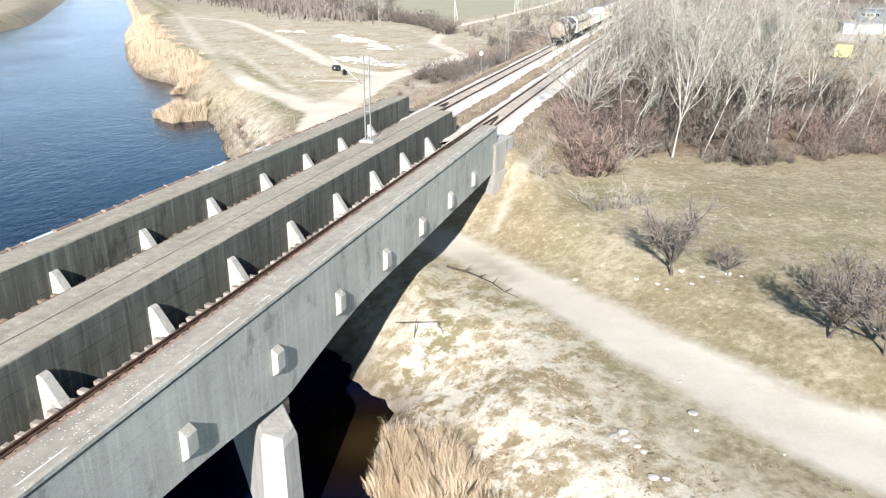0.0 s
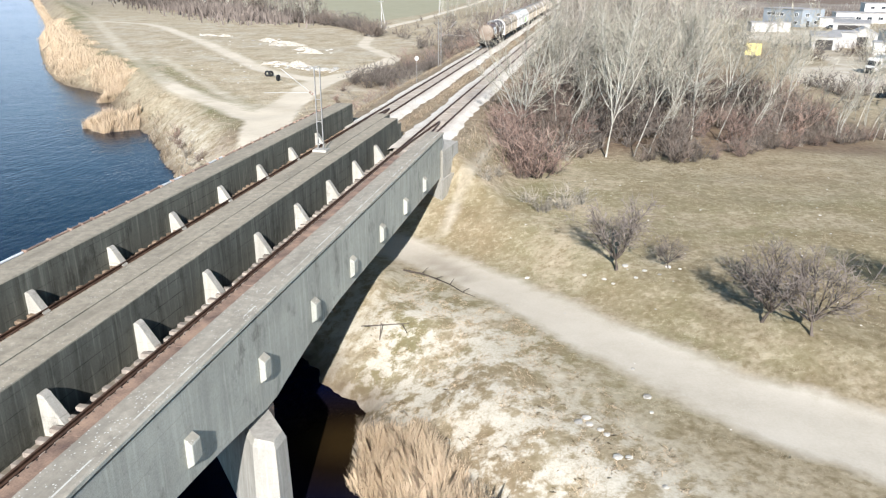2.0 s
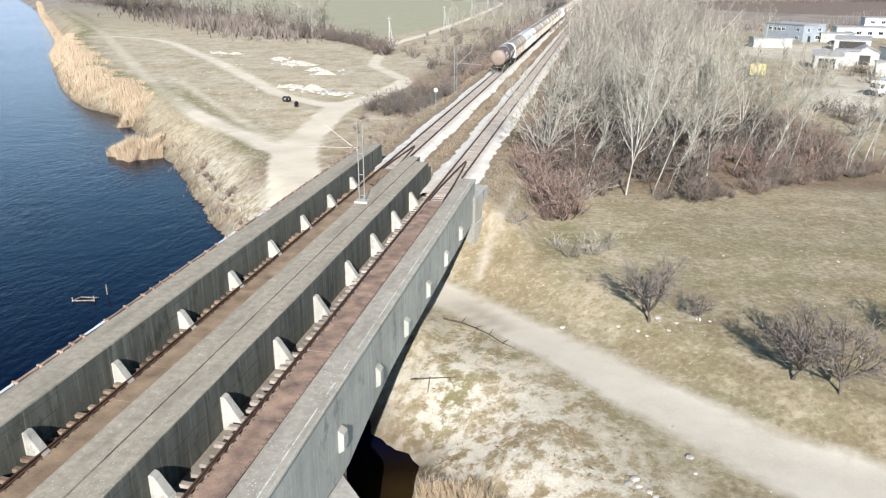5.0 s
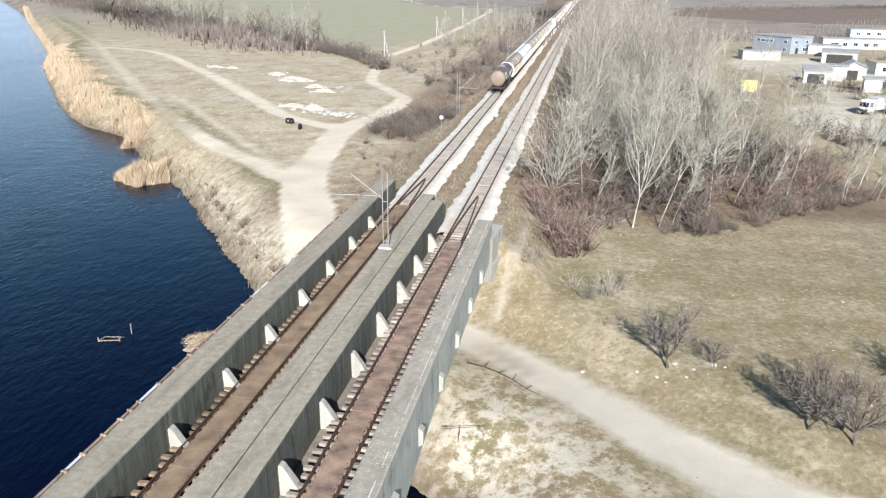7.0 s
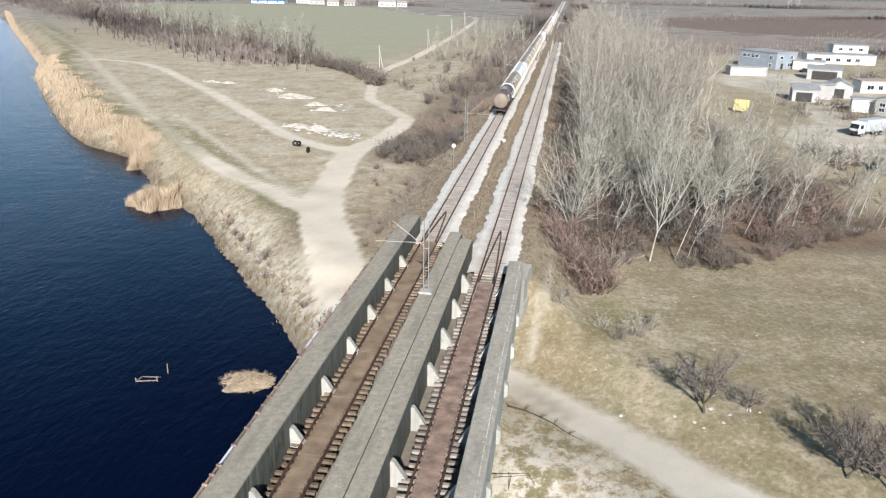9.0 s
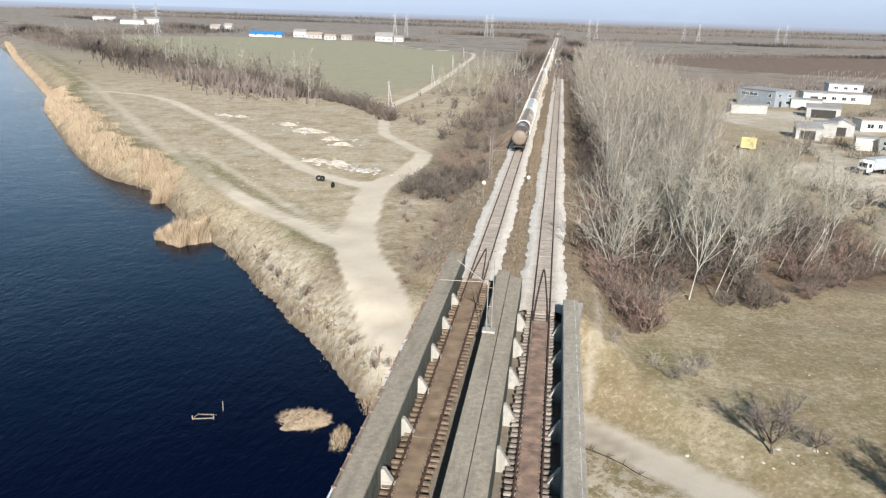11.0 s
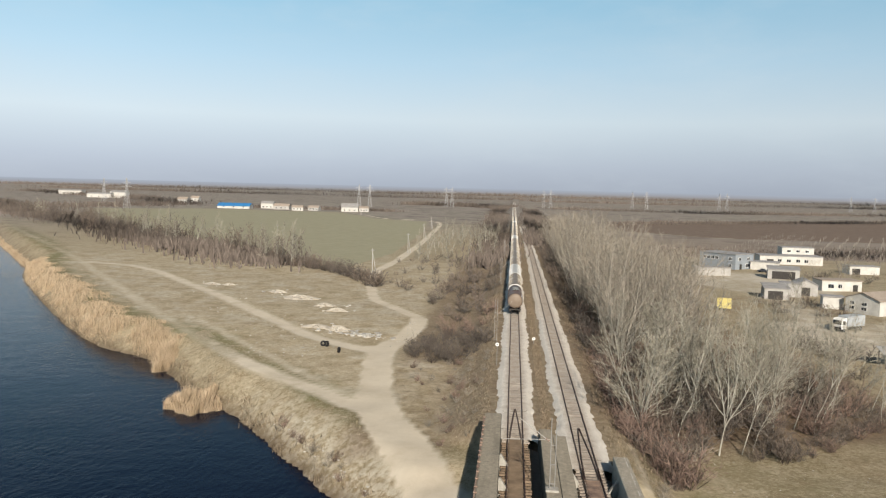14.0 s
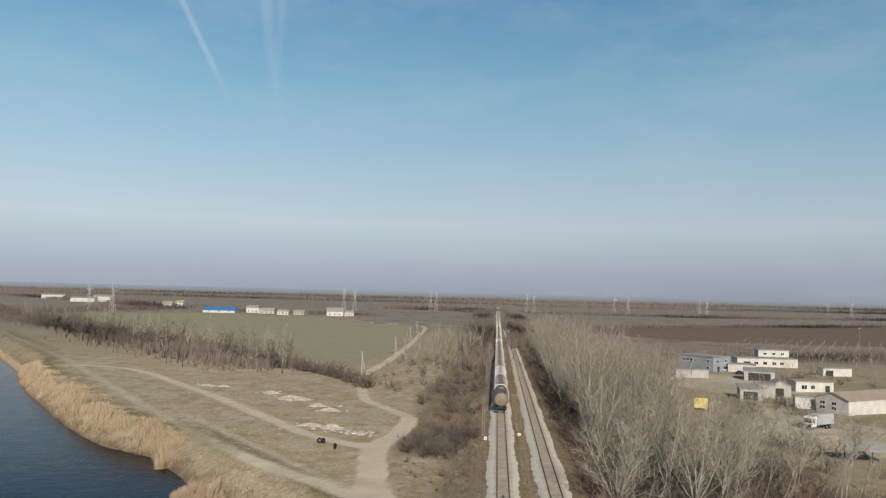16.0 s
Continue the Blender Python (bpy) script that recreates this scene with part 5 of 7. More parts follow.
    # scrub between the railway and the earth road
    for x, y in scatter(rng, 60, lambda a, b: ((a + 14.5) / 7.0) ** 2 + ((b - 117) / 11) ** 2 < 1, ((-25, -6), (104, 130)), 1.35):
        place_plant("scrub_bush", rng.choice(SCRUB_D), x, y, rng.uniform(0, 360), rng.uniform(0.6, 1.1), "dense dark leafless scrub bush", "bush", "scrub beside the main track")
    for x, y in scatter(rng, 60, lambda a, b: a > -19 or b > 165, ((-24, -7.5), (127, 235)), 2.4):
        kind = SCRUB_FAR if y > 150 else rng.choice((SCRUB_D, SCRUB_R, SCRUB_R, SCRUB_R, SCRUB_T))
        place_plant("scrub_bush", rng.choice(kind), x, y, rng.uniform(0, 360), rng.uniform(0.6, 1.4), "leafless brown scrub bush in rough grass", "bush", "scrub beside the main track")
    for x, y in scatter(rng, 44, lambda a, b: a > -12.5 - 0.2 * max(0, b - 68), ((-20, -7.5), (68, 106)), 1.7):
        place_plant("scrub_bush", rng.choice(SCRUB_P + SCRUB_R), x, y, rng.uniform(0, 360), rng.uniform(0.25, 0.6), "small leafless scrub bush in rough grass", "bush", "scrub beside the main track")
    for x, y in scatter(rng, 44, lambda a, b: a > -40 - 0.1 * (b - 200), ((-46, -12), (185, 300)), 3.5):
        place_plant("scrub_bush", rng.choice(SCRUB_FAR), x, y, rng.uniform(0, 360), rng.uniform(0.5, 1.2), "leafless brown scrub bush in rough grass", "bush", "scrub beside the main track")
    # low bushes at the water's edge
    for k in range(34):
        u = rng.uniform(6.4, 10.6)
        i = int(u)
        x = SHORE[i][0] + (SHORE[i + 1][0] - SHORE[i][0]) * (u - i) + rng.uniform(0.5, 2.2)
        y = SHORE[i][1] + (SHORE[i + 1][1] - SHORE[i][1]) * (u - i) + rng.uniform(0.5, 2.2)
        if height(x, y) > WATER_Z + 0.05:
            place_plant("bank_bush", rng.choice(SCRUB_P + SCRUB_R[:1]), x, y, rng.uniform(0, 360), rng.uniform(0.25, 0.6), "low brown leafless bush at the water's edge", "bush", "bushes on the canal bank")
    # hedge along the crop field
    for k in range(66):
        u = k / 65
        x, y = -40 - 44 * u + rng.uniform(-2, 2), 192 + 52 * u + rng.uniform(-3, 3) + 10 * math.sin(u * 3)
        place_plant("hedge_bush", rng.choice(SCRUB_FAR), x, y, rng.uniform(0, 360), rng.uniform(0.8, 1.7), "dark leafless hedge bush by the field", "bush", "hedge along the field")


def build_small_trees():
    spots = [(19.5, 41.5, 1.25, 0), (28.8, 34.2, 1.3, 1), (26.6, 35.4, 1.25, 2), (22.5, 41.8, 0.6, 1), (35.2, 39.5, 1.15, 0)]
    rng = random.Random(4)
    for x, y, s, k in spots:
        place_plant("fruit_tree", FRUIT_TREE[k], x, y, rng.uniform(0, 360), s, "small dark leafless fruit tree on the meadow", "tree", "fruit trees on the meadow")


def build_far_trees():
    rng = random.Random(9)
    # thin wood between the dike and the crop field
    for k in range(150):
        u = rng.random() ** 1.5
        x, y = -78 - 330 * u + rng.uniform(-7, 7), 246 + 335 * u + rng.uniform(-9, 9)
        place_plant("field_tree", rng.choice(FAR_TREE * 2 + FAR_PALE), x, y, rng.uniform(0, 360), rng.uniform(0.8, 1.65), "slender bare tree in the field belt", "tree", "tree belt by the crop field")
    for k in range(60):
        u = rng.uniform(0.15, 1.0)
        x, y = -112 - 330 * u + rng.uniform(-16, 16), 262 + 345 * u + rng.uniform(-16, 16)
        place_plant("field_tree", rng.choice(FAR_TREE), x, y, rng.uniform(0, 360), rng.uniform(0.9, 1.6), "slender bare tree in the field belt", "tree", "tree belt by the crop field")
    for x, y in scatter(rng, 60, lambda a, b: True, ((-44, -12), (265, 450)), 4):
        place_plant("birch_tree", rng.choice(FAR_PALE), x, y, rng.uniform(0, 360), rng.uniform(0.8, 1.2), "slender bare white-barked tree", "tree", "white trees near the field road")
    for x, y in scatter(rng, 30, lambda a, b: True, ((9, 40), (330, 640)), 7):
        place_plant("field_tree", rng.choice(FAR_TREE), x, y, rng.uniform(0, 360), rng.uniform(0.8, 1.2), "slender bare tree beside the railway", "tree", "trees along the railway")
    for x, y in scatter(rng, 46, lambda a, b: a < -9 or a > 4, ((-30, 12), (400, 1100)), 9):
        place_plant("field_tree", rng.choice(FAR_TREE), x, y, rng.uniform(0, 360), rng.uniform(0.7, 1.1), "slender bare tree beside the railway", "tree", "trees along the railway")


def blades(name, xs, ys, hs, ws, lean, material, label, category, seed):
    """Thin leaves or stalks, each a bent strip of its own."""
    rng = np.random.RandomState(seed)
    n = len(xs)
    z = heights(xs, ys)
    z = np.maximum(z, WATER_Z - 0.25) - 0.03
    a = rng.uniform(0, 6.283, n)
    b = rng.uniform(0, 6.283, n)
    l = lean * rng.uniform(0.2, 1.2, n) * hs
    dx, dy = np.cos(a) * ws, np.sin(a) * ws
    lx, ly = np.cos(b) * l, np.sin(b) * l
    co = np.empty((n, 5, 3))
    co[:, 0] = np.stack([xs - dx, ys - dy, z], 1)
    co[:, 1] = np.stack([xs + dx, ys + dy, z], 1)
    co[:, 2] = np.stack([xs + dx * 0.9 + lx * 0.35, ys + dy * 0.9 + ly * 0.35, z + hs * 0.6], 1)
    co[:, 3] = np.stack([xs + lx, ys + ly, z + hs], 1)
    co[:, 4] = np.stack([xs - dx * 0.9 + lx * 0.35, ys - dy * 0.9 + ly * 0.35, z + hs * 0.6], 1)
    base = (np.arange(n) * 5)[:, None]
    me = quad_mesh(name, co.reshape(-1, 3), base + np.array([[0, 1, 2, 3, 4]]), material)
    return tagged(new(name, me), label, category, kind="stuff")


def build_reeds():
    rng = np.random.RandomState(12)
    # (x, y, half length, half width, turn, count, tallest)
    beds = [(10.9, 23.6, 3.5, 1.8, -45, 8200, 2.6), (13.5, 20.0, 4.6, 2.0, -45, 7000, 2.5), (-10.5, 48.2, 2.2, 0.9, -50, 800, 0.9), (-11.7, 43.4, 2.0, 0.8, 95, 1300, 1.3),
            (-49.0, 91.5, 4.8, 3.6, 131, 10000, 3.5)]
    for cx, cy, a, b, turn, count, tall in beds:
        t = radians(turn)
        r = np.sqrt(rng.uniform(0, 1, count))
        ph = rng.uniform(0, 6.283, count)
        rag = 1 + 0.1 * np.sin(ph * 5 + cx) + 0.07 * np.sin(ph * 11 + cy)
        u, v = a * r * np.cos(ph) * rag, b * r * np.sin(ph) * rag
        xs, ys = cx + u * math.cos(t) - v * math.sin(t), cy + u * math.sin(t) + v * math.cos(t)
        big = 1.0 if abs(cx) < 40 else (1.1 if abs(cx) < 90 else 2.2)
        hs = tall * rng.uniform(0.5, 1.0, count) * (1 - 0.6 * r ** 2.5) * (0.85 + 0.15 * np.sin(u * 1.3) * np.sin(v * 1.7 + 1))
        blades("reed_bed", xs, ys, hs, (0.007 if abs(cx) < 40 else 0.014) * big * rng.uniform(0.6, 1.4, count), 0.42 if abs(cx) < 40 else 0.3, M_REED, "bed of tall dry straw-coloured reeds in the shallows", "reeds", int(count + cx))
    # the long belt of reeds further up the canal, broad and lumpy, thinning out far off
    n = 68000
    line = np.array([(-63, 108.5), (-67.5, 117), (-78, 125), (-86, 129), (-100, 144), (-116, 163.5), (-137, 188), (-155, 209.5), (-173, 237), (-217, 290), (-317, 409), (-420, 535)], float)
    ln = np.concatenate([[0], np.cumsum(np.hypot(*np.diff(line, axis=0).T))])
    u = ln[-1] * rng.uniform(0, 1, n) ** 1.9
    wide = np.interp(u, (0, 10, 25, 60, 110, 150, 190, 480), (2.5, 5.0, 7.5, 9.5, 9.0, 7.0, 3.0, 2.5))
    wide = wide * (1 + 0.16 * np.sin(u * 0.31) + 0.12 * np.sin(u * 0.83 + 1) + 0.07 * np.sin(u * 2.1))
    f = rng.uniform(-0.05, 1.0, n)
    xs = np.interp(u, ln, line[:, 0]) + 0.76 * f * wide + rng.normal(0, 0.3, n)
    ys = np.interp(u, ln, line[:, 1]) + 0.65 * f * wide + rng.normal(0, 0.3, n)
    clump = 0.7 * wob(xs, ys, 0.5, 36) + 0.3 * wob(xs, ys, 1.7, 37)
    hs = 2.25 * rng.uniform(0.4, 1.0, n) * (0.45 + 0.55 * smooth(-0.05, 0.22, f)) * (1 - 0.75 * np.clip(f, 0, 1) ** 2.2) * np.clip(0.9 + 1.0 * clump, 0.25, 1.2)
    keep = clump + rng.uniform(-0.25, 0.25, n) > -0.26
    xs, ys, hs, u = xs[keep], ys[keep], hs[keep], u[keep]
    blades("reed_belt", xs, ys, hs, (0.009 + 0.00008 * u) * rng.uniform(0.6, 1.4, len(u)), 0.32, M_REED, "long belt of tall dry straw-coloured reeds along the bank", "reeds", 78)
    # thin reed fringe along the bank
    u = rng.uniform(0, 1, 3500) ** 0.5
    pts = np.array(SHORE[6:16], float)
    ln = np.concatenate([[0], np.cumsum(np.hypot(*np.diff(pts, axis=0).T))])
    xs = np.interp(u * ln[-1], ln, pts[:, 0]) + 0.7 * np.sin(u * 90) + rng.normal(0.7, 0.5, 3500)
    ys = np.interp(u * ln[-1], ln, pts[:, 1]) + 0.7 * np.sin(u * 90) + rng.normal(0.7, 0.5, 3500)
    blades("reed_fringe", xs, ys, rng.uniform(0.3, 1.0, 3500), np.full(3500, 0.022), 0.45, M_GRASS_B, "ragged brown fringe of dead reeds along the bank", "reeds", 77)


def hedge_strip(pts, wide, tall, seed, count):
    """A far belt of bare scrub: many thin stalks in clumps along a line."""
    rng = np.random.RandomState(seed)
    p = np.array(pts, float)
    ln = np.concatenate([[0], np.cumsum(np.hypot(*np.diff(p, axis=0).T))])
    u = rng.uniform(0, ln[-1], count)
    xs = np.interp(u, ln, p[:, 0]) + rng.normal(0, wide, count)
    ys = np.interp(u, ln, p[:, 1]) + rng.normal(0, wide, count)
    lump_h = 0.65 + 0.35 * np.sin(u * 0.05 + seed) * np.sin(u * 0.13) + 0.2 * np.sin(u * 0.4)
    hs = tall * np.clip(lump_h, 0.25, 1.2) * rng.uniform(0.5, 1.0, count)
    blades("far_scrub", xs, ys, hs, 0.04 * tall * rng.uniform(0.5, 1.4, count), 0.5, M_TWIG_FAR, "far belt of bare brown scrub and trees on the plain", "scrub", seed)


def build_far_scrub():
    hedge_strip([(96, 740), (260, 850), (502, 1010), (1100, 1400)], 9, 6, 61, 6000)
    hedge_strip([(60, 1300), (293, 1250), (900, 1500)], 18, 8, 62, 5000)
    hedge_strip([(-170, 1210), (-60, 1180), (-21, 1105)], 12, 9, 63, 3500)
    hedge_strip([(-1500, 2300), (-500, 2000), (600, 2200), (1800, 2500)], 40, 14, 64, 7000)
    hedge_strip([(-2600, 3600), (-500, 3300), (1500, 3500), (3000, 3800)], 60, 20, 65, 7000)
    hedge_strip([(-470, 640), (-420, 900), (-600, 1150), (-1100, 1600)], 20, 9, 66, 5000)
    hedge_strip([(-330, 860), (-180, 850), (-140, 830)], 8, 6, 67, 2500)
    hedge_strip([(-85, 242), (-160, 318), (-260, 430), (-408, 575), (-620, 830)], 9, 6.0, 68, 15000)
    hedge_strip([(75, 402), (140, 390), (260, 460), (420, 520)], 14, 4, 69, 5000)
    hedge_strip([(-12, 250), (-14, 420), (-20, 700), (-25, 1100)], 5, 5, 70, 6000)
    hedge_strip([(10, 330), (14, 600), (20, 1000)], 5, 6, 71, 6000)


def build_litter():
    """Flattened reed straw that lies in pale mats on the bank."""
    rng = np.random.RandomState(44)
    n = 44000
    xs = rng.uniform(6.2, 22, n)
    ys = rng.uniform(16, 44, n)
    m = land(xs, ys)[1]
    mat = wob(xs, ys, 1.6, 51) + 0.7 * wob(xs, ys, 3.6, 52)
    keep = (m["litter"] > 0.25) & (m["dirt"] < 0.2) & (m["mud"] < 0.5) & (mat + rng.uniform(-0.25, 0.25, n) > 0.05)
    xs, ys = xs[keep], ys[keep]
    blades("reed_litter", xs, ys, rng.uniform(0.05, 0.16, len(xs)), rng.uniform(0.005, 0.009, len(xs)), 2.2, M_REED, "pale mats of flattened reed straw on the bank", "reed litter", 8)


def build_grass():
    rng = np.random.RandomState(21)
    # tussocks that stand above the rest
    cx, cy = rng.uniform(7, 44, 1300), rng.uniform(20, 74, 1300)
    xs = np.repeat(cx, 20) + rng.normal(0, 0.2, 26000)
    ys = np.repeat(cy, 20) + rng.normal(0, 0.2, 26000)
    m = land(xs, ys)[1]
    keep = (m["dirt"] < 0.2) & (m["litter"] < 0.4) & (m["mud"] < 0.1)
    xs, ys = xs[keep], ys[keep]
    blades("grass_tussock", xs, ys, rng.uniform(0.05, 0.15, len(xs)), rng.uniform(0.005, 0.009, len(xs)), 0.9, M_GRASS, "tussocks of dry straw-coloured grass on the meadow", "grass", 15)
    n = 60000
    xs = rng.uniform(6.4, 46, n)
    ys = rng.uniform(17, 76, n)
    clump = wob(xs, ys, 1.1, 31) + 0.6 * wob(xs, ys, 3.1, 32)
    m = land(xs, ys)[1]
    keep = (clump + rng.uniform(-0.5, 0.5, n) > -0.05) & (m["dirt"] < 0.25) & (m["mud"] < 0.3)
    xs, ys = xs[keep], ys[keep]
    blades("meadow_grass", xs, ys, rng.uniform(0.04, 0.12, len(xs)), rng.uniform(0.005, 0.01, len(xs)), 0.8, M_GRASS, "tufts of dry straw-coloured meadow grass", "grass", 5)
    n = 30000
    ys = rng.uniform(50, 130, n)
    xs = rng.uniform(-62, -6.5, n)
    m = land(xs, ys)[1]
    keep = (m["dirt"] < 0.25) & (heights(xs, ys) > WATER_Z + 0.15) & (wob(xs, ys, 0.9, 33) + rng.uniform(-0.5, 0.5, n) > -0.1)
    xs, ys = xs[keep], ys[keep]
    blades("bank_grass", xs, ys, rng.uniform(0.1, 0.3, len(xs)), rng.uniform(0.01, 0.02, len(xs)), 0.8, M_GRASS, "tufts of dry grass on the canal bank", "grass", 6)
    n = 16000
    ys = rng.uniform(56, 170, n)
    side = rng.randint(0, 3, n)
    xs = np.where(side == 0, rng.uniform(5.8, 10.5, n), np.where(side == 1, rng.uniform(-10.5, -6.2, n), rng.uniform(-0.75, 0.45, n)))
    keep = ys > abutment_y(xs) + 1.0
    xs, ys = xs[keep], ys[keep]
    blades("embankment_grass", xs, ys, rng.uniform(0.12, 0.45, len(xs)), rng.uniform(0.01, 0.025, len(xs)), 0.7, M_GRASS_B, "tufts of brown dead grass beside the tracks", "grass", 7)


M_TWIG_FAR = plain("far_scrub_twigs", (0.095, 0.077, 0.066), (0.17, 0.141, 0.12), 0.95, 0.05, 0.0, 1, 0.0, 0.01, "island")
M_GRASS_B = plain("brown_grass", (0.18, 0.14, 0.095), (0.36, 0.285, 0.20), 0.95, 0.6, 0.0, 5, 0.0, 0.01, "island")
build_grove()
build_tall_clump()
build_scrub()
build_small_trees()
build_far_trees()
build_far_scrub()
build_reeds()
build_litter()
build_grass()
# ---------------------------------------------------------------- the goods train
M_TANK = plain("brown_tank_paint", (0.085, 0.045, 0.03), (0.15, 0.085, 0.058), 0.5, 0.9, 0.0, 12, 0.1, 0.01, local=True)
M_TANK_END = plain("tan_tank_end", (0.155, 0.115, 0.083), (0.225, 0.175, 0.132), 0.6, 0.8, 0.0, 12, 0.1, 0.01, local=True)
M_WAGON = plain("taupe_wagon_paint", (0.105, 0.08, 0.058), (0.19, 0.15, 0.112), 0.65, 0.6, 0.0, 10, 0.1, 0.01, "object", local=True)
M_WAGON_ROOF = plain("taupe_roof_sheet", (0.14, 0.112, 0.088), (0.235, 0.195, 0.155), 0.6, 0.6, 0.0, 10, 0.1, local=True)
M_WAGON_RIB = plain("pale_wagon_rib", (0.34, 0.29, 0.22), (0.50, 0.44, 0.35), 0.6, 1.0, 0.0, 10, 0.1)
M_WAGON_GREY = plain("grey_wagon_paint", (0.26, 0.265, 0.265), (0.40, 0.405, 0.40), 0.6, 0.6, 0.0, 10, 0.1, local=True)
M_WAGON_WHITE = plain("white_wagon_paint", (0.48, 0.48, 0.46), (0.66, 0.655, 0.63), 0.6, 0.7, 0.0, 10, 0.1, local=True)
M_WAGON_PALE = plain("pale_grey_roof_sheet", (0.33, 0.33, 0.32), (0.46, 0.46, 0.44), 0.6, 0.7, 0.0, 10, 0.1, local=True)
M_SIGN = plain("white_sign", (0.68, 0.69, 0.71), (0.8, 0.8, 0.81), 0.6, 0.7, 0.0, 10, 0.05)
M_LETTER = plain("blue_black_letters", (0.03, 0.045, 0.07), (0.05, 0.07, 0.10), 0.6, 2.0, 0.0, 10, 0.0)
M_GREEN = plain("bright_green_spray", (0.16, 0.50, 0.05), (0.24, 0.62, 0.10), 0.6, 2.0, 0.0, 10, 0.0)


def wheelset(parent_thing, y):
    w = finish("wheelset", bmesh_axle(), M_DARK, parent_thing)
    w.location = (0, y, 0.46)
    return w


def bmesh_axle():
    bm = bmesh.new()
    tube(bm, (-0.9, 0, 0), (0.9, 0, 0), 0.08, sides=8)
    for s in (-0.72, 0.72):
        tube(bm, (s - 0.06, 0, 0), (s + 0.06, 0, 0), 0.46, sides=18)
        tube(bm, (s * 1.17 - 0.09, 0, 0), (s * 1.17 + 0.09, 0, 0), 0.17, sides=8)
    return bm


def running_gear(wagon, length):
    for y in (2.6, length - 2.6):
        bm = bmesh.new()
        for s in (-1.0, 1.0):
            prism(bm, [(y - 1.45, 0.5), (y - 1.25, 0.72), (y - 0.5, 0.78), (y + 0.5, 0.78), (y + 1.25, 0.72), (y + 1.45, 0.5), (y + 1.1, 0.38), (y + 0.5, 0.55), (y - 0.5, 0.55), (y - 1.1, 0.38)], "x", s - 0.07, s + 0.07)
        box(bm, -1.0, 1.0, y - 0.2, y + 0.2, 0.56, 0.84)
        bogie = part("bogie_frame", bm, M_DARK, wagon)
        for o in (-0.9, 0.9):
            wheelset(bogie, y + o)
    bm = bmesh.new()
    for s in (-0.95, 0.95):
        box(bm, s - 0.12, s + 0.12, 0.25, length - 0.25, 0.86, 1.18)
    for y in (0.25, 2.6, length / 2, length - 2.6, length - 0.5):
        box(bm, -1.2, 1.2, y, y + 0.25, 0.92, 1.16)
    part("underframe", bm, M_DARK, wagon, "black steel underframe")
    for y, d in ((0.25, -1), (length - 0.25, 1)):
        for s in (-0.875, 0.875):
            bm = bmesh.new()
            tube(bm, (s, y, 1.03), (s, y + d * 0.5, 1.03), 0.09, sides=8)
            tube(bm, (s, y + d * 0.5, 1.03), (s, y + d * 0.56, 1.03), 0.24, 0.22, sides=14)
            part("buffer", bm, M_DARK, wagon)


def lathe(bm, profile, sides=28):
    """A round body along y from (y, radius) pairs."""
    rings = [[bm.verts.new((r * math.sin(6.28318 * k / sides), y, r * math.cos(6.28318 * k / sides))) for k in range(sides)] for y, r in profile]
    for a, b in zip(rings, rings[1:]):
        for k in range(sides):
            bm.faces.new((a[k], a[(k + 1) % sides], b[(k + 1) % sides], b[k]))
    bm.faces.new(rings[0])
    bm.faces.new(rings[-1][::-1])


def curved_panel(bm, radius, y0, y1, a0, a1, thick=0.008, steps=8):
    pts = [(a0 + (a1 - a0) * k / steps) for k in range(steps + 1)]
    lo = [[bm.verts.new((r * math.sin(a), y, r * math.cos(a))) for a in pts] for r, y in ((radius, y0), (radius, y1), (radius + thick, y0), (radius + thick, y1))]
    for k in range(steps):
        bm.faces.new((lo[2][k], lo[2][k + 1], lo[3][k + 1], lo[3][k]))
    for a, b in ((0, 2), (1, 3)):
        for k in range(steps):
            bm.faces.new((lo[a][k], lo[a][k + 1], lo[b][k + 1], lo[b][k]))


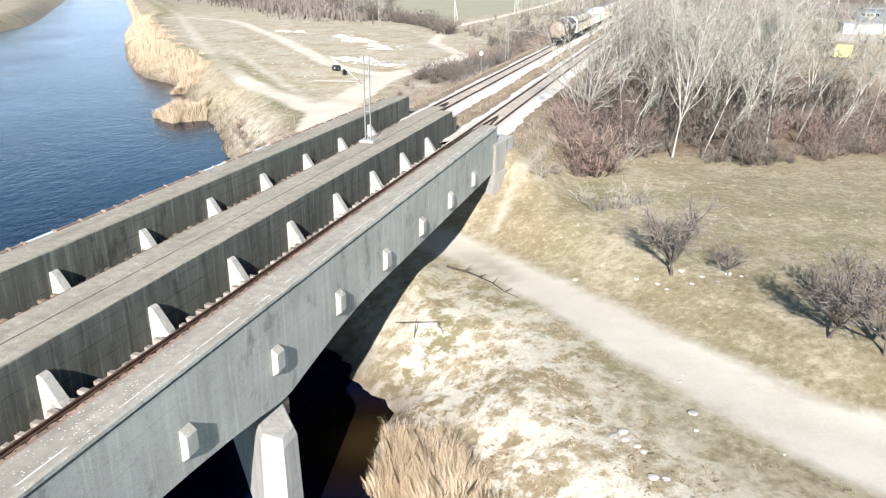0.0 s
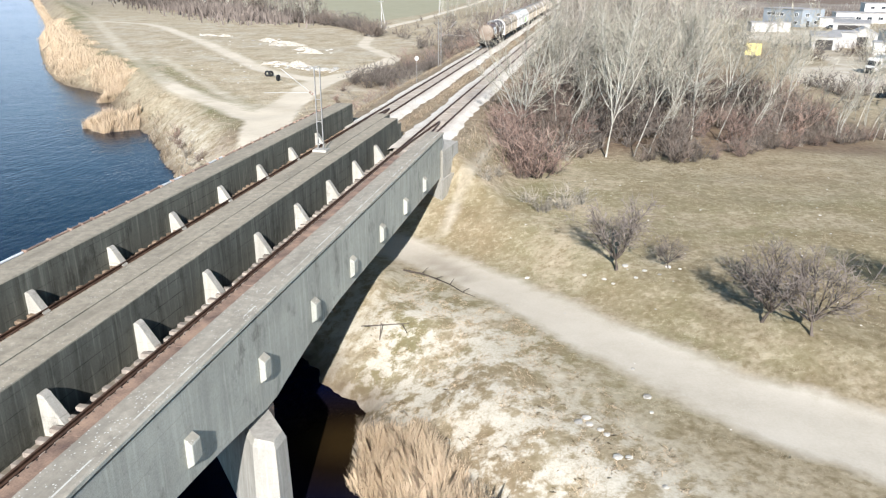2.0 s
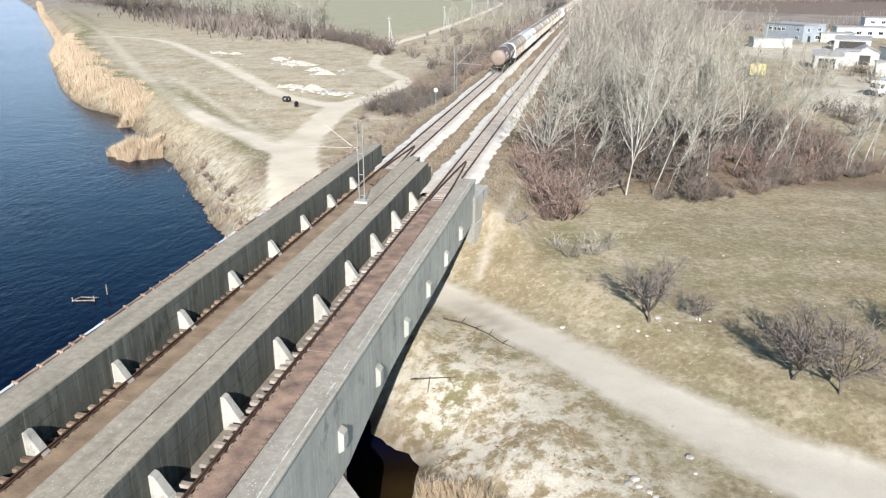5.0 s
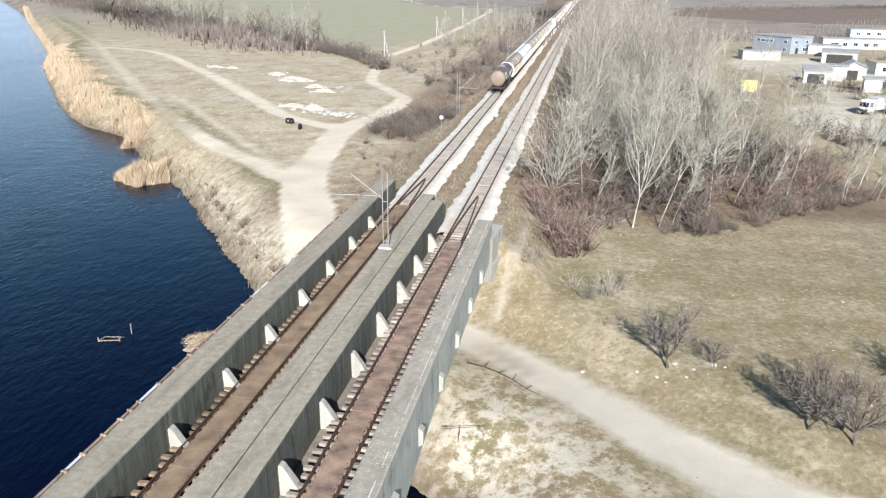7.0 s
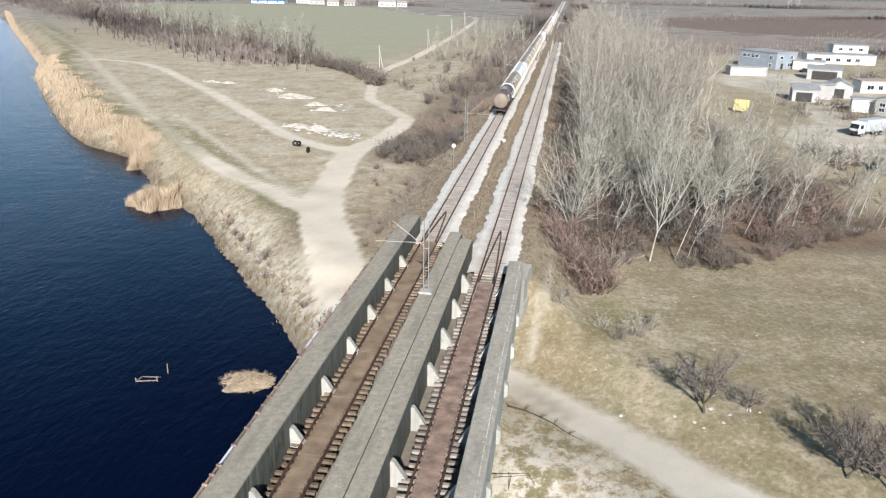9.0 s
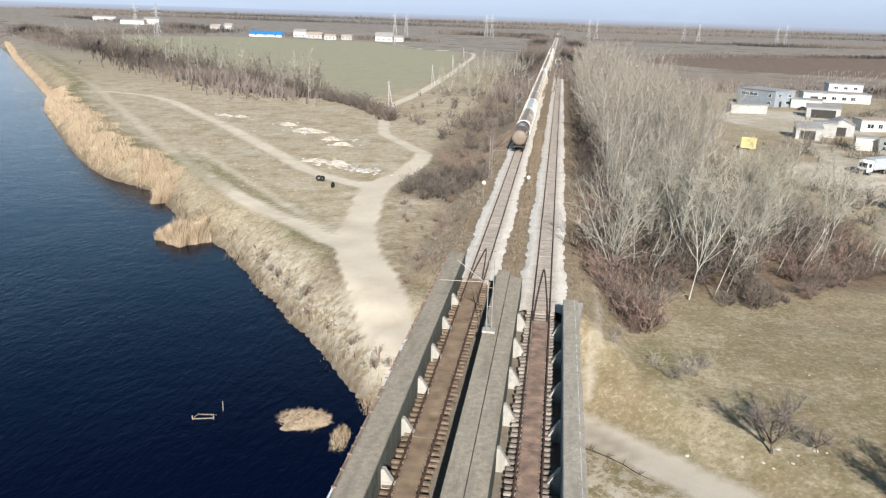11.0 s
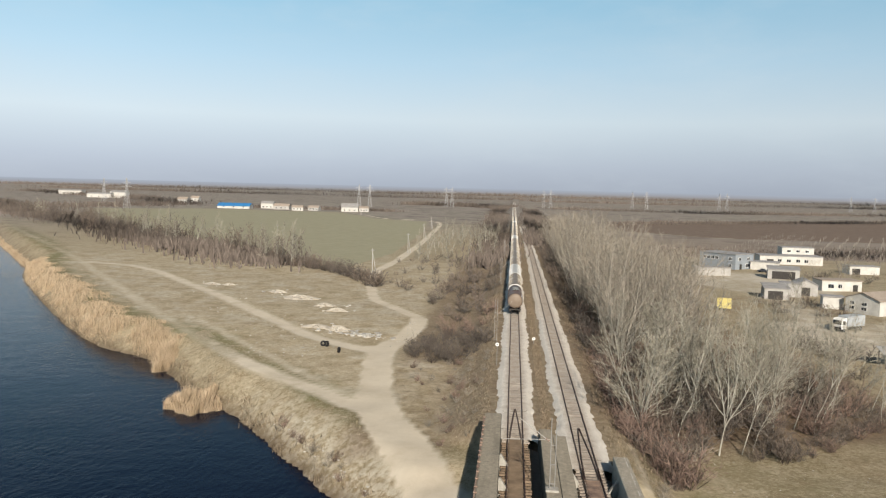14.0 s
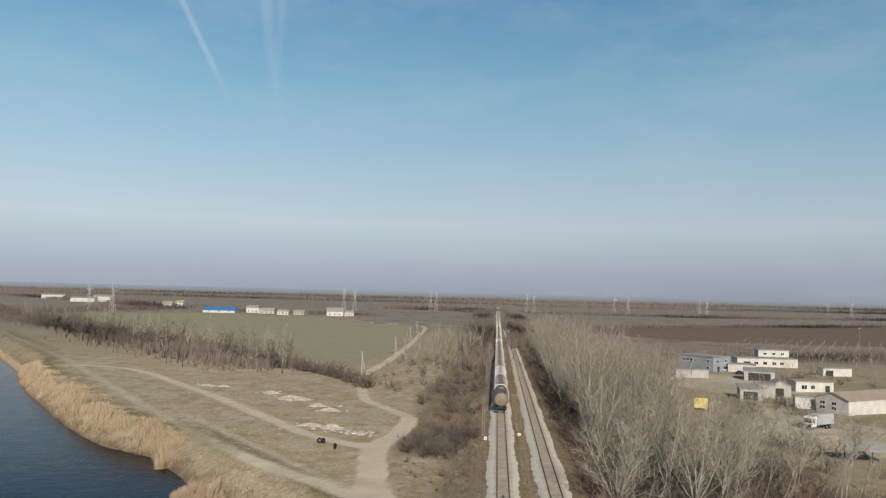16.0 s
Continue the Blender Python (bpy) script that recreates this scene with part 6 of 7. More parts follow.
def build_tank_wagon(y0):
    ln = 15.2
    w = thing("tank_wagon", (TRACK_L, y0, 0), "brown cylindrical tank wagon with a tan end and white panels", "tank wagon")
    running_gear(w, ln)
    r, ax = 1.46, 2.68
    bm = bmesh.new()
    lathe(bm, [(0.95, r), (1.0, r), (ln - 1.0, r), (ln - 0.75, r * 0.9), (ln - 0.6, r * 0.6), (ln - 0.55, 0.2)])
    t = finish("tank", bm, M_TANK, w, "rust-brown tank barrel", True)
    t.location.z = ax
    bm = bmesh.new()
    lathe(bm, [(0.52, 0.15), (0.56, r * 0.45), (0.66, r * 0.75), (0.8, r * 0.93), (0.948, r * 0.998)])
    e = finish("tank_end", bm, M_TANK_END, t, "tan dished tank end", True)
    for y in (1.0, 4.5, 7.5, 10.5, ln - 1.1):
        bm = bmesh.new()
        lathe(bm, [(y - 0.05, r - 0.02), (y - 0.05, r + 0.03), (y + 0.05, r + 0.03), (y + 0.05, r - 0.02)])
        part("tank_hoop", bm, M_TANK, t)
    for y1, y2, a1, a2 in ((1.4, 4.2, 0.95, 1.75), (7.9, 9.0, 1.25, 1.8), (9.2, 10.2, 1.25, 1.75), (11.2, 12.9, 1.2, 1.5)):
        bm = bmesh.new()
        curved_panel(bm, r + 0.006, y1, y2, a1, a2)
        sign = part("sign_panel", bm, M_SIGN, t, "white painted panel")
        if y1 == 1.4:
            for k in range(4):
                bm = bmesh.new()
                y = 1.75 + 0.56 * k
                curved_panel(bm, r + 0.018, y, y + 0.36, 1.12, 1.42, 0.006, 4)
                part("mark", bm, M_LETTER, sign, "dark blue painted bar")
        else:
            bm = bmesh.new()
            curved_panel(bm, r + 0.018, y1 + 0.12, y1 + 0.35, a1 + 0.06, a1 + 0.2, 0.006, 4)
            part("mark", bm, M_LETTER, sign, "dark painted bar")
    bm = bmesh.new()
    for s in (-0.55, 0.55):
        box(bm, s - 0.03, s + 0.03, 5.2, 9.8, ax + r + 0.06, ax + r + 0.12)
    for k in range(9):
        box(bm, -0.55, 0.55, 5.25 + 0.5 * k, 5.65 + 0.5 * k, ax + r + 0.12, ax + r + 0.15)
    part("top_walkway", bm, M_STEEL, w, "grey steel grating walkway")
    bm = bmesh.new()
    tube(bm, (0, 7.5, ax + r - 0.1), (0, 7.5, ax + r + 0.32), 0.33, sides=16)
    tube(bm, (0, 7.5, ax + r + 0.32), (0, 7.5, ax + r + 0.38), 0.38, sides=16)
    part("dome", bm, M_STEEL, w, "steel filling dome")
    bm = bmesh.new()
    for dy in (6.6, 7.05):
        for p, q in (((0.55, ax + r + 0.1), (1.15, ax + 1.1)), ((1.15, ax + 1.1), (1.55, ax + 0.2)), ((1.55, ax + 0.2), (1.5, 1.0))):
            tube(bm, (p[0], dy, p[1]), (q[0], dy, q[1]), 0.022, sides=5)
    for k in range(9):
        z = 1.2 + 0.3 * k
        x = np.interp(z, (1.0, ax + 0.2, ax + 1.1, ax + r + 0.1), (1.5, 1.55, 1.15, 0.55))
        tube(bm, (x, 6.6, z), (x, 7.05, z), 0.018, sides=5)
    part("ladder", bm, M_STEEL, w)
    for y in (1.6, 5.6, 9.6, 13.2):
        bm = bmesh.new()
        prism(bm, [(-0.9, 1.15), (0.9, 1.15), (1.1, 1.9), (0.7, 1.55), (0, 1.4), (-0.7, 1.55), (-1.1, 1.9)], "y", y, y + 0.2)
        part("saddle", bm, M_DARK, w)
    return ln


WAGON_SHELL = [(1.43, 1.2), (1.43, 2.95), (1.40, 3.2), (1.27, 3.5), (1.05, 3.78), (0.75, 4.0), (0.5, 4.1)]


def build_covered_wagon(y0, wall, roof, rib, ends, label):
    ln = 22.6
    w = thing("covered_wagon", (TRACK_L, y0, 0), label, "goods wagon", "covered wagons of the goods train")
    running_gear(w, ln)
    shell = WAGON_SHELL
    for s, nm in ((1, "side_wall"), (-1, "side_wall")):
        bm = bmesh.new()
        prism(bm, [(s * 1.43, 1.2), (s * 1.43, 2.95), (s * 1.33, 2.95), (s * 1.33, 1.2)], "y", 0.55, ln - 0.55)
        part(nm, bm, wall, w)
        bm = bmesh.new()
        pts = [(s * x, z) for x, z in shell[1:]] + [(s * (x - 0.08), z - 0.06) for x, z in shell[:0:-1]]
        prism(bm, pts, "y", 0.55, ln - 0.55)
        part("roof_side", bm, roof, w)
    bm = bmesh.new()
    prism(bm, [(-0.55, 4.06), (-0.5, 4.14), (0, 4.2), (0.5, 4.14), (0.55, 4.06)], "y", 0.45, ln - 0.45)
    part("roof_top", bm, roof, w)
    bm = bmesh.new()
    box(bm, -1.33, 1.33, 0.6, ln - 0.6, 1.18, 1.24)
    part("floor_board", bm, M_DARK, w)
    for y, d in ((0.35, -1), (ln - 0.35, 1)):
        bm = bmesh.new()
        outline = [(x, z) for x, z in shell] + [(-x, z) for x, z in shell[::-1]]
        prism(bm, [(x * 1.02, z + 0.03) for x, z in outline], "y", min(y, y - d * 0.3), max(y, y - d * 0.3))
        end = part("end_wall", bm, ends, w, "pale painted wagon end")
        for s in (-0.85, 0.0, 0.85):
            bm = bmesh.new()
            box(bm, s - 0.06, s + 0.06, y if d > 0 else y - 0.1, y + 0.1 if d > 0 else y, 1.2, 3.75)
            part("end_post", bm, ends, end)
        bm = bmesh.new()
        box(bm, -1.3, 1.3, y if d > 0 else y - 0.08, y + 0.08 if d > 0 else y, 2.5, 2.62)
        part("end_rail", bm, ends, end)
    bm = bmesh.new()
    hoop = [(x + 0.04, z + 0.02) for x, z in shell] + [(-x - 0.04, z + 0.02) for x, z in shell[::-1]]
    inner = [(x - 0.02, z - 0.03) for x, z in shell] + [(-x + 0.02, z - 0.03) for x, z in shell[::-1]]
    lo = [[bm.verts.new((x, y, z)) for x, z in pts] for pts in (hoop, inner) for y in (ln / 2 - 0.22, ln / 2 + 0.22)]
    for a, b in ((0, 1), (2, 3), (0, 2), (1, 3)):
        for k in range(len(hoop) - 1):
            bm.faces.new((lo[a][k], lo[a][k + 1], lo[b][k + 1], lo[b][k]))
    part("centre_hoop", bm, ends, w, "pale centre hoop")
    # ribs
    bm = bmesh.new()
    box(bm, 1.43, 1.5, -0.04, 0.04, 1.2, 2.95)
    bmesh.ops.recalc_face_normals(bm, faces=bm.faces)
    rib_me = bpy.data.meshes.new("side_rib")
    bm.to_mesh(rib_me)
    bm.free()
    rib_me.materials.append(rib)
    bm = bmesh.new()
    pts = [(x + 0.03, z + 0.02) for x, z in shell[1:]] + [(x - 0.02, z - 0.03) for x, z in shell[:0:-1]]
    prism(bm, pts, "y", -0.035, 0.035)
    bmesh.ops.recalc_face_normals(bm, faces=bm.faces)
    arch_me = bpy.data.meshes.new("roof_rib")
    bm.to_mesh(arch_me)
    bm.free()
    arch_me.materials.append(rib)
    for k in range(17):
        y = 1.3 + 1.25 * k
        if abs(y - ln / 2) < 0.5:
            continue
        for turn in (0, 180):
            c = child("side_rib", rib_me, w, (0, y, 0), turn)
            c = child("roof_rib", arch_me, w, (0, y, 0), turn)
    bm = bmesh.new()
    for s in (1, -1):
        box(bm, s * 1.46 - 0.05, s * 1.46 + 0.05, 0.5, ln - 0.5, 2.9, 3.02)
    part("cant_rail", bm, roof, w)
    return w, ln


def build_train():
    y = 136.0
    y += build_tank_wagon(y)
    brown, ln = build_covered_wagon(y, M_WAGON, M_WAGON_ROOF, M_WAGON_RIB, M_WAGON_WHITE, "taupe covered goods wagon with pale ribs and white ends")
    y += ln
    grey, ln = build_covered_wagon(y, M_WAGON_GREY, M_WAGON_PALE, M_WAGON_WHITE, M_WAGON_WHITE, "grey covered goods wagon with a pale roof and green spray paint")
    bm = bmesh.new()
    prism(bm, [(15.0, 1.35), (17.3, 1.3), (17.5, 2.2), (16.6, 2.7), (15.9, 2.45), (15.1, 2.6)], "x", 1.505, 1.515)
    part("spray_paint", bm, M_GREEN, grey, "bright green sprayed patch")
    y += ln
    for k in range(17):
        src = grey if k in (5, 12) else brown
        copy_thing(src, pose(TRACK_L, y, 0))
        y += ln


build_train()

M_WALL_GREY = plain("grey_plaster", (0.30, 0.29, 0.27), (0.44, 0.42, 0.39), 0.85, 0.5, 0.0, 6, 0.2, 0.02)
# ---------------------------------------------------------------- railway furniture
def build_mast(x, y, z0, top, label, arm=True, plinth=True):
    """Twin channel posts with battens and a bracket that reaches over the track."""
    m = thing("catenary_mast", (x, y, z0), label, "mast", "masts along the main track")
    if plinth:
        bm = bmesh.new()
        box(bm, -0.5, 0.5, -0.4, 0.4, -0.02, 0.16, 0.03)
        part("plinth", bm, M_CONC_PALE, m)
    h = top - z0
    for s in (-0.19, 0.19):
        bm = bmesh.new()
        prism(bm, [(s - 0.03, -0.05), (s + 0.03, -0.05), (s + 0.03, 0.05), (s - 0.03, 0.05)], "z", 0.1, h)
        part("post", bm, M_STEEL, m)
    for k in range(int(h / 1.5)):
        bm = bmesh.new()
        z = 0.5 + 1.5 * k
        box(bm, -0.17, 0.17, -0.012, 0.012, z, z + 0.05)
        part("batten", bm, M_STEEL, m)
    if arm:
        s = 1 if x < TRACK_L else -1
        bm = bmesh.new()
        tube(bm, (0.2 * s, 0, h * 0.66), (2.55 * s, 0, h * 0.97), 0.026, sides=6)
        part("bracket_tube", bm, M_WALL_GREY, m, "pale diagonal bracket tube")
        bm = bmesh.new()
        tube(bm, (0.2 * s, 0, h * 0.70), (3.85 * s, 0, h * 0.68), 0.022, sides=6)
        part("steady_arm", bm, M_WALL_GREY, m, "pale horizontal steady arm")
        for q in (0.35, 0.5):
            bm = bmesh.new()
            tube(bm, (q * s, 0, h * (0.66 + 0.132 * (q - 0.2))), ((q + 0.09) * s, 0, h * (0.672 + 0.132 * (q - 0.2))), 0.09, sides=8)
            part("insulator", bm, M_RUST, m, "brown insulator")
    return m


def build_sign(x, y, z0, h, label):
    s = thing("disc_sign", (x, y, z0), label, "railway sign", "disc signs beside the track")
    bm = bmesh.new()
    tube(bm, (0, 0, -0.2), (0, 0, h), 0.04, sides=6)
    part("post", bm, M_STEEL, s)
    bm = bmesh.new()
    tube(bm, (0, -0.05, h + 0.1), (0, 0.0, h + 0.1), 0.25, sides=18)
    part("disc", bm, M_WHITE, s, "white round disc")
    bm = bmesh.new()
    tube(bm, (0, -0.06, h + 0.1), (0, -0.051, h + 0.1), 0.1, sides=12)
    part("spot", bm, M_DARK, s, "dark centre spot")


build_mast(-0.72, 46.0, TOP, 7.25, "twin-post steel catenary mast on the bridge girder")
build_mast(-6.6, 112.0, -0.75, 6.4, "weathered twin-post catenary mast beside the main track", plinth=False)
build_mast(-7.0, 188.0, -1.0, 6.4, "weathered twin-post catenary mast beside the main track", plinth=False)
build_mast(-7.0, 262.0, -1.0, 6.4, "weathered twin-post catenary mast beside the main track", plinth=False)
build_sign(-6.0, 95.0, -0.75, 3.2, "white disc sign on a steel post beside the main track")
build_sign(-0.4, 110.5, -0.5, 0.9, "low white disc sign between the tracks")


# ---------------------------------------------------------------- buildings of the yard and the farms
M_BLUE_WALL = plain("blue_grey_cladding", (0.20, 0.225, 0.245), (0.28, 0.305, 0.325), 0.6, 0.4, 0.0, 6, 0.05, 0.01)
M_WALL = plain("whitewashed_wall", (0.42, 0.405, 0.37), (0.60, 0.58, 0.535), 0.85, 0.5, 0.0, 6, 0.2, 0.02)
M_ROOF = plain("grey_sheet_roof", (0.20, 0.19, 0.18), (0.34, 0.325, 0.31), 0.7, 0.6, 0.0, 6, 0.2, 0.02)
M_ROOF_TAN = plain("tan_tile_roof", (0.27, 0.22, 0.18), (0.38, 0.32, 0.26), 0.8, 0.6, 0.0, 6, 0.2, 0.02)
M_ROOF_BLUE = plain("blue_sheet_roof", (0.02, 0.14, 0.33), (0.04, 0.21, 0.45), 0.5, 0.6, 0.0, 6, 0.1)
M_PANE = plain("dark_window_pane", (0.015, 0.018, 0.022), (0.03, 0.035, 0.042), 0.12, 1.0, 0.0, 4, 0.0)
M_YELLOW = plain("yellow_paint", (0.46, 0.38, 0.13), (0.60, 0.51, 0.2), 0.6, 0.8, 0.0, 8, 0.1)
M_TYRE = plain("black_rubber", (0.012, 0.012, 0.012), (0.03, 0.03, 0.03), 0.8, 4.0, 0.0, 20, 0.1)
M_TARP = plain("grey_lorry_tarp", (0.30, 0.32, 0.33), (0.40, 0.42, 0.43), 0.6, 0.6, 0.0, 6, 0.1)


def window(parent_wall, x, y, z, w, h, face):
    """A framed pane set on a wall; face: the way it looks (s, n, e or w)."""
    bm = bmesh.new()
    d = 0.05
    ax = face in "sn"
    sgn = -1 if face in "sw" else 1

    def slab(a0, a1, z0, z1, o0, o1):
        lo, hi = sorted((sgn * o0, sgn * o1))
        if ax:
            box(bm, x + a0, x + a1, y + lo, y + hi, z0, z1)
        else:
            box(bm, x + lo, x + hi, y + a0, y + a1, z0, z1)
    for a0, a1, z0, z1 in ((-w / 2 - 0.08, -w / 2, z, z + h), (w / 2, w / 2 + 0.08, z, z + h), (-w / 2 - 0.08, w / 2 + 0.08, z + h, z + h + 0.08), (-w / 2 - 0.12, w / 2 + 0.12, z - 0.1, z), (-0.03, 0.03, z, z + h)):
        slab(a0, a1, z0, z1, 0.0, 0.09)
    win = part("window", bm, M_WHITE, parent_wall)
    bm = bmesh.new()
    slab(-w / 2, w / 2, z, z + h, 0.0, d)
    part("pane", bm, M_PANE, win, "dark glass pane")
    return win


def build_house(name, x, y, turn, w, d, h, wall, roof, roof_kind, label, category, windows=(), rise=1.5, eave=0.3, door=None):
    """Walls of real thickness round a room, with a flat, pent or gable roof."""
    z = height(x, y) - 0.1
    b = thing(name, (x, y, z), label, category, turn=turn)
    bm = bmesh.new()
    t = 0.25
    for x0, x1, y0, y1 in ((-w / 2, w / 2, -d / 2, -d / 2 + t), (-w / 2, w / 2, d / 2 - t, d / 2), (-w / 2, -w / 2 + t, -d / 2 + t, d / 2 - t), (w / 2 - t, w / 2, -d / 2 + t, d / 2 - t)):
        box(bm, x0, x1, y0, y1, -0.3, h)
    if roof_kind == "gable_y":
        for yy in (-d / 2, d / 2 - t):
            prism(bm, [(-w / 2, h), (w / 2, h), (0, h + rise)], "y", yy, yy + t)
    if roof_kind == "gable_x":
        for xx in (-w / 2, w / 2 - t):
            prism(bm, [(-d / 2, h), (d / 2, h), (0, h + rise)], "x", xx, xx + t)
    walls = part("wall", bm, wall, b)
    bm = bmesh.new()
    if roof_kind == "flat":
        box(bm, -w / 2 - eave, w / 2 + eave, -d / 2 - eave, d / 2 + eave, h + 0.003, h + 0.28, 0.03)
    elif roof_kind == "pent":
        prism(bm, [(-d / 2 - eave, h), (d / 2 + eave, h + rise), (d / 2 + eave, h + rise + 0.2), (-d / 2 - eave, h + 0.2)], "x", -w / 2 - eave, w / 2 + eave)
    elif roof_kind == "gable_y":
        k = rise / (w / 2)
        prism(bm, [(-w / 2 - eave, h - k * eave), (0, h + rise + 0.004), (w / 2 + eave, h - k * eave), (w / 2 + eave, h - k * eave + 0.18), (0, h + rise + 0.2), (-w / 2 - eave, h - k * eave + 0.18)], "y", -d / 2 - eave, d / 2 + eave)
    else:
        k = rise / (d / 2)
        prism(bm, [(-d / 2 - eave, h - k * eave), (0, h + rise + 0.004), (d / 2 + eave, h - k * eave), (d / 2 + eave, h - k * eave + 0.18), (0, h + rise + 0.2), (-d / 2 - eave, h - k * eave + 0.18)], "x", -w / 2 - eave, w / 2 + eave)
    part("roof", bm, roof, b)
    for face, pos, zz, ww, hh in windows:
        px, py = {"s": (pos, -d / 2), "n": (pos, d / 2), "e": (w / 2, pos), "w": (-w / 2, pos)}[face]
        window(walls, px, py, zz, ww, hh, face)
    if door:
        bm = bmesh.new()
        face, pos, ww, hh = door
        if face in "sn":
            yy = -d / 2 - 0.05 if face == "s" else d / 2
            box(bm, pos - ww / 2, pos + ww / 2, yy, yy + 0.05, 0.0, hh)
        else:
            xx = w / 2 if face == "e" else -w / 2 - 0.05
            box(bm, xx, xx + 0.05, pos - ww / 2, pos + ww / 2, 0.0, hh)
        part("door", bm, M_DARK, b, "dark door")
    return b


def build_yard():
    build_house("office_block", 87.3, 321.8, -52, 18, 12, 6.3, M_BLUE_WALL, M_ROOF, "flat", "blue-grey two-storey office block with a flat roof", "building",
                [("s", p, 3.9, 1.6, 1.1) for p in (-6.2, -4.2, -2.2, -0.2)] + [("s", 6.5, 3.9, 1.4, 1.2), ("s", 6.5, 1.0, 1.4, 1.2)] + [("e", p, 3.9, 1.6, 1.1) for p in (-3.2, 2.6)] + [("e", 2.2, 1.0, 2.6, 1.3)], door=("e", -2.4, 1.4, 2.3))
    build_house("low_store", 72.5, 288, 6, 13, 6, 3.1, M_WALL_GREY, M_ROOF, "flat", "low pale store building beside the office block", "building")
    build_house("annexe", 102, 317, -20, 11, 7, 3.4, M_WALL, M_ROOF, "flat", "low white annexe beside the office block", "building")
    build_house("white_house", 122.5, 349, -4, 27, 10, 3.9, M_WALL, M_ROOF, "flat", "long low white house with dark windows", "building",
                [("s", p, 1.2, 1.7, 1.3) for p in (-5, -1, 3, 6.5)], door=("s", -9, 3.0, 2.4))
    build_house("white_upper_house", 129, 358.5, -4, 14, 8, 7.2, M_WALL, M_ROOF, "flat", "taller white house behind a low one", "building", [("s", p, 5.1, 1.5, 1.0) for p in (-4, 0, 4)])
    build_house("open_shed", 98, 284, -15, 11, 7, 3.6, M_WALL_GREY, M_ROOF, "pent", "grey open-fronted shed with a sheet roof", "shed", rise=0.8, door=("s", 0, 8, 3.0))
    build_house("grey_shed", 75.5, 225, -8, 7, 6, 3.4, M_WALL_GREY, M_ROOF, "pent", "grey shed with a dark open front and a sloping roof", "shed", rise=1.0, door=("s", -0.4, 4.2, 2.7))
    build_house("grey_lean_to", 82, 231, -15, 6, 5, 4.2, M_WALL_GREY, M_ROOF, "flat", "grey lean-to beside a gabled shed", "shed")
    build_house("grey_gabled_shed", 88.2, 236.5, -12, 6.5, 9, 3.6, M_WALL_GREY, M_ROOF, "gable_y", "grey gabled shed with a wide door", "shed", rise=1.5, door=("s", -0.4, 3.0, 2.8))
    build_house("white_cottage", 104.5, 252, 4, 13, 7, 3.5, M_WALL, M_ROOF_TAN, "flat", "small white cottage with dark windows", "building", [("s", -3.6, 1.1, 1.9, 1.3), ("s", -0.6, 1.1, 1.3, 1.3)], door=("s", 4.4, 1.6, 2.3))
    build_house("white_garage", 138, 311, 4, 12, 6, 3.3, M_WALL, M_ROOF, "flat", "plain white flat-roofed garage", "building", door=("s", -3.4, 3.2, 2.5))
    build_house("white_kiosk", 85.2, 208, -12, 5.2, 4, 3.4, M_WALL, M_ROOF, "flat", "plain white boxy hut", "building")
    build_house("long_hall", 104, 207.3, -60, 10, 34, 4.2, M_WALL, M_ROOF_TAN, "gable_y", "long white hall with a wide tan gable roof", "building", [("s", p, z, 1.5, 0.8) for p in (-3.0, 0.6) for z in (1.2, 2.5)], rise=1.7, door=("w", -13.0, 4.0, 3.2))
    # yellow board on two posts
    b = thing("notice_board", (52.3, 194.5, height(52.3, 194.5)), "blank yellow board on two posts at the edge of the yard", "notice board", turn=-12)
    bm = bmesh.new()
    box(bm, -1.8, 1.8, -0.05, 0.05, 0.5, 3.3, 0.02)
    part("board", bm, M_YELLOW, b)
    for px in (-1.5, 1.5):
        bm = bmesh.new()
        tube(bm, (px, 0.09, -0.3), (px, 0.09, 3.2), 0.05, sides=6)
        part("post", bm, M_DARK, b)
    # roofed stand with posts
    z = height(68, 133)
    c = thing("canopy", (68, 133, z), "open canopy with a pale sloping sheet roof", "canopy", turn=-8)
    for px in (-3.8, 0, 3.8):
        for py in (-2, 2):
            bm = bmesh.new()
            box(bm, px - 0.07, px + 0.07, py - 0.07, py + 0.07, -0.2, 2.6)
            part("post", bm, M_DARK, c)
    bm = bmesh.new()
    prism(bm, [(-2.5, 2.58), (2.5, 3.3), (2.5, 3.4), (-2.5, 2.68)], "x", -4.4, 4.4)
    part("roof", bm, M_WALL_GREY, c)
    # lamp post
    lp = thing("lamp_mast", (150, 314, height(150, 314)), "tall slim steel lamp mast", "lamp post")
    bm = bmesh.new()
    tube(bm, (0, 0, -0.3), (0, 0, 20), 0.16, 0.08, sides=8)
    part("pole", bm, M_STEEL, lp)
    bm = bmesh.new()
    box(bm, -0.7, 0.7, -0.15, 0.15, 19.9, 20.15, 0.03)
    part("lamp_head", bm, M_STEEL, lp)


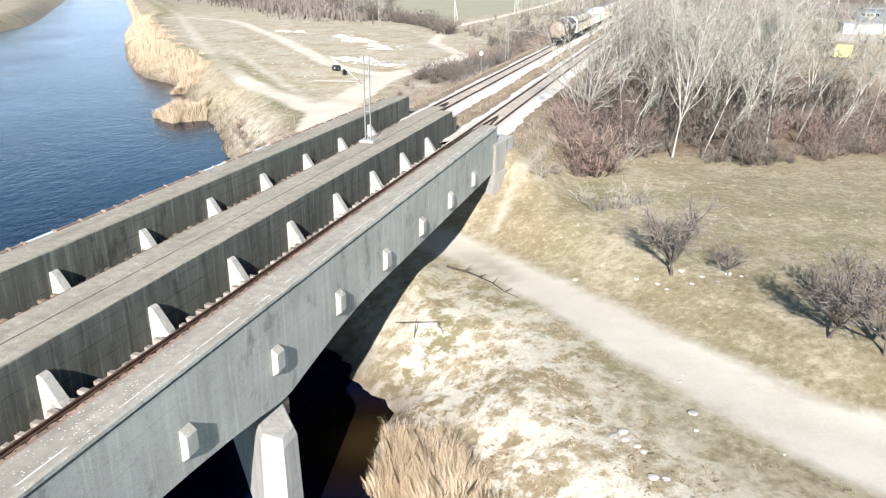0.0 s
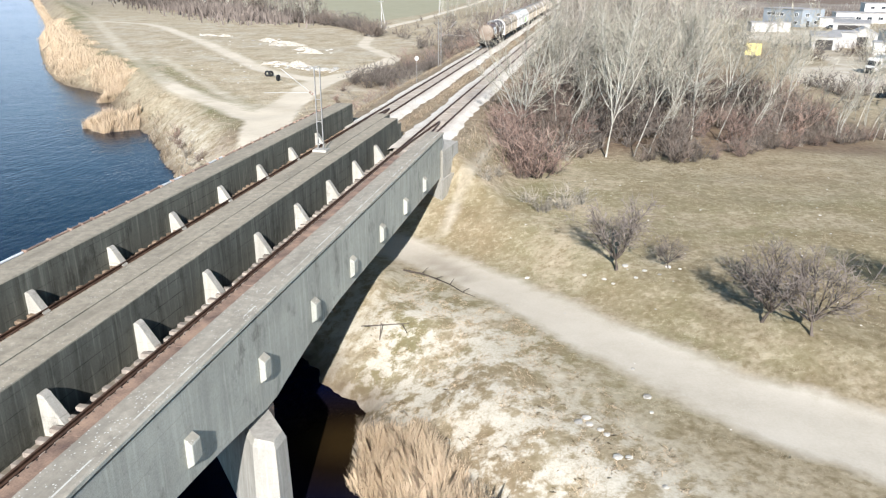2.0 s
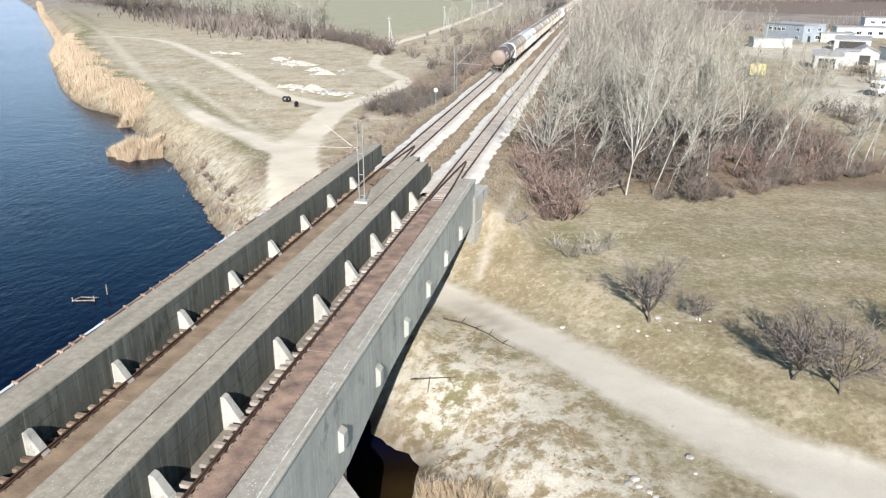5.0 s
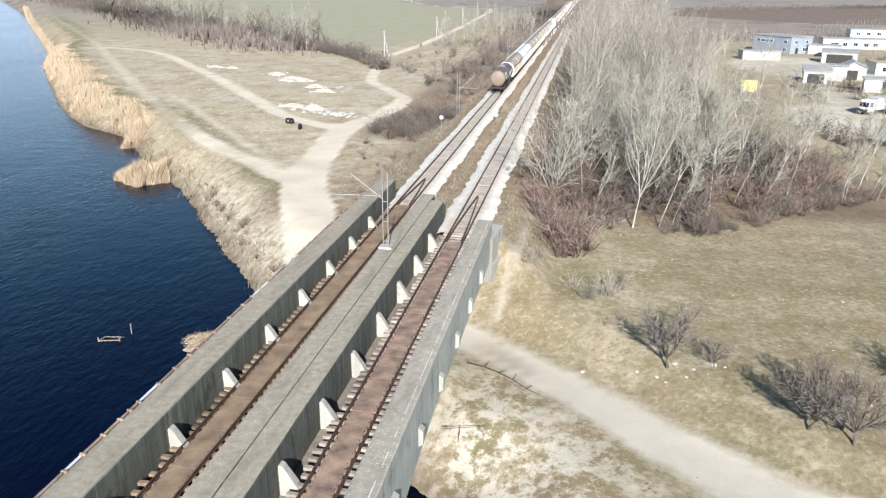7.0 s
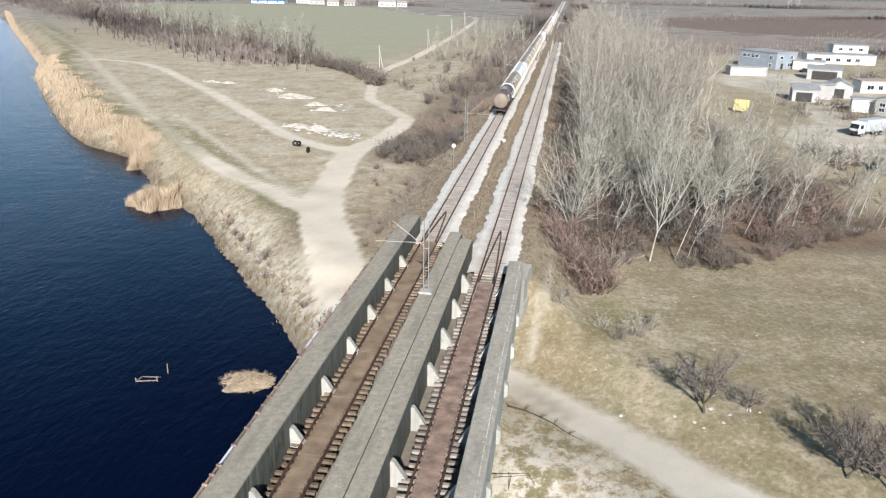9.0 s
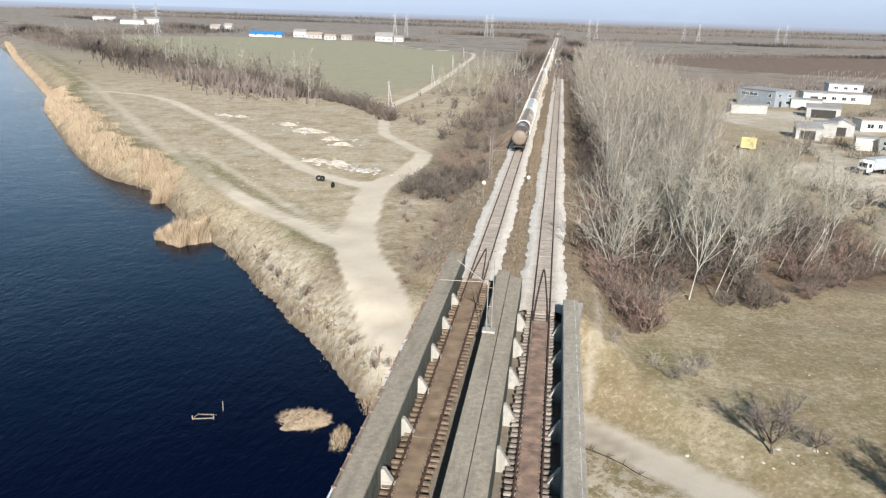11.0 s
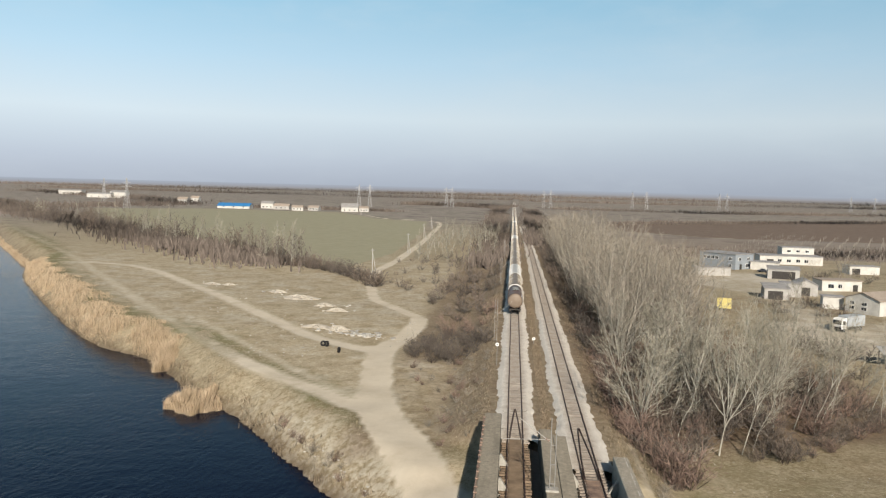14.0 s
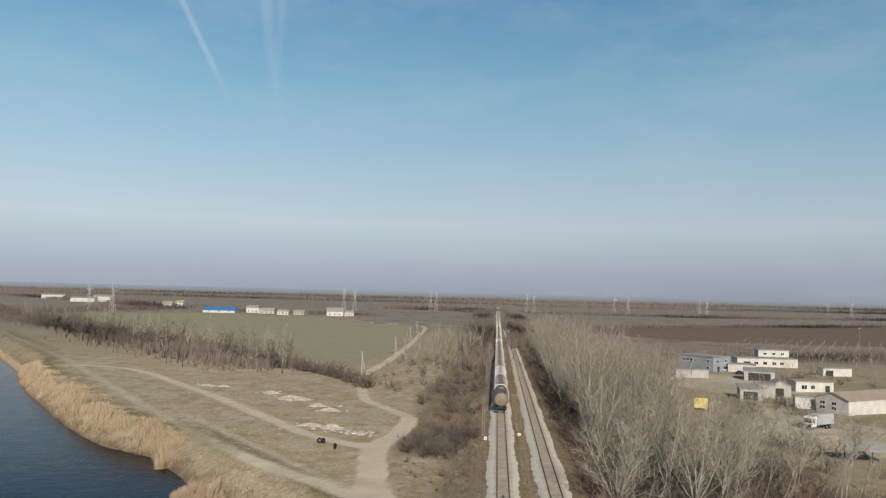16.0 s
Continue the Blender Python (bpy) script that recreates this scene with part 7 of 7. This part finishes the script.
def build_lorry(x, y, turn):
    z = height(x, y)
    t = thing("lorry", (x, y, z), "white lorry with a grey box body parked in the yard", "lorry", turn=turn)
    bm = bmesh.new()
    prism(bm, [(-4.2, 0.7), (-4.3, 1.6), (-4.0, 2.9), (-3.6, 3.15), (-2.3, 3.2), (-2.3, 0.7)], "x", -1.2, 1.2)
    bmesh.ops.bevel(bm, geom=bm.edges[:], offset=0.06, segments=1, affect="EDGES")
    cab = part("cab", bm, M_WHITE, t)
    bm = bmesh.new()
    prism(bm, [(-4.32, 1.75), (-4.1, 2.7), (-4.06, 2.7), (-4.28, 1.75)], "x", -1.05, 1.05)
    part("windscreen", bm, M_PANE, cab, "dark windscreen")
    bm = bmesh.new()
    box(bm, -1.15, 1.15, -4.36, -4.26, 0.75, 1.2)
    part("grille", bm, M_DARK, cab)
    for s in (-0.85, 0.85):
        bm = bmesh.new()
        box(bm, s - 0.18, s + 0.18, -4.38, -4.28, 1.25, 1.45)
        part("headlight", bm, M_STEEL, cab)
    for s in (-1, 1):
        bm = bmesh.new()
        box(bm, min(s * 1.2, s * 1.215), max(s * 1.2, s * 1.215), -3.85, -2.9, 1.7, 2.6)
        part("side_window", bm, M_PANE, cab)
    bm = bmesh.new()
    box(bm, -1.25, 1.25, -2.1, 4.2, 1.1, 3.6, 0.05)
    part("box_body", bm, M_TARP, t, "grey box body")
    bm = bmesh.new()
    box(bm, -0.5, 0.5, -3.9, 4.1, 0.6, 1.08)
    part("chassis", bm, M_DARK, t)
    for yy in (-3.2, 1.6, 2.8):
        for s in (-1.05, 1.05):
            bm = bmesh.new()
            tube(bm, (s - 0.15, yy, 0.48), (s + 0.15, yy, 0.48), 0.48, sides=16)
            wh = part("wheel", bm, M_TYRE, t)
            bm = bmesh.new()
            tube(bm, (s - 0.16, yy, 0.48), (s + 0.16, yy, 0.48), 0.24, sides=12)
            part("rim", bm, M_STEEL, wh)


M_CAR = plain("dark_car_paint", (0.03, 0.035, 0.045), (0.05, 0.055, 0.07), 0.35, 0.5, 0.1, 8, 0.0, local=True)


def build_car(x, y, turn, paint, label):
    """A small parked saloon."""
    car = thing("car", (x, y, height(x, y)), label, "car", "cars parked in the yard", turn=turn)
    bm = bmesh.new()
    prism(bm, [(-2.1, 0.35), (-2.15, 0.7), (-1.95, 0.85), (-1.0, 0.95), (1.2, 0.98), (2.0, 0.9), (2.1, 0.6), (2.05, 0.35)], "x", -0.83, 0.83)
    bmesh.ops.bevel(bm, geom=bm.edges[:], offset=0.05, segments=1, affect="EDGES")
    body = part("body", bm, paint, car)
    bm = bmesh.new()
    prism(bm, [(-1.05, 0.94), (-0.45, 1.38), (0.75, 1.42), (1.4, 0.96)], "x", -0.72, 0.72)
    part("windows", bm, M_PANE, car, "dark glass windows")
    bm = bmesh.new()
    prism(bm, [(-0.5, 1.385), (-0.4, 1.44), (0.7, 1.47), (0.8, 1.425)], "x", -0.7, 0.7)
    part("roof", bm, paint, car)
    for yy in (-1.3, 1.3):
        for s in (-0.78, 0.78):
            bm = bmesh.new()
            tube(bm, (s - 0.1, yy, 0.31), (s + 0.1, yy, 0.31), 0.31, sides=14)
            part("wheel", bm, M_TYRE, car)


def build_yard_clutter():
    for x, y, turn, label in ((97.5, 305, 60, "dark saloon car parked beside the office block"), (70.5, 142, -30, "dark saloon car parked beside a canopy")):
        build_car(x, y, turn, M_CAR, label)
    rng = random.Random(71)
    for k in range(46):
        x, y = ((rng.uniform(54, 64), rng.uniform(118, 150)), (rng.uniform(66, 84), rng.uniform(190, 216)), (rng.uniform(105, 145), rng.uniform(262, 300)))[k % 3]
        place_plant("yard_bush", rng.choice(SCRUB_FAR), x, y, rng.uniform(0, 360), rng.uniform(0.6, 1.3), "leafless bush at the edge of the yard", "bush", "bushes round the yard")
    for x, y, s in ((108, 280, 0.6), (122, 292, 0.65), (128, 300, 0.6), (62, 296, 0.8), (70, 305, 0.8), (115, 268, 0.5), (150, 300, 0.6)):
        place_plant("yard_tree", rng.choice(BROAD), x, y, rng.uniform(0, 360), s * 0.8, "bare grey-brown tree among the yard buildings", "tree", "trees in the yard")
    # rows of vineyard posts
    segs = []
    for r in range(16):
        for k in range(26):
            x, y = 92 + 7.5 * r + 4.2 * k + rng.uniform(-0.6, 0.6), 372 + 9.0 * k - 1.6 * r + rng.uniform(-1, 1)
            z = height(x, y)
            segs.append((np.array([x, y, z - 0.2]), np.array([x + rng.gauss(0, 0.08), y, z + rng.uniform(1.8, 2.4)]), 0.09, 0.08))
    me = bars_mesh("vineyard_post", segs, 4, M_BARK_O)
    tagged(new("vineyard_post", me), "rows of grey wooden vineyard posts", "vineyard", kind="stuff")


def build_farms():
    rng = random.Random(14)
    spec = [(-314, 806, 4, 36, 14, 2.8, M_WALL, M_ROOF_BLUE, 3.2, "long farm barn with a bright blue sheet roof"),
            (-286, 835, 5, 14, 10, 6.0, M_WALL, M_ROOF, 2.5, "white farm building with a grey roof"),
            (-262, 812, 0, 18, 9, 4.0, M_WALL_GREY, M_ROOF_TAN, 2.5, "pale farm building with a tan roof"),
            (-238, 790, 12, 12, 8, 3.6, M_WALL, M_ROOF_TAN, 2.0, "small white farmhouse with a tan roof"),
            (-222, 800, -6, 12, 8, 3.6, M_WALL_GREY, M_ROOF_TAN, 2.0, "small pale farmhouse with a tan roof"),
            (-182, 798, 10, 18, 12, 5.0, M_WALL, M_ROOF, 4.0, "white barn with a steep grey roof"),
            (-168, 806, 10, 10, 9, 4.0, M_WALL, M_ROOF_TAN, 2.0, "small white farm building"),
            (-446, 965, 0, 14, 10, 5.0, M_WALL_GREY, M_ROOF_TAN, 3.0, "pale farmhouse with a tan roof"),
            (-470, 1060, 0, 12, 9, 5.0, M_WALL, M_ROOF_TAN, 3.0, "white farmhouse with a tan roof"),
            (-840, 1350, 0, 46, 14, 7.0, M_WALL, M_ROOF, 2.0, "long white farm hall"),
            (-668, 1150, 0, 40, 14, 6.0, M_WALL, M_ROOF, 2.0, "long white farm hall"),
            (-640, 1160, 0, 24, 12, 9.0, M_WALL, M_ROOF, 2.0, "tall white farm store"),
            (-752, 1360, 0, 30, 12, 7.0, M_WALL, M_ROOF, 2.0, "long white farm hall")]
    for x, y, turn, w, d, h, wall, roof, rise, label in spec:
        build_house("farm_building", x, y, turn, w, d, h, wall, roof, "gable_x", label, "building", [("s", p * w / 5, 1.2, 1.6, 1.4) for p in (-1.5, 0, 1.5)], rise=rise)


def build_pylon_mesh():
    bm = bmesh.new()
    h = 31.0
    def corner(z, sx, sy):
        w = np.interp(z, (0, 20, 31), (2.6, 0.9, 0.35))
        return (sx * w, sy * w, z)
    levels = [0, 5, 9.5, 13.5, 17, 20, 23, 26, 28.5, h]
    for sx in (-1, 1):
        for sy in (-1, 1):
            for a, b in zip(levels, levels[1:]):
                tube(bm, corner(a, sx, sy), corner(b, sx, sy), 0.16, sides=4, caps=False)
    for a, b in zip(levels, levels[1:]):
        for s in (-1, 1):
            tube(bm, corner(a, -1, s), corner(b, 1, s), 0.08, sides=3, caps=False)
            tube(bm, corner(a, 1, s), corner(b, -1, s), 0.08, sides=3, caps=False)
            tube(bm, corner(a, s, -1), corner(b, s, 1), 0.08, sides=3, caps=False)
    tower = bm
    arms = []
    for z, ln in ((22.5, 5.5), (26.5, 4.2)):
        arms.append(bmesh.new())
        for s in (-1, 1):
            tube(arms[-1], (0, 0, z), (s * ln, 0, z + 0.2), 0.13, sides=4)
            tube(arms[-1], (0, 0, z + 1.4), (s * ln, 0, z + 0.2), 0.1, sides=4)
    return tower, arms


def build_pylons():
    tower, arms = build_pylon_mesh()
    p = thing("power_pylon", (-105, 1117, -4), "far lattice steel power pylon", "pylon", "power line across the plain")
    part("tower", tower, M_PYLON, p)
    for arm in arms:
        part("crossarm", arm, M_PYLON, p)
    for x, y in ((-94, 1085), (45, 1250), (57, 1262), (219, 1443), (226, 1330), (378, 1440), (396, 1455), (-505, 872), (-392, 715), (690, 1620), (708, 1556), (-214, 1000), (-201, 1010)):
        copy_thing(p, pose(x, y, -4))


def build_poles():
    first = thing("utility_pole", (-47.9, 222, height(-47.9, 222)), "grey concrete utility pole with a strut", "utility pole", "poles along the field road")
    bm = bmesh.new()
    tube(bm, (0, 0, -0.3), (0, 0, 8.5), 0.17, 0.1, sides=8)
    part("pole", bm, M_WALL_GREY, first)
    bm = bmesh.new()
    tube(bm, (1.3, 0.2, -0.3), (0.1, 0, 7.0), 0.13, 0.1, sides=8)
    part("strut", bm, M_WALL_GREY, first)
    bm = bmesh.new()
    box(bm, -0.8, 0.8, -0.06, 0.06, 7.8, 7.95)
    part("crossarm", bm, M_STEEL, first)
    for x, y in ((-48.5, 306), (-52, 392), (-59, 492), (-150, 700)):
        copy_thing(first, pose(x, y, height(x, y), 0, 0, 20))


# ---------------------------------------------------------------- rubble, tyres, stones and litter
def stone_mesh(seed, flat=0.6):
    rng = random.Random(seed)
    bm = bmesh.new()
    bmesh.ops.create_icosphere(bm, subdivisions=1, radius=0.5)
    for v in bm.verts:
        v.co *= rng.uniform(0.75, 1.15)
        v.co.z *= flat
    bmesh.ops.recalc_face_normals(bm, faces=bm.faces)
    me = bpy.data.meshes.new("stone")
    bm.to_mesh(me)
    bm.free()
    me.materials.append(M_STONE)
    return me


STONES = [stone_mesh(s, f) for s, f in ((1, 0.3), (2, 0.42), (3, 0.24), (4, 0.36))]


def heap_mesh(seed, a, b, h):
    """A low heap of crumbled rubble."""
    rng = np.random.RandomState(seed)
    n, m = 22, 7
    co = [(0, 0, h)]
    for r in range(1, m + 1):
        f = r / m
        for k in range(n):
            t = 6.28318 * k / n
            rag = 1 + 0.2 * math.sin(3 * t + seed) + 0.12 * math.sin(7 * t) + rng.uniform(-0.08, 0.08)
            co.append((a * f * rag * math.cos(t), b * f * rag * math.sin(t), h * (1 - f ** 1.6) * rng.uniform(0.7, 1.2) - 0.2 * (r == m)))
    faces = [(0, 1 + k, 1 + (k + 1) % n) for k in range(n)]
    for r in range(m - 1):
        o = 1 + r * n
        faces += [(o + k, o + n + k, o + n + (k + 1) % n, o + (k + 1) % n) for k in range(n)]
    me = bpy.data.meshes.new("spoil_mound")
    me.from_pydata(co, [], faces)
    me.materials.append(M_SPOIL)
    return me


ISLET = (-15.3, 45.5)


def build_rubble():
    rng = random.Random(17)
    for k, (x, y, a, b, h) in enumerate(((-64, 177, 2.4, 1.6, 0.7), (-56, 168.5, 4.6, 2.6, 0.9), (-47, 158.5, 2.6, 1.6, 0.7), (-42.5, 151.5, 2.6, 1.4, 0.7), (-42, 133, 3.2, 1.6, 0.5),
                                          (-37, 130.5, 2.4, 1.6, 0.9), (-86, 188, 2.6, 1.3, 0.5), (-81, 187.5, 2.0, 1.1, 0.5))):
        tagged(finish_mesh("spoil_mound", heap_mesh(k, a, b, h), (x, y, height(x, y))), "low mound of pale building rubble", "mound", "mounds beside the earth road")
    for x, y, a in ((-56, 168.5, 4.0), (-47, 158.5, 2.6), (-42.5, 151.5, 2.4), (-64, 177, 2.4), (-41, 133, 3.0), (-84, 188, 3.0)):
        for k in range(11):
            lump(rng, x + rng.gauss(0, a * 0.8), y + rng.gauss(0, a * 0.6), rng.uniform(0.3, 1.1), "pale lump of rubble beside a mound", "lumps round the mounds", "rubble_lump")
    # loose lumps tipped by the road
    for k in range(90):
        x, y = rng.gauss(-33, 3.2), rng.gauss(127.5, 1.3)
        y += -0.35 * (x + 33)
        s = rng.uniform(0.3, 1.35)
        lump(rng, x, y, s, "pale lump of rubble tipped beside the road", "lumps tipped by the road", "rubble_lump")
    for k in range(36):
        x, y = rng.gauss(-43, 5), rng.gauss(110, 3)
        lump(rng, x, y, rng.uniform(0.15, 0.4), "small pale lump of rubble in the grass", "lumps in the grass", "rubble_lump")
    for k in range(26):
        lump(rng, rng.uniform(-25, -21), rng.uniform(122, 142), rng.uniform(0.2, 0.45), "pale lump of rubble at the road edge", "lumps tipped by the road", "rubble_lump")
    # scraps scattered over the rough ground
    for k in range(90):
        u = rng.random()
        x, y = -34 - 50 * u + rng.gauss(0, 5), 112 + 62 * u + rng.gauss(0, 6)
        lump(rng, x, y, rng.uniform(0.15, 0.5), "pale scrap of rubble in rough grass", "scraps on the rough ground", "rubble_scrap")
    # stones on the meadow
    for x, y in ((17.9, 25.7), (18.35, 25.6), (18.8, 25.3), (19.05, 25.0), (19.5, 23.5), (19.9, 23.6), (20.8, 28.4), (21.2, 22), (18.2, 26.1), (14.1, 42), (18.8, 40.7), (20, 41.9), (21.1, 41.2), (22.5, 42), (20.6, 40.4), (19.3, 40.1), (17.6, 41.4), (21.9, 40.7)):
        lump(rng, x, y, rng.uniform(0.26, 0.5), "pale stone lying in the meadow", "stones on the meadow")
    for k in range(110):
        x, y = rng.uniform(11, 42), rng.uniform(21, 70)
        lump(rng, x, y, rng.uniform(0.08, 0.24), "small pale stone lying in the meadow", "stones on the meadow")
    # stones at the water's edge
    for k in range(60):
        u = rng.uniform(6.3, 10.5)
        i = int(u)
        x = SHORE[i][0] + (SHORE[i + 1][0] - SHORE[i][0]) * (u - i) + rng.gauss(1.3, 0.7)
        y = SHORE[i][1] + (SHORE[i + 1][1] - SHORE[i][1]) * (u - i) + rng.gauss(1.3, 0.7)
        if height(x, y) < WATER_Z + 0.1:
            continue
        lump(rng, x, y, rng.uniform(0.2, 0.5), "pale stone on the canal bank", "stones on the canal bank")
    # car tyres
    for x, y, t in ((-36.2, 115.3, 20), (-35.5, 115.0, 60), (-32.4, 110.8, 80)):
        bm = bmesh.new()
        prof = [(0.2, -0.14), (0.36, -0.16), (0.5, -0.1), (0.52, 0), (0.5, 0.1), (0.36, 0.16), (0.2, 0.14)]
        rings = [[bm.verts.new((r * math.cos(a), z, r * math.sin(a) + 0.5)) for r, z in prof] for a in [6.28318 * k / 20 for k in range(20)]]
        for k in range(20):
            for j in range(7):
                bm.faces.new((rings[k][j], rings[k][(j + 1) % 7], rings[(k + 1) % 20][(j + 1) % 7], rings[(k + 1) % 20][j]))
        ob = finish("tyre", bm, M_TYRE)
        ob.matrix_basis = pose(x, y, height(x, y) - 0.03, 0, 0, t)
        tagged(ob, "discarded black lorry tyre standing in dry grass", "tyre", "dumped tyres")
    # half-sunk frame in the water
    raft = thing("sunken_frame", (-23.3, 44.2, WATER_Z), "half-sunk pale wooden frame in the water", "debris")
    for p, q in (((-0.9, -0.3, 0.05), (0.7, 0.1, 0.08)), ((-0.8, 0.5, 0.04), (0.7, 0.7, 0.05)), ((-0.9, -0.3, 0.05), (-0.8, 0.5, 0.05)), ((0.7, 0.1, -0.5), (0.72, 0.1, 0.45)), ((0.9, 1.5, -0.5), (0.92, 1.5, 0.9)), ((-0.9, -0.3, -0.5), (-0.9, -0.3, 0.35))):
        bm = bmesh.new()
        tube(bm, p, q, 0.06, sides=5)
        part("pole", bm, M_SLEEPER, raft)
    # mat of drifted reed straw beside the bridge
    islet = heap_mesh(40, 2.05, 1.6, 0.3)
    islet.name = "reed_islet"
    islet.materials.clear()
    islet.materials.append(M_GRASS_B)
    ob = new("reed_islet", islet)
    ob.matrix_basis = pose(ISLET[0], ISLET[1], WATER_Z + 0.1, 0, 0, 20)
    tagged(ob, "flat tan mat of drifted reed straw in the water", "reed mat")
    rs = np.random.RandomState(91)
    segs = []
    for k in range(900):
        a, r, g = rs.uniform(0, 6.283), math.sqrt(rs.uniform()), rs.uniform(0, 6.283)
        p = np.array([ISLET[0] + 2.1 * r * math.cos(a), ISLET[1] + 1.65 * r * math.sin(a), WATER_Z + 0.12 + 0.3 * (1 - r)])
        l = rs.uniform(0.25, 0.6)
        segs.append((p, p + np.array([l * math.cos(g), l * math.sin(g), rs.uniform(-0.02, 0.16)]), 0.014, 0.008))
    straw = bars_mesh("drift_straw", segs, 3, M_REED)
    tagged(new("drift_straw", straw), "loose reed straw on a floating mat", "reed straw", kind="stuff")
    # long dead bough along the edge of the earth road
    bough = thing("fallen_bough", (6.1, 41.9, height(6.1, 41.9)), "long dark dead bough lying along the earth road", "branch")
    bm = bmesh.new()
    way = [(6.1, 41.9), (7.4, 41.5), (8.45, 40.9), (9.5, 40.15), (10.5, 39.0), (11.4, 38.4)]
    rise = [0.1, 0.2, 0.16, 0.1, 0.08, 0.05]
    pts = [(x - 6.1, y - 41.9, height(x, y) - height(6.1, 41.9) + r) for (x, y), r in zip(way, rise)]
    for k in range(5):
        tube(bm, pts[k], pts[k + 1], 0.065 - 0.01 * k, 0.055 - 0.01 * k, sides=6)
    for k, dx, dy in ((1, 0.3, 0.5), (2, 0.5, -0.1), (3, 0.2, 0.4), (4, 0.4, 0.1)):
        p = pts[k]
        tube(bm, p, (p[0] + dx, p[1] + dy, p[2] + 0.25), 0.035, 0.01, sides=5)
    part("bough", bm, M_BARK_D, bough)
    # dead branch propped on the bank by the bridge
    br = thing("dead_branch", (6.9, 33.6, height(6.9, 33.6)), "dead bare branch lying on the bank beside the bridge", "branch")
    bm = bmesh.new()
    tube(bm, (0, 0, 0.0), (0.1, 0.1, 1.0), 0.03, sides=5)
    tube(bm, (-1.0, -0.1, 0.8), (1.6, 0.3, 1.05), 0.03, 0.015, sides=5)
    tube(bm, (1.2, 0.25, 1.0), (1.5, 0.2, 0.5), 0.02, sides=4)
    part("stick", bm, M_BARK_D, br)


def finish_mesh(name, me, place, turn=0.0, size=1.0):
    ob = new(name, me)
    ob.matrix_basis = pose(*place, 0, 0, turn) @ Matrix.Diagonal((size, size, size, 1))
    return ob


def lump(rng, x, y, s, label, group, name="stone"):
    me = rng.choice(STONES)
    ob = finish_mesh(name, me, (x, y, height(x, y) + 0.06 * s), rng.uniform(0, 360), s)
    tagged(ob, label, name.split("_")[0], group)


build_yard()
build_lorry(74.3, 171.5, -57)
build_yard_clutter()
build_farms()
build_pylons()
build_poles()
build_rubble()
